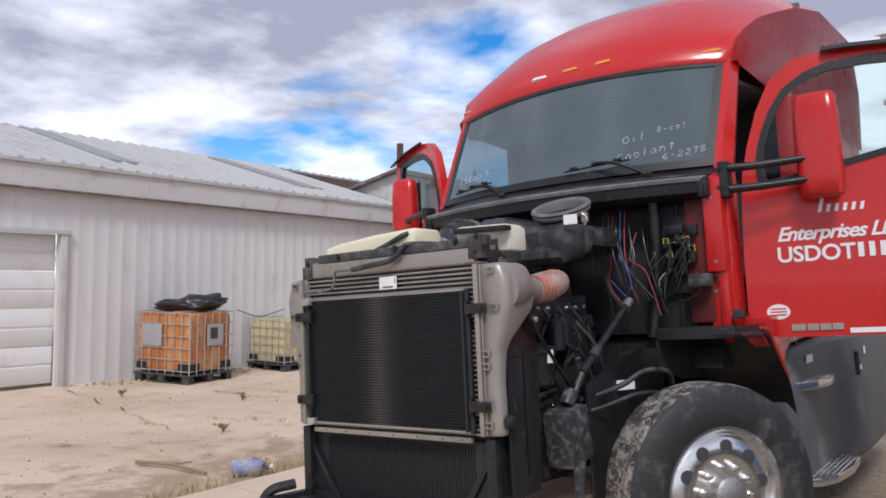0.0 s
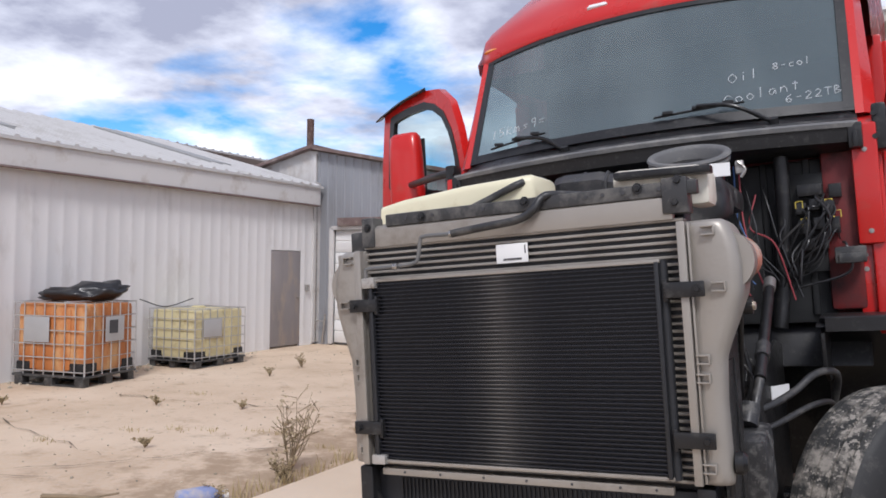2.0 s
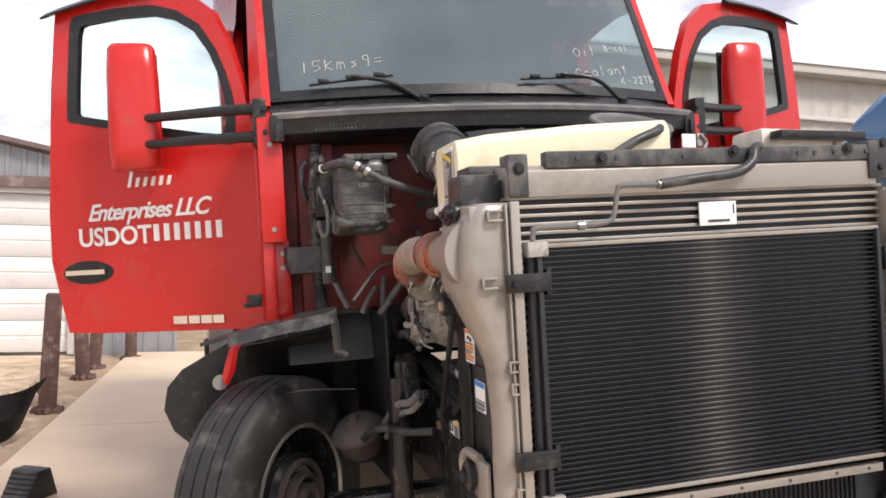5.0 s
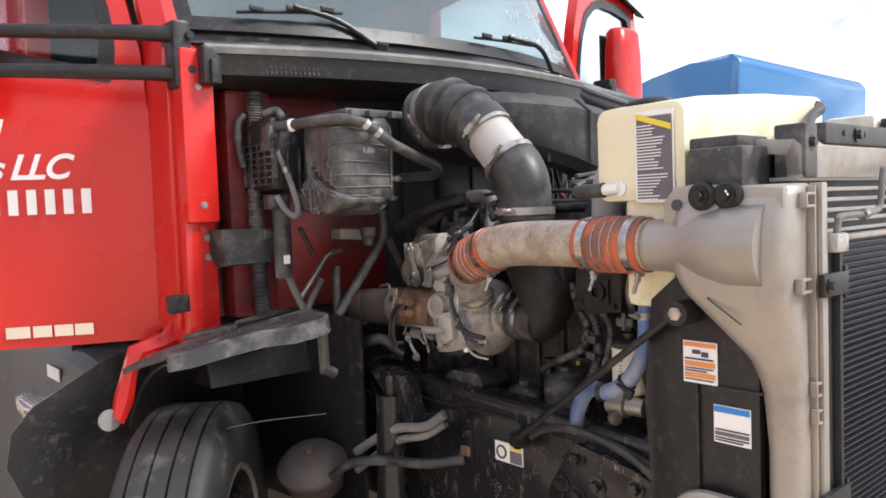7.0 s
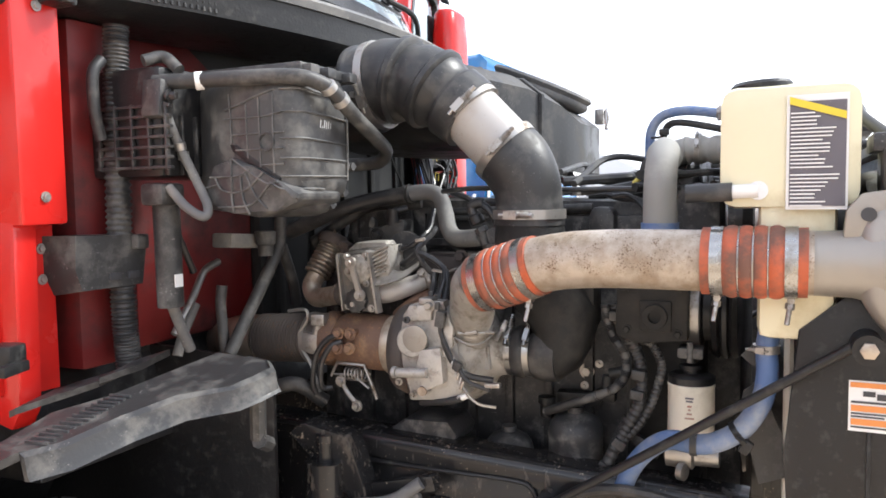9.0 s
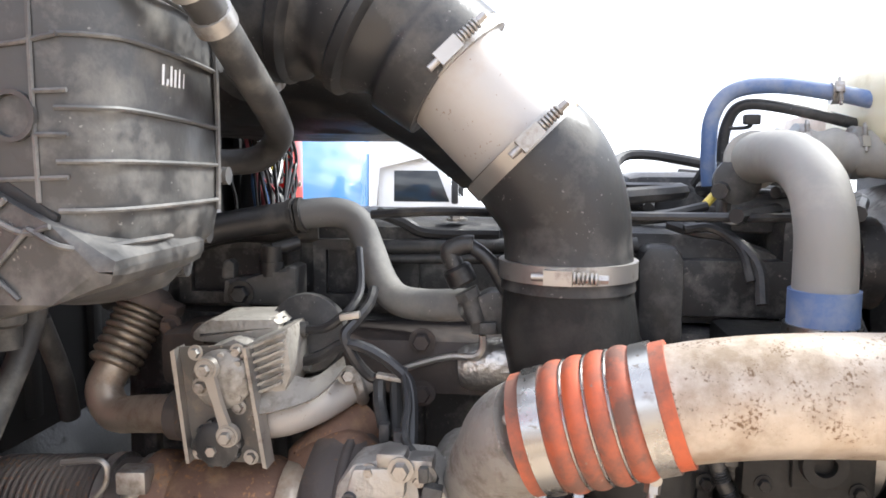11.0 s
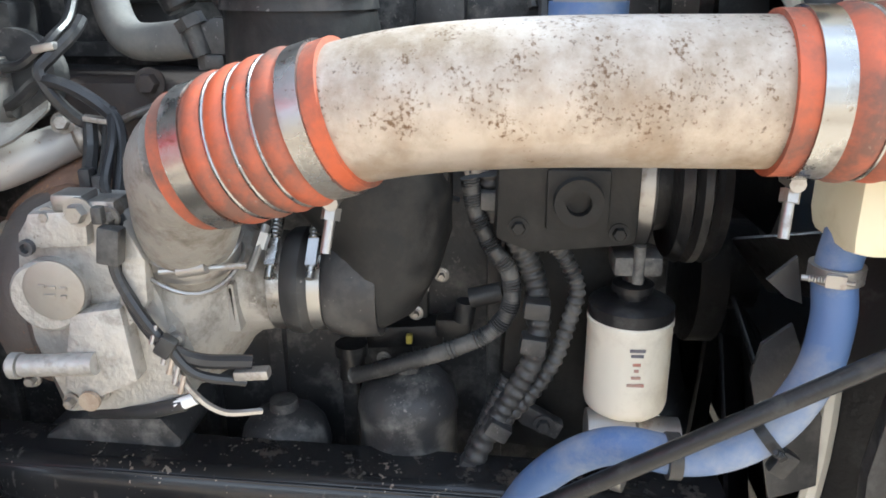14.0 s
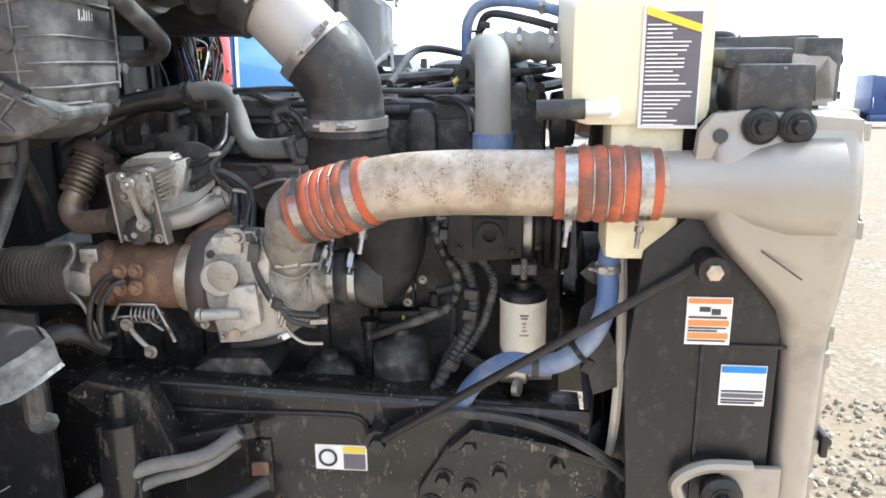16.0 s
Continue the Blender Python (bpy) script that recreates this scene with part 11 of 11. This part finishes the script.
cyl(bm, (0.56, 0.62, 0.94), (0.57, 0.66, 1.0), 0.035)
cyl(bm, (0.63, 0.58, 0.70), (0.63, 0.56, 0.45), 0.03, 0.02)
T("steering_gear", bm, ENGINE, "black steering gear box on the frame")
bm = BM()
box(bm, (0.62, 1.15, 0.98), (0.004, 0.11, 0.05), (0, 0, -30))
T("label", bm, LABEL, "small white label")
bm = BM()
tube(bm, [(0.655, 1.60, 1.97), (0.65, 1.61, 1.70), (0.625, 1.62, 1.40), (0.60, 1.60, 1.2)], 0.032, 12)
T("harness_trunk", bm, BLACK, "thick black cable trunk down the firewall")
bm = BM()
box(bm, (0.79, 1.668, 1.66), (0.24, 0.02, 0.44), bev=0.006)
fuse = T("fuse_panel", bm, DARK, "open black fuse panel with relays and loose wires")
for x, z, w, h, d in ((0.72, 1.72, 0.045, 0.05, 0.06), (0.775, 1.735, 0.04, 0.05, 0.05), (0.83, 1.715, 0.05, 0.06, 0.07), (0.73, 1.64, 0.05, 0.06, 0.05), (0.79, 1.65, 0.045, 0.05, 0.07), (0.85, 1.64, 0.04, 0.07, 0.05), (0.74, 1.56, 0.05, 0.05, 0.06), (0.80, 1.57, 0.04, 0.06, 0.04), (0.76, 1.80, 0.10, 0.05, 0.05), (0.86, 1.79, 0.05, 0.06, 0.04)):
    bm = BM()
    box(bm, (x, 1.658 - d / 2, z), (w, d, h), bev=0.004)
    part("relay", bm, BLACK, fuse)
for x, z in ((0.715, 1.752), (0.832, 1.752), (0.862, 1.700), (0.733, 1.676)):
    bm = BM()
    tube(bm, [(x - 0.014, 1.60, z - 0.03), (x - 0.014, 1.598, z), (x + 0.014, 1.598, z), (x + 0.014, 1.60, z - 0.03)], 0.0028, 6, smooth=False)
    part("fuse", bm, WIRE_Y, fuse)
bm = BM()
box(bm, (0.90, 1.585, 1.505), (0.12, 0.07, 0.07), bev=0.010)
box(bm, (0.90, 1.55, 1.49), (0.09, 0.02, 0.04), bev=0.004)
part("connector_block", bm, BLACK_DUSTY, fuse)
frng = random.Random(52)
for k in range(16):
    bm = BM()
    x0, z0 = frng.uniform(0.68, 0.88), frng.uniform(1.55, 1.78)
    tube(bm, [(x0, 1.62, z0), (x0 + frng.uniform(-0.06, 0.04), 1.57, z0 + frng.uniform(-0.08, 0.04)), (x0 + frng.uniform(-0.10, 0.02), 1.56, z0 + frng.uniform(-0.18, -0.06)), (frng.uniform(0.62, 0.70), 1.60, frng.uniform(1.35, 1.5))], frng.uniform(0.003, 0.006), 6)
    part("lead", bm, WIRE_K, fuse)
rng = random.Random(11)
for k in range(18):
    x0 = rng.uniform(0.36, 0.62)
    m = (WIRE_R, WIRE_B, WIRE_K, WIRE_K, WIRE_K, WIRE_K, WIRE_R, WIRE_K, WIRE_K)[k % 9]
    bm = BM()
    y = rng.uniform(1.50, 1.60)
    tube(bm, [(x0, y + 0.05, rng.uniform(1.78, 1.95)), (x0 + rng.uniform(-0.03, 0.05), y, rng.uniform(1.65, 1.75)), (x0 + rng.uniform(-0.02, 0.08), y - 0.02, rng.uniform(1.50, 1.6)), (x0 + rng.uniform(0, 0.14), y, rng.uniform(1.32, 1.44))], rng.uniform(0.0025, 0.0045), 6)
    T("wire", bm, m, "loose engine wire")
for k in range(12):
    bm = BM()
    x0, y0 = rng.uniform(0.30, 0.50), rng.uniform(0.60, 1.15)
    tube(bm, [(x0, y0, rng.uniform(1.25, 1.42)), (x0 + rng.uniform(0, 0.1), y0 + rng.uniform(-0.1, 0.1), rng.uniform(1.15, 1.3)), (x0 + rng.uniform(0, 0.1), y0 + rng.uniform(-0.1, 0.15), rng.uniform(0.95, 1.15)), (x0, y0 + rng.uniform(-0.1, 0.2), rng.uniform(0.75, 0.95))], rng.uniform(0.004, 0.010), 8)
    T("engine_hose", bm, (WIRE_K, BLACK, RUBBER)[k % 3], "black engine hose on the driver's side")
bm = BM()
tube(bm, [(0.50, 0.80, 0.93), (0.60, 0.90, 0.96), (0.68, 1.0, 1.0), (0.74, 1.07, 1.05), (0.79, 1.15, 1.06), (0.82, 1.24, 1.03), (0.80, 1.32, 0.92), (0.76, 1.36, 0.75)], 0.014, 10)
T("brake_hose", bm, RUBBER, "black hose looping to the front axle")
bm = BM()
tube(bm, [(0.50, 0.74, 0.86), (0.62, 0.86, 0.90), (0.74, 1.02, 0.95), (0.80, 1.18, 0.93), (0.78, 1.30, 0.80), (0.74, 1.33, 0.62)], 0.011, 10)
T("brake_hose", bm, RUBBER, "thin black hose to the front axle")
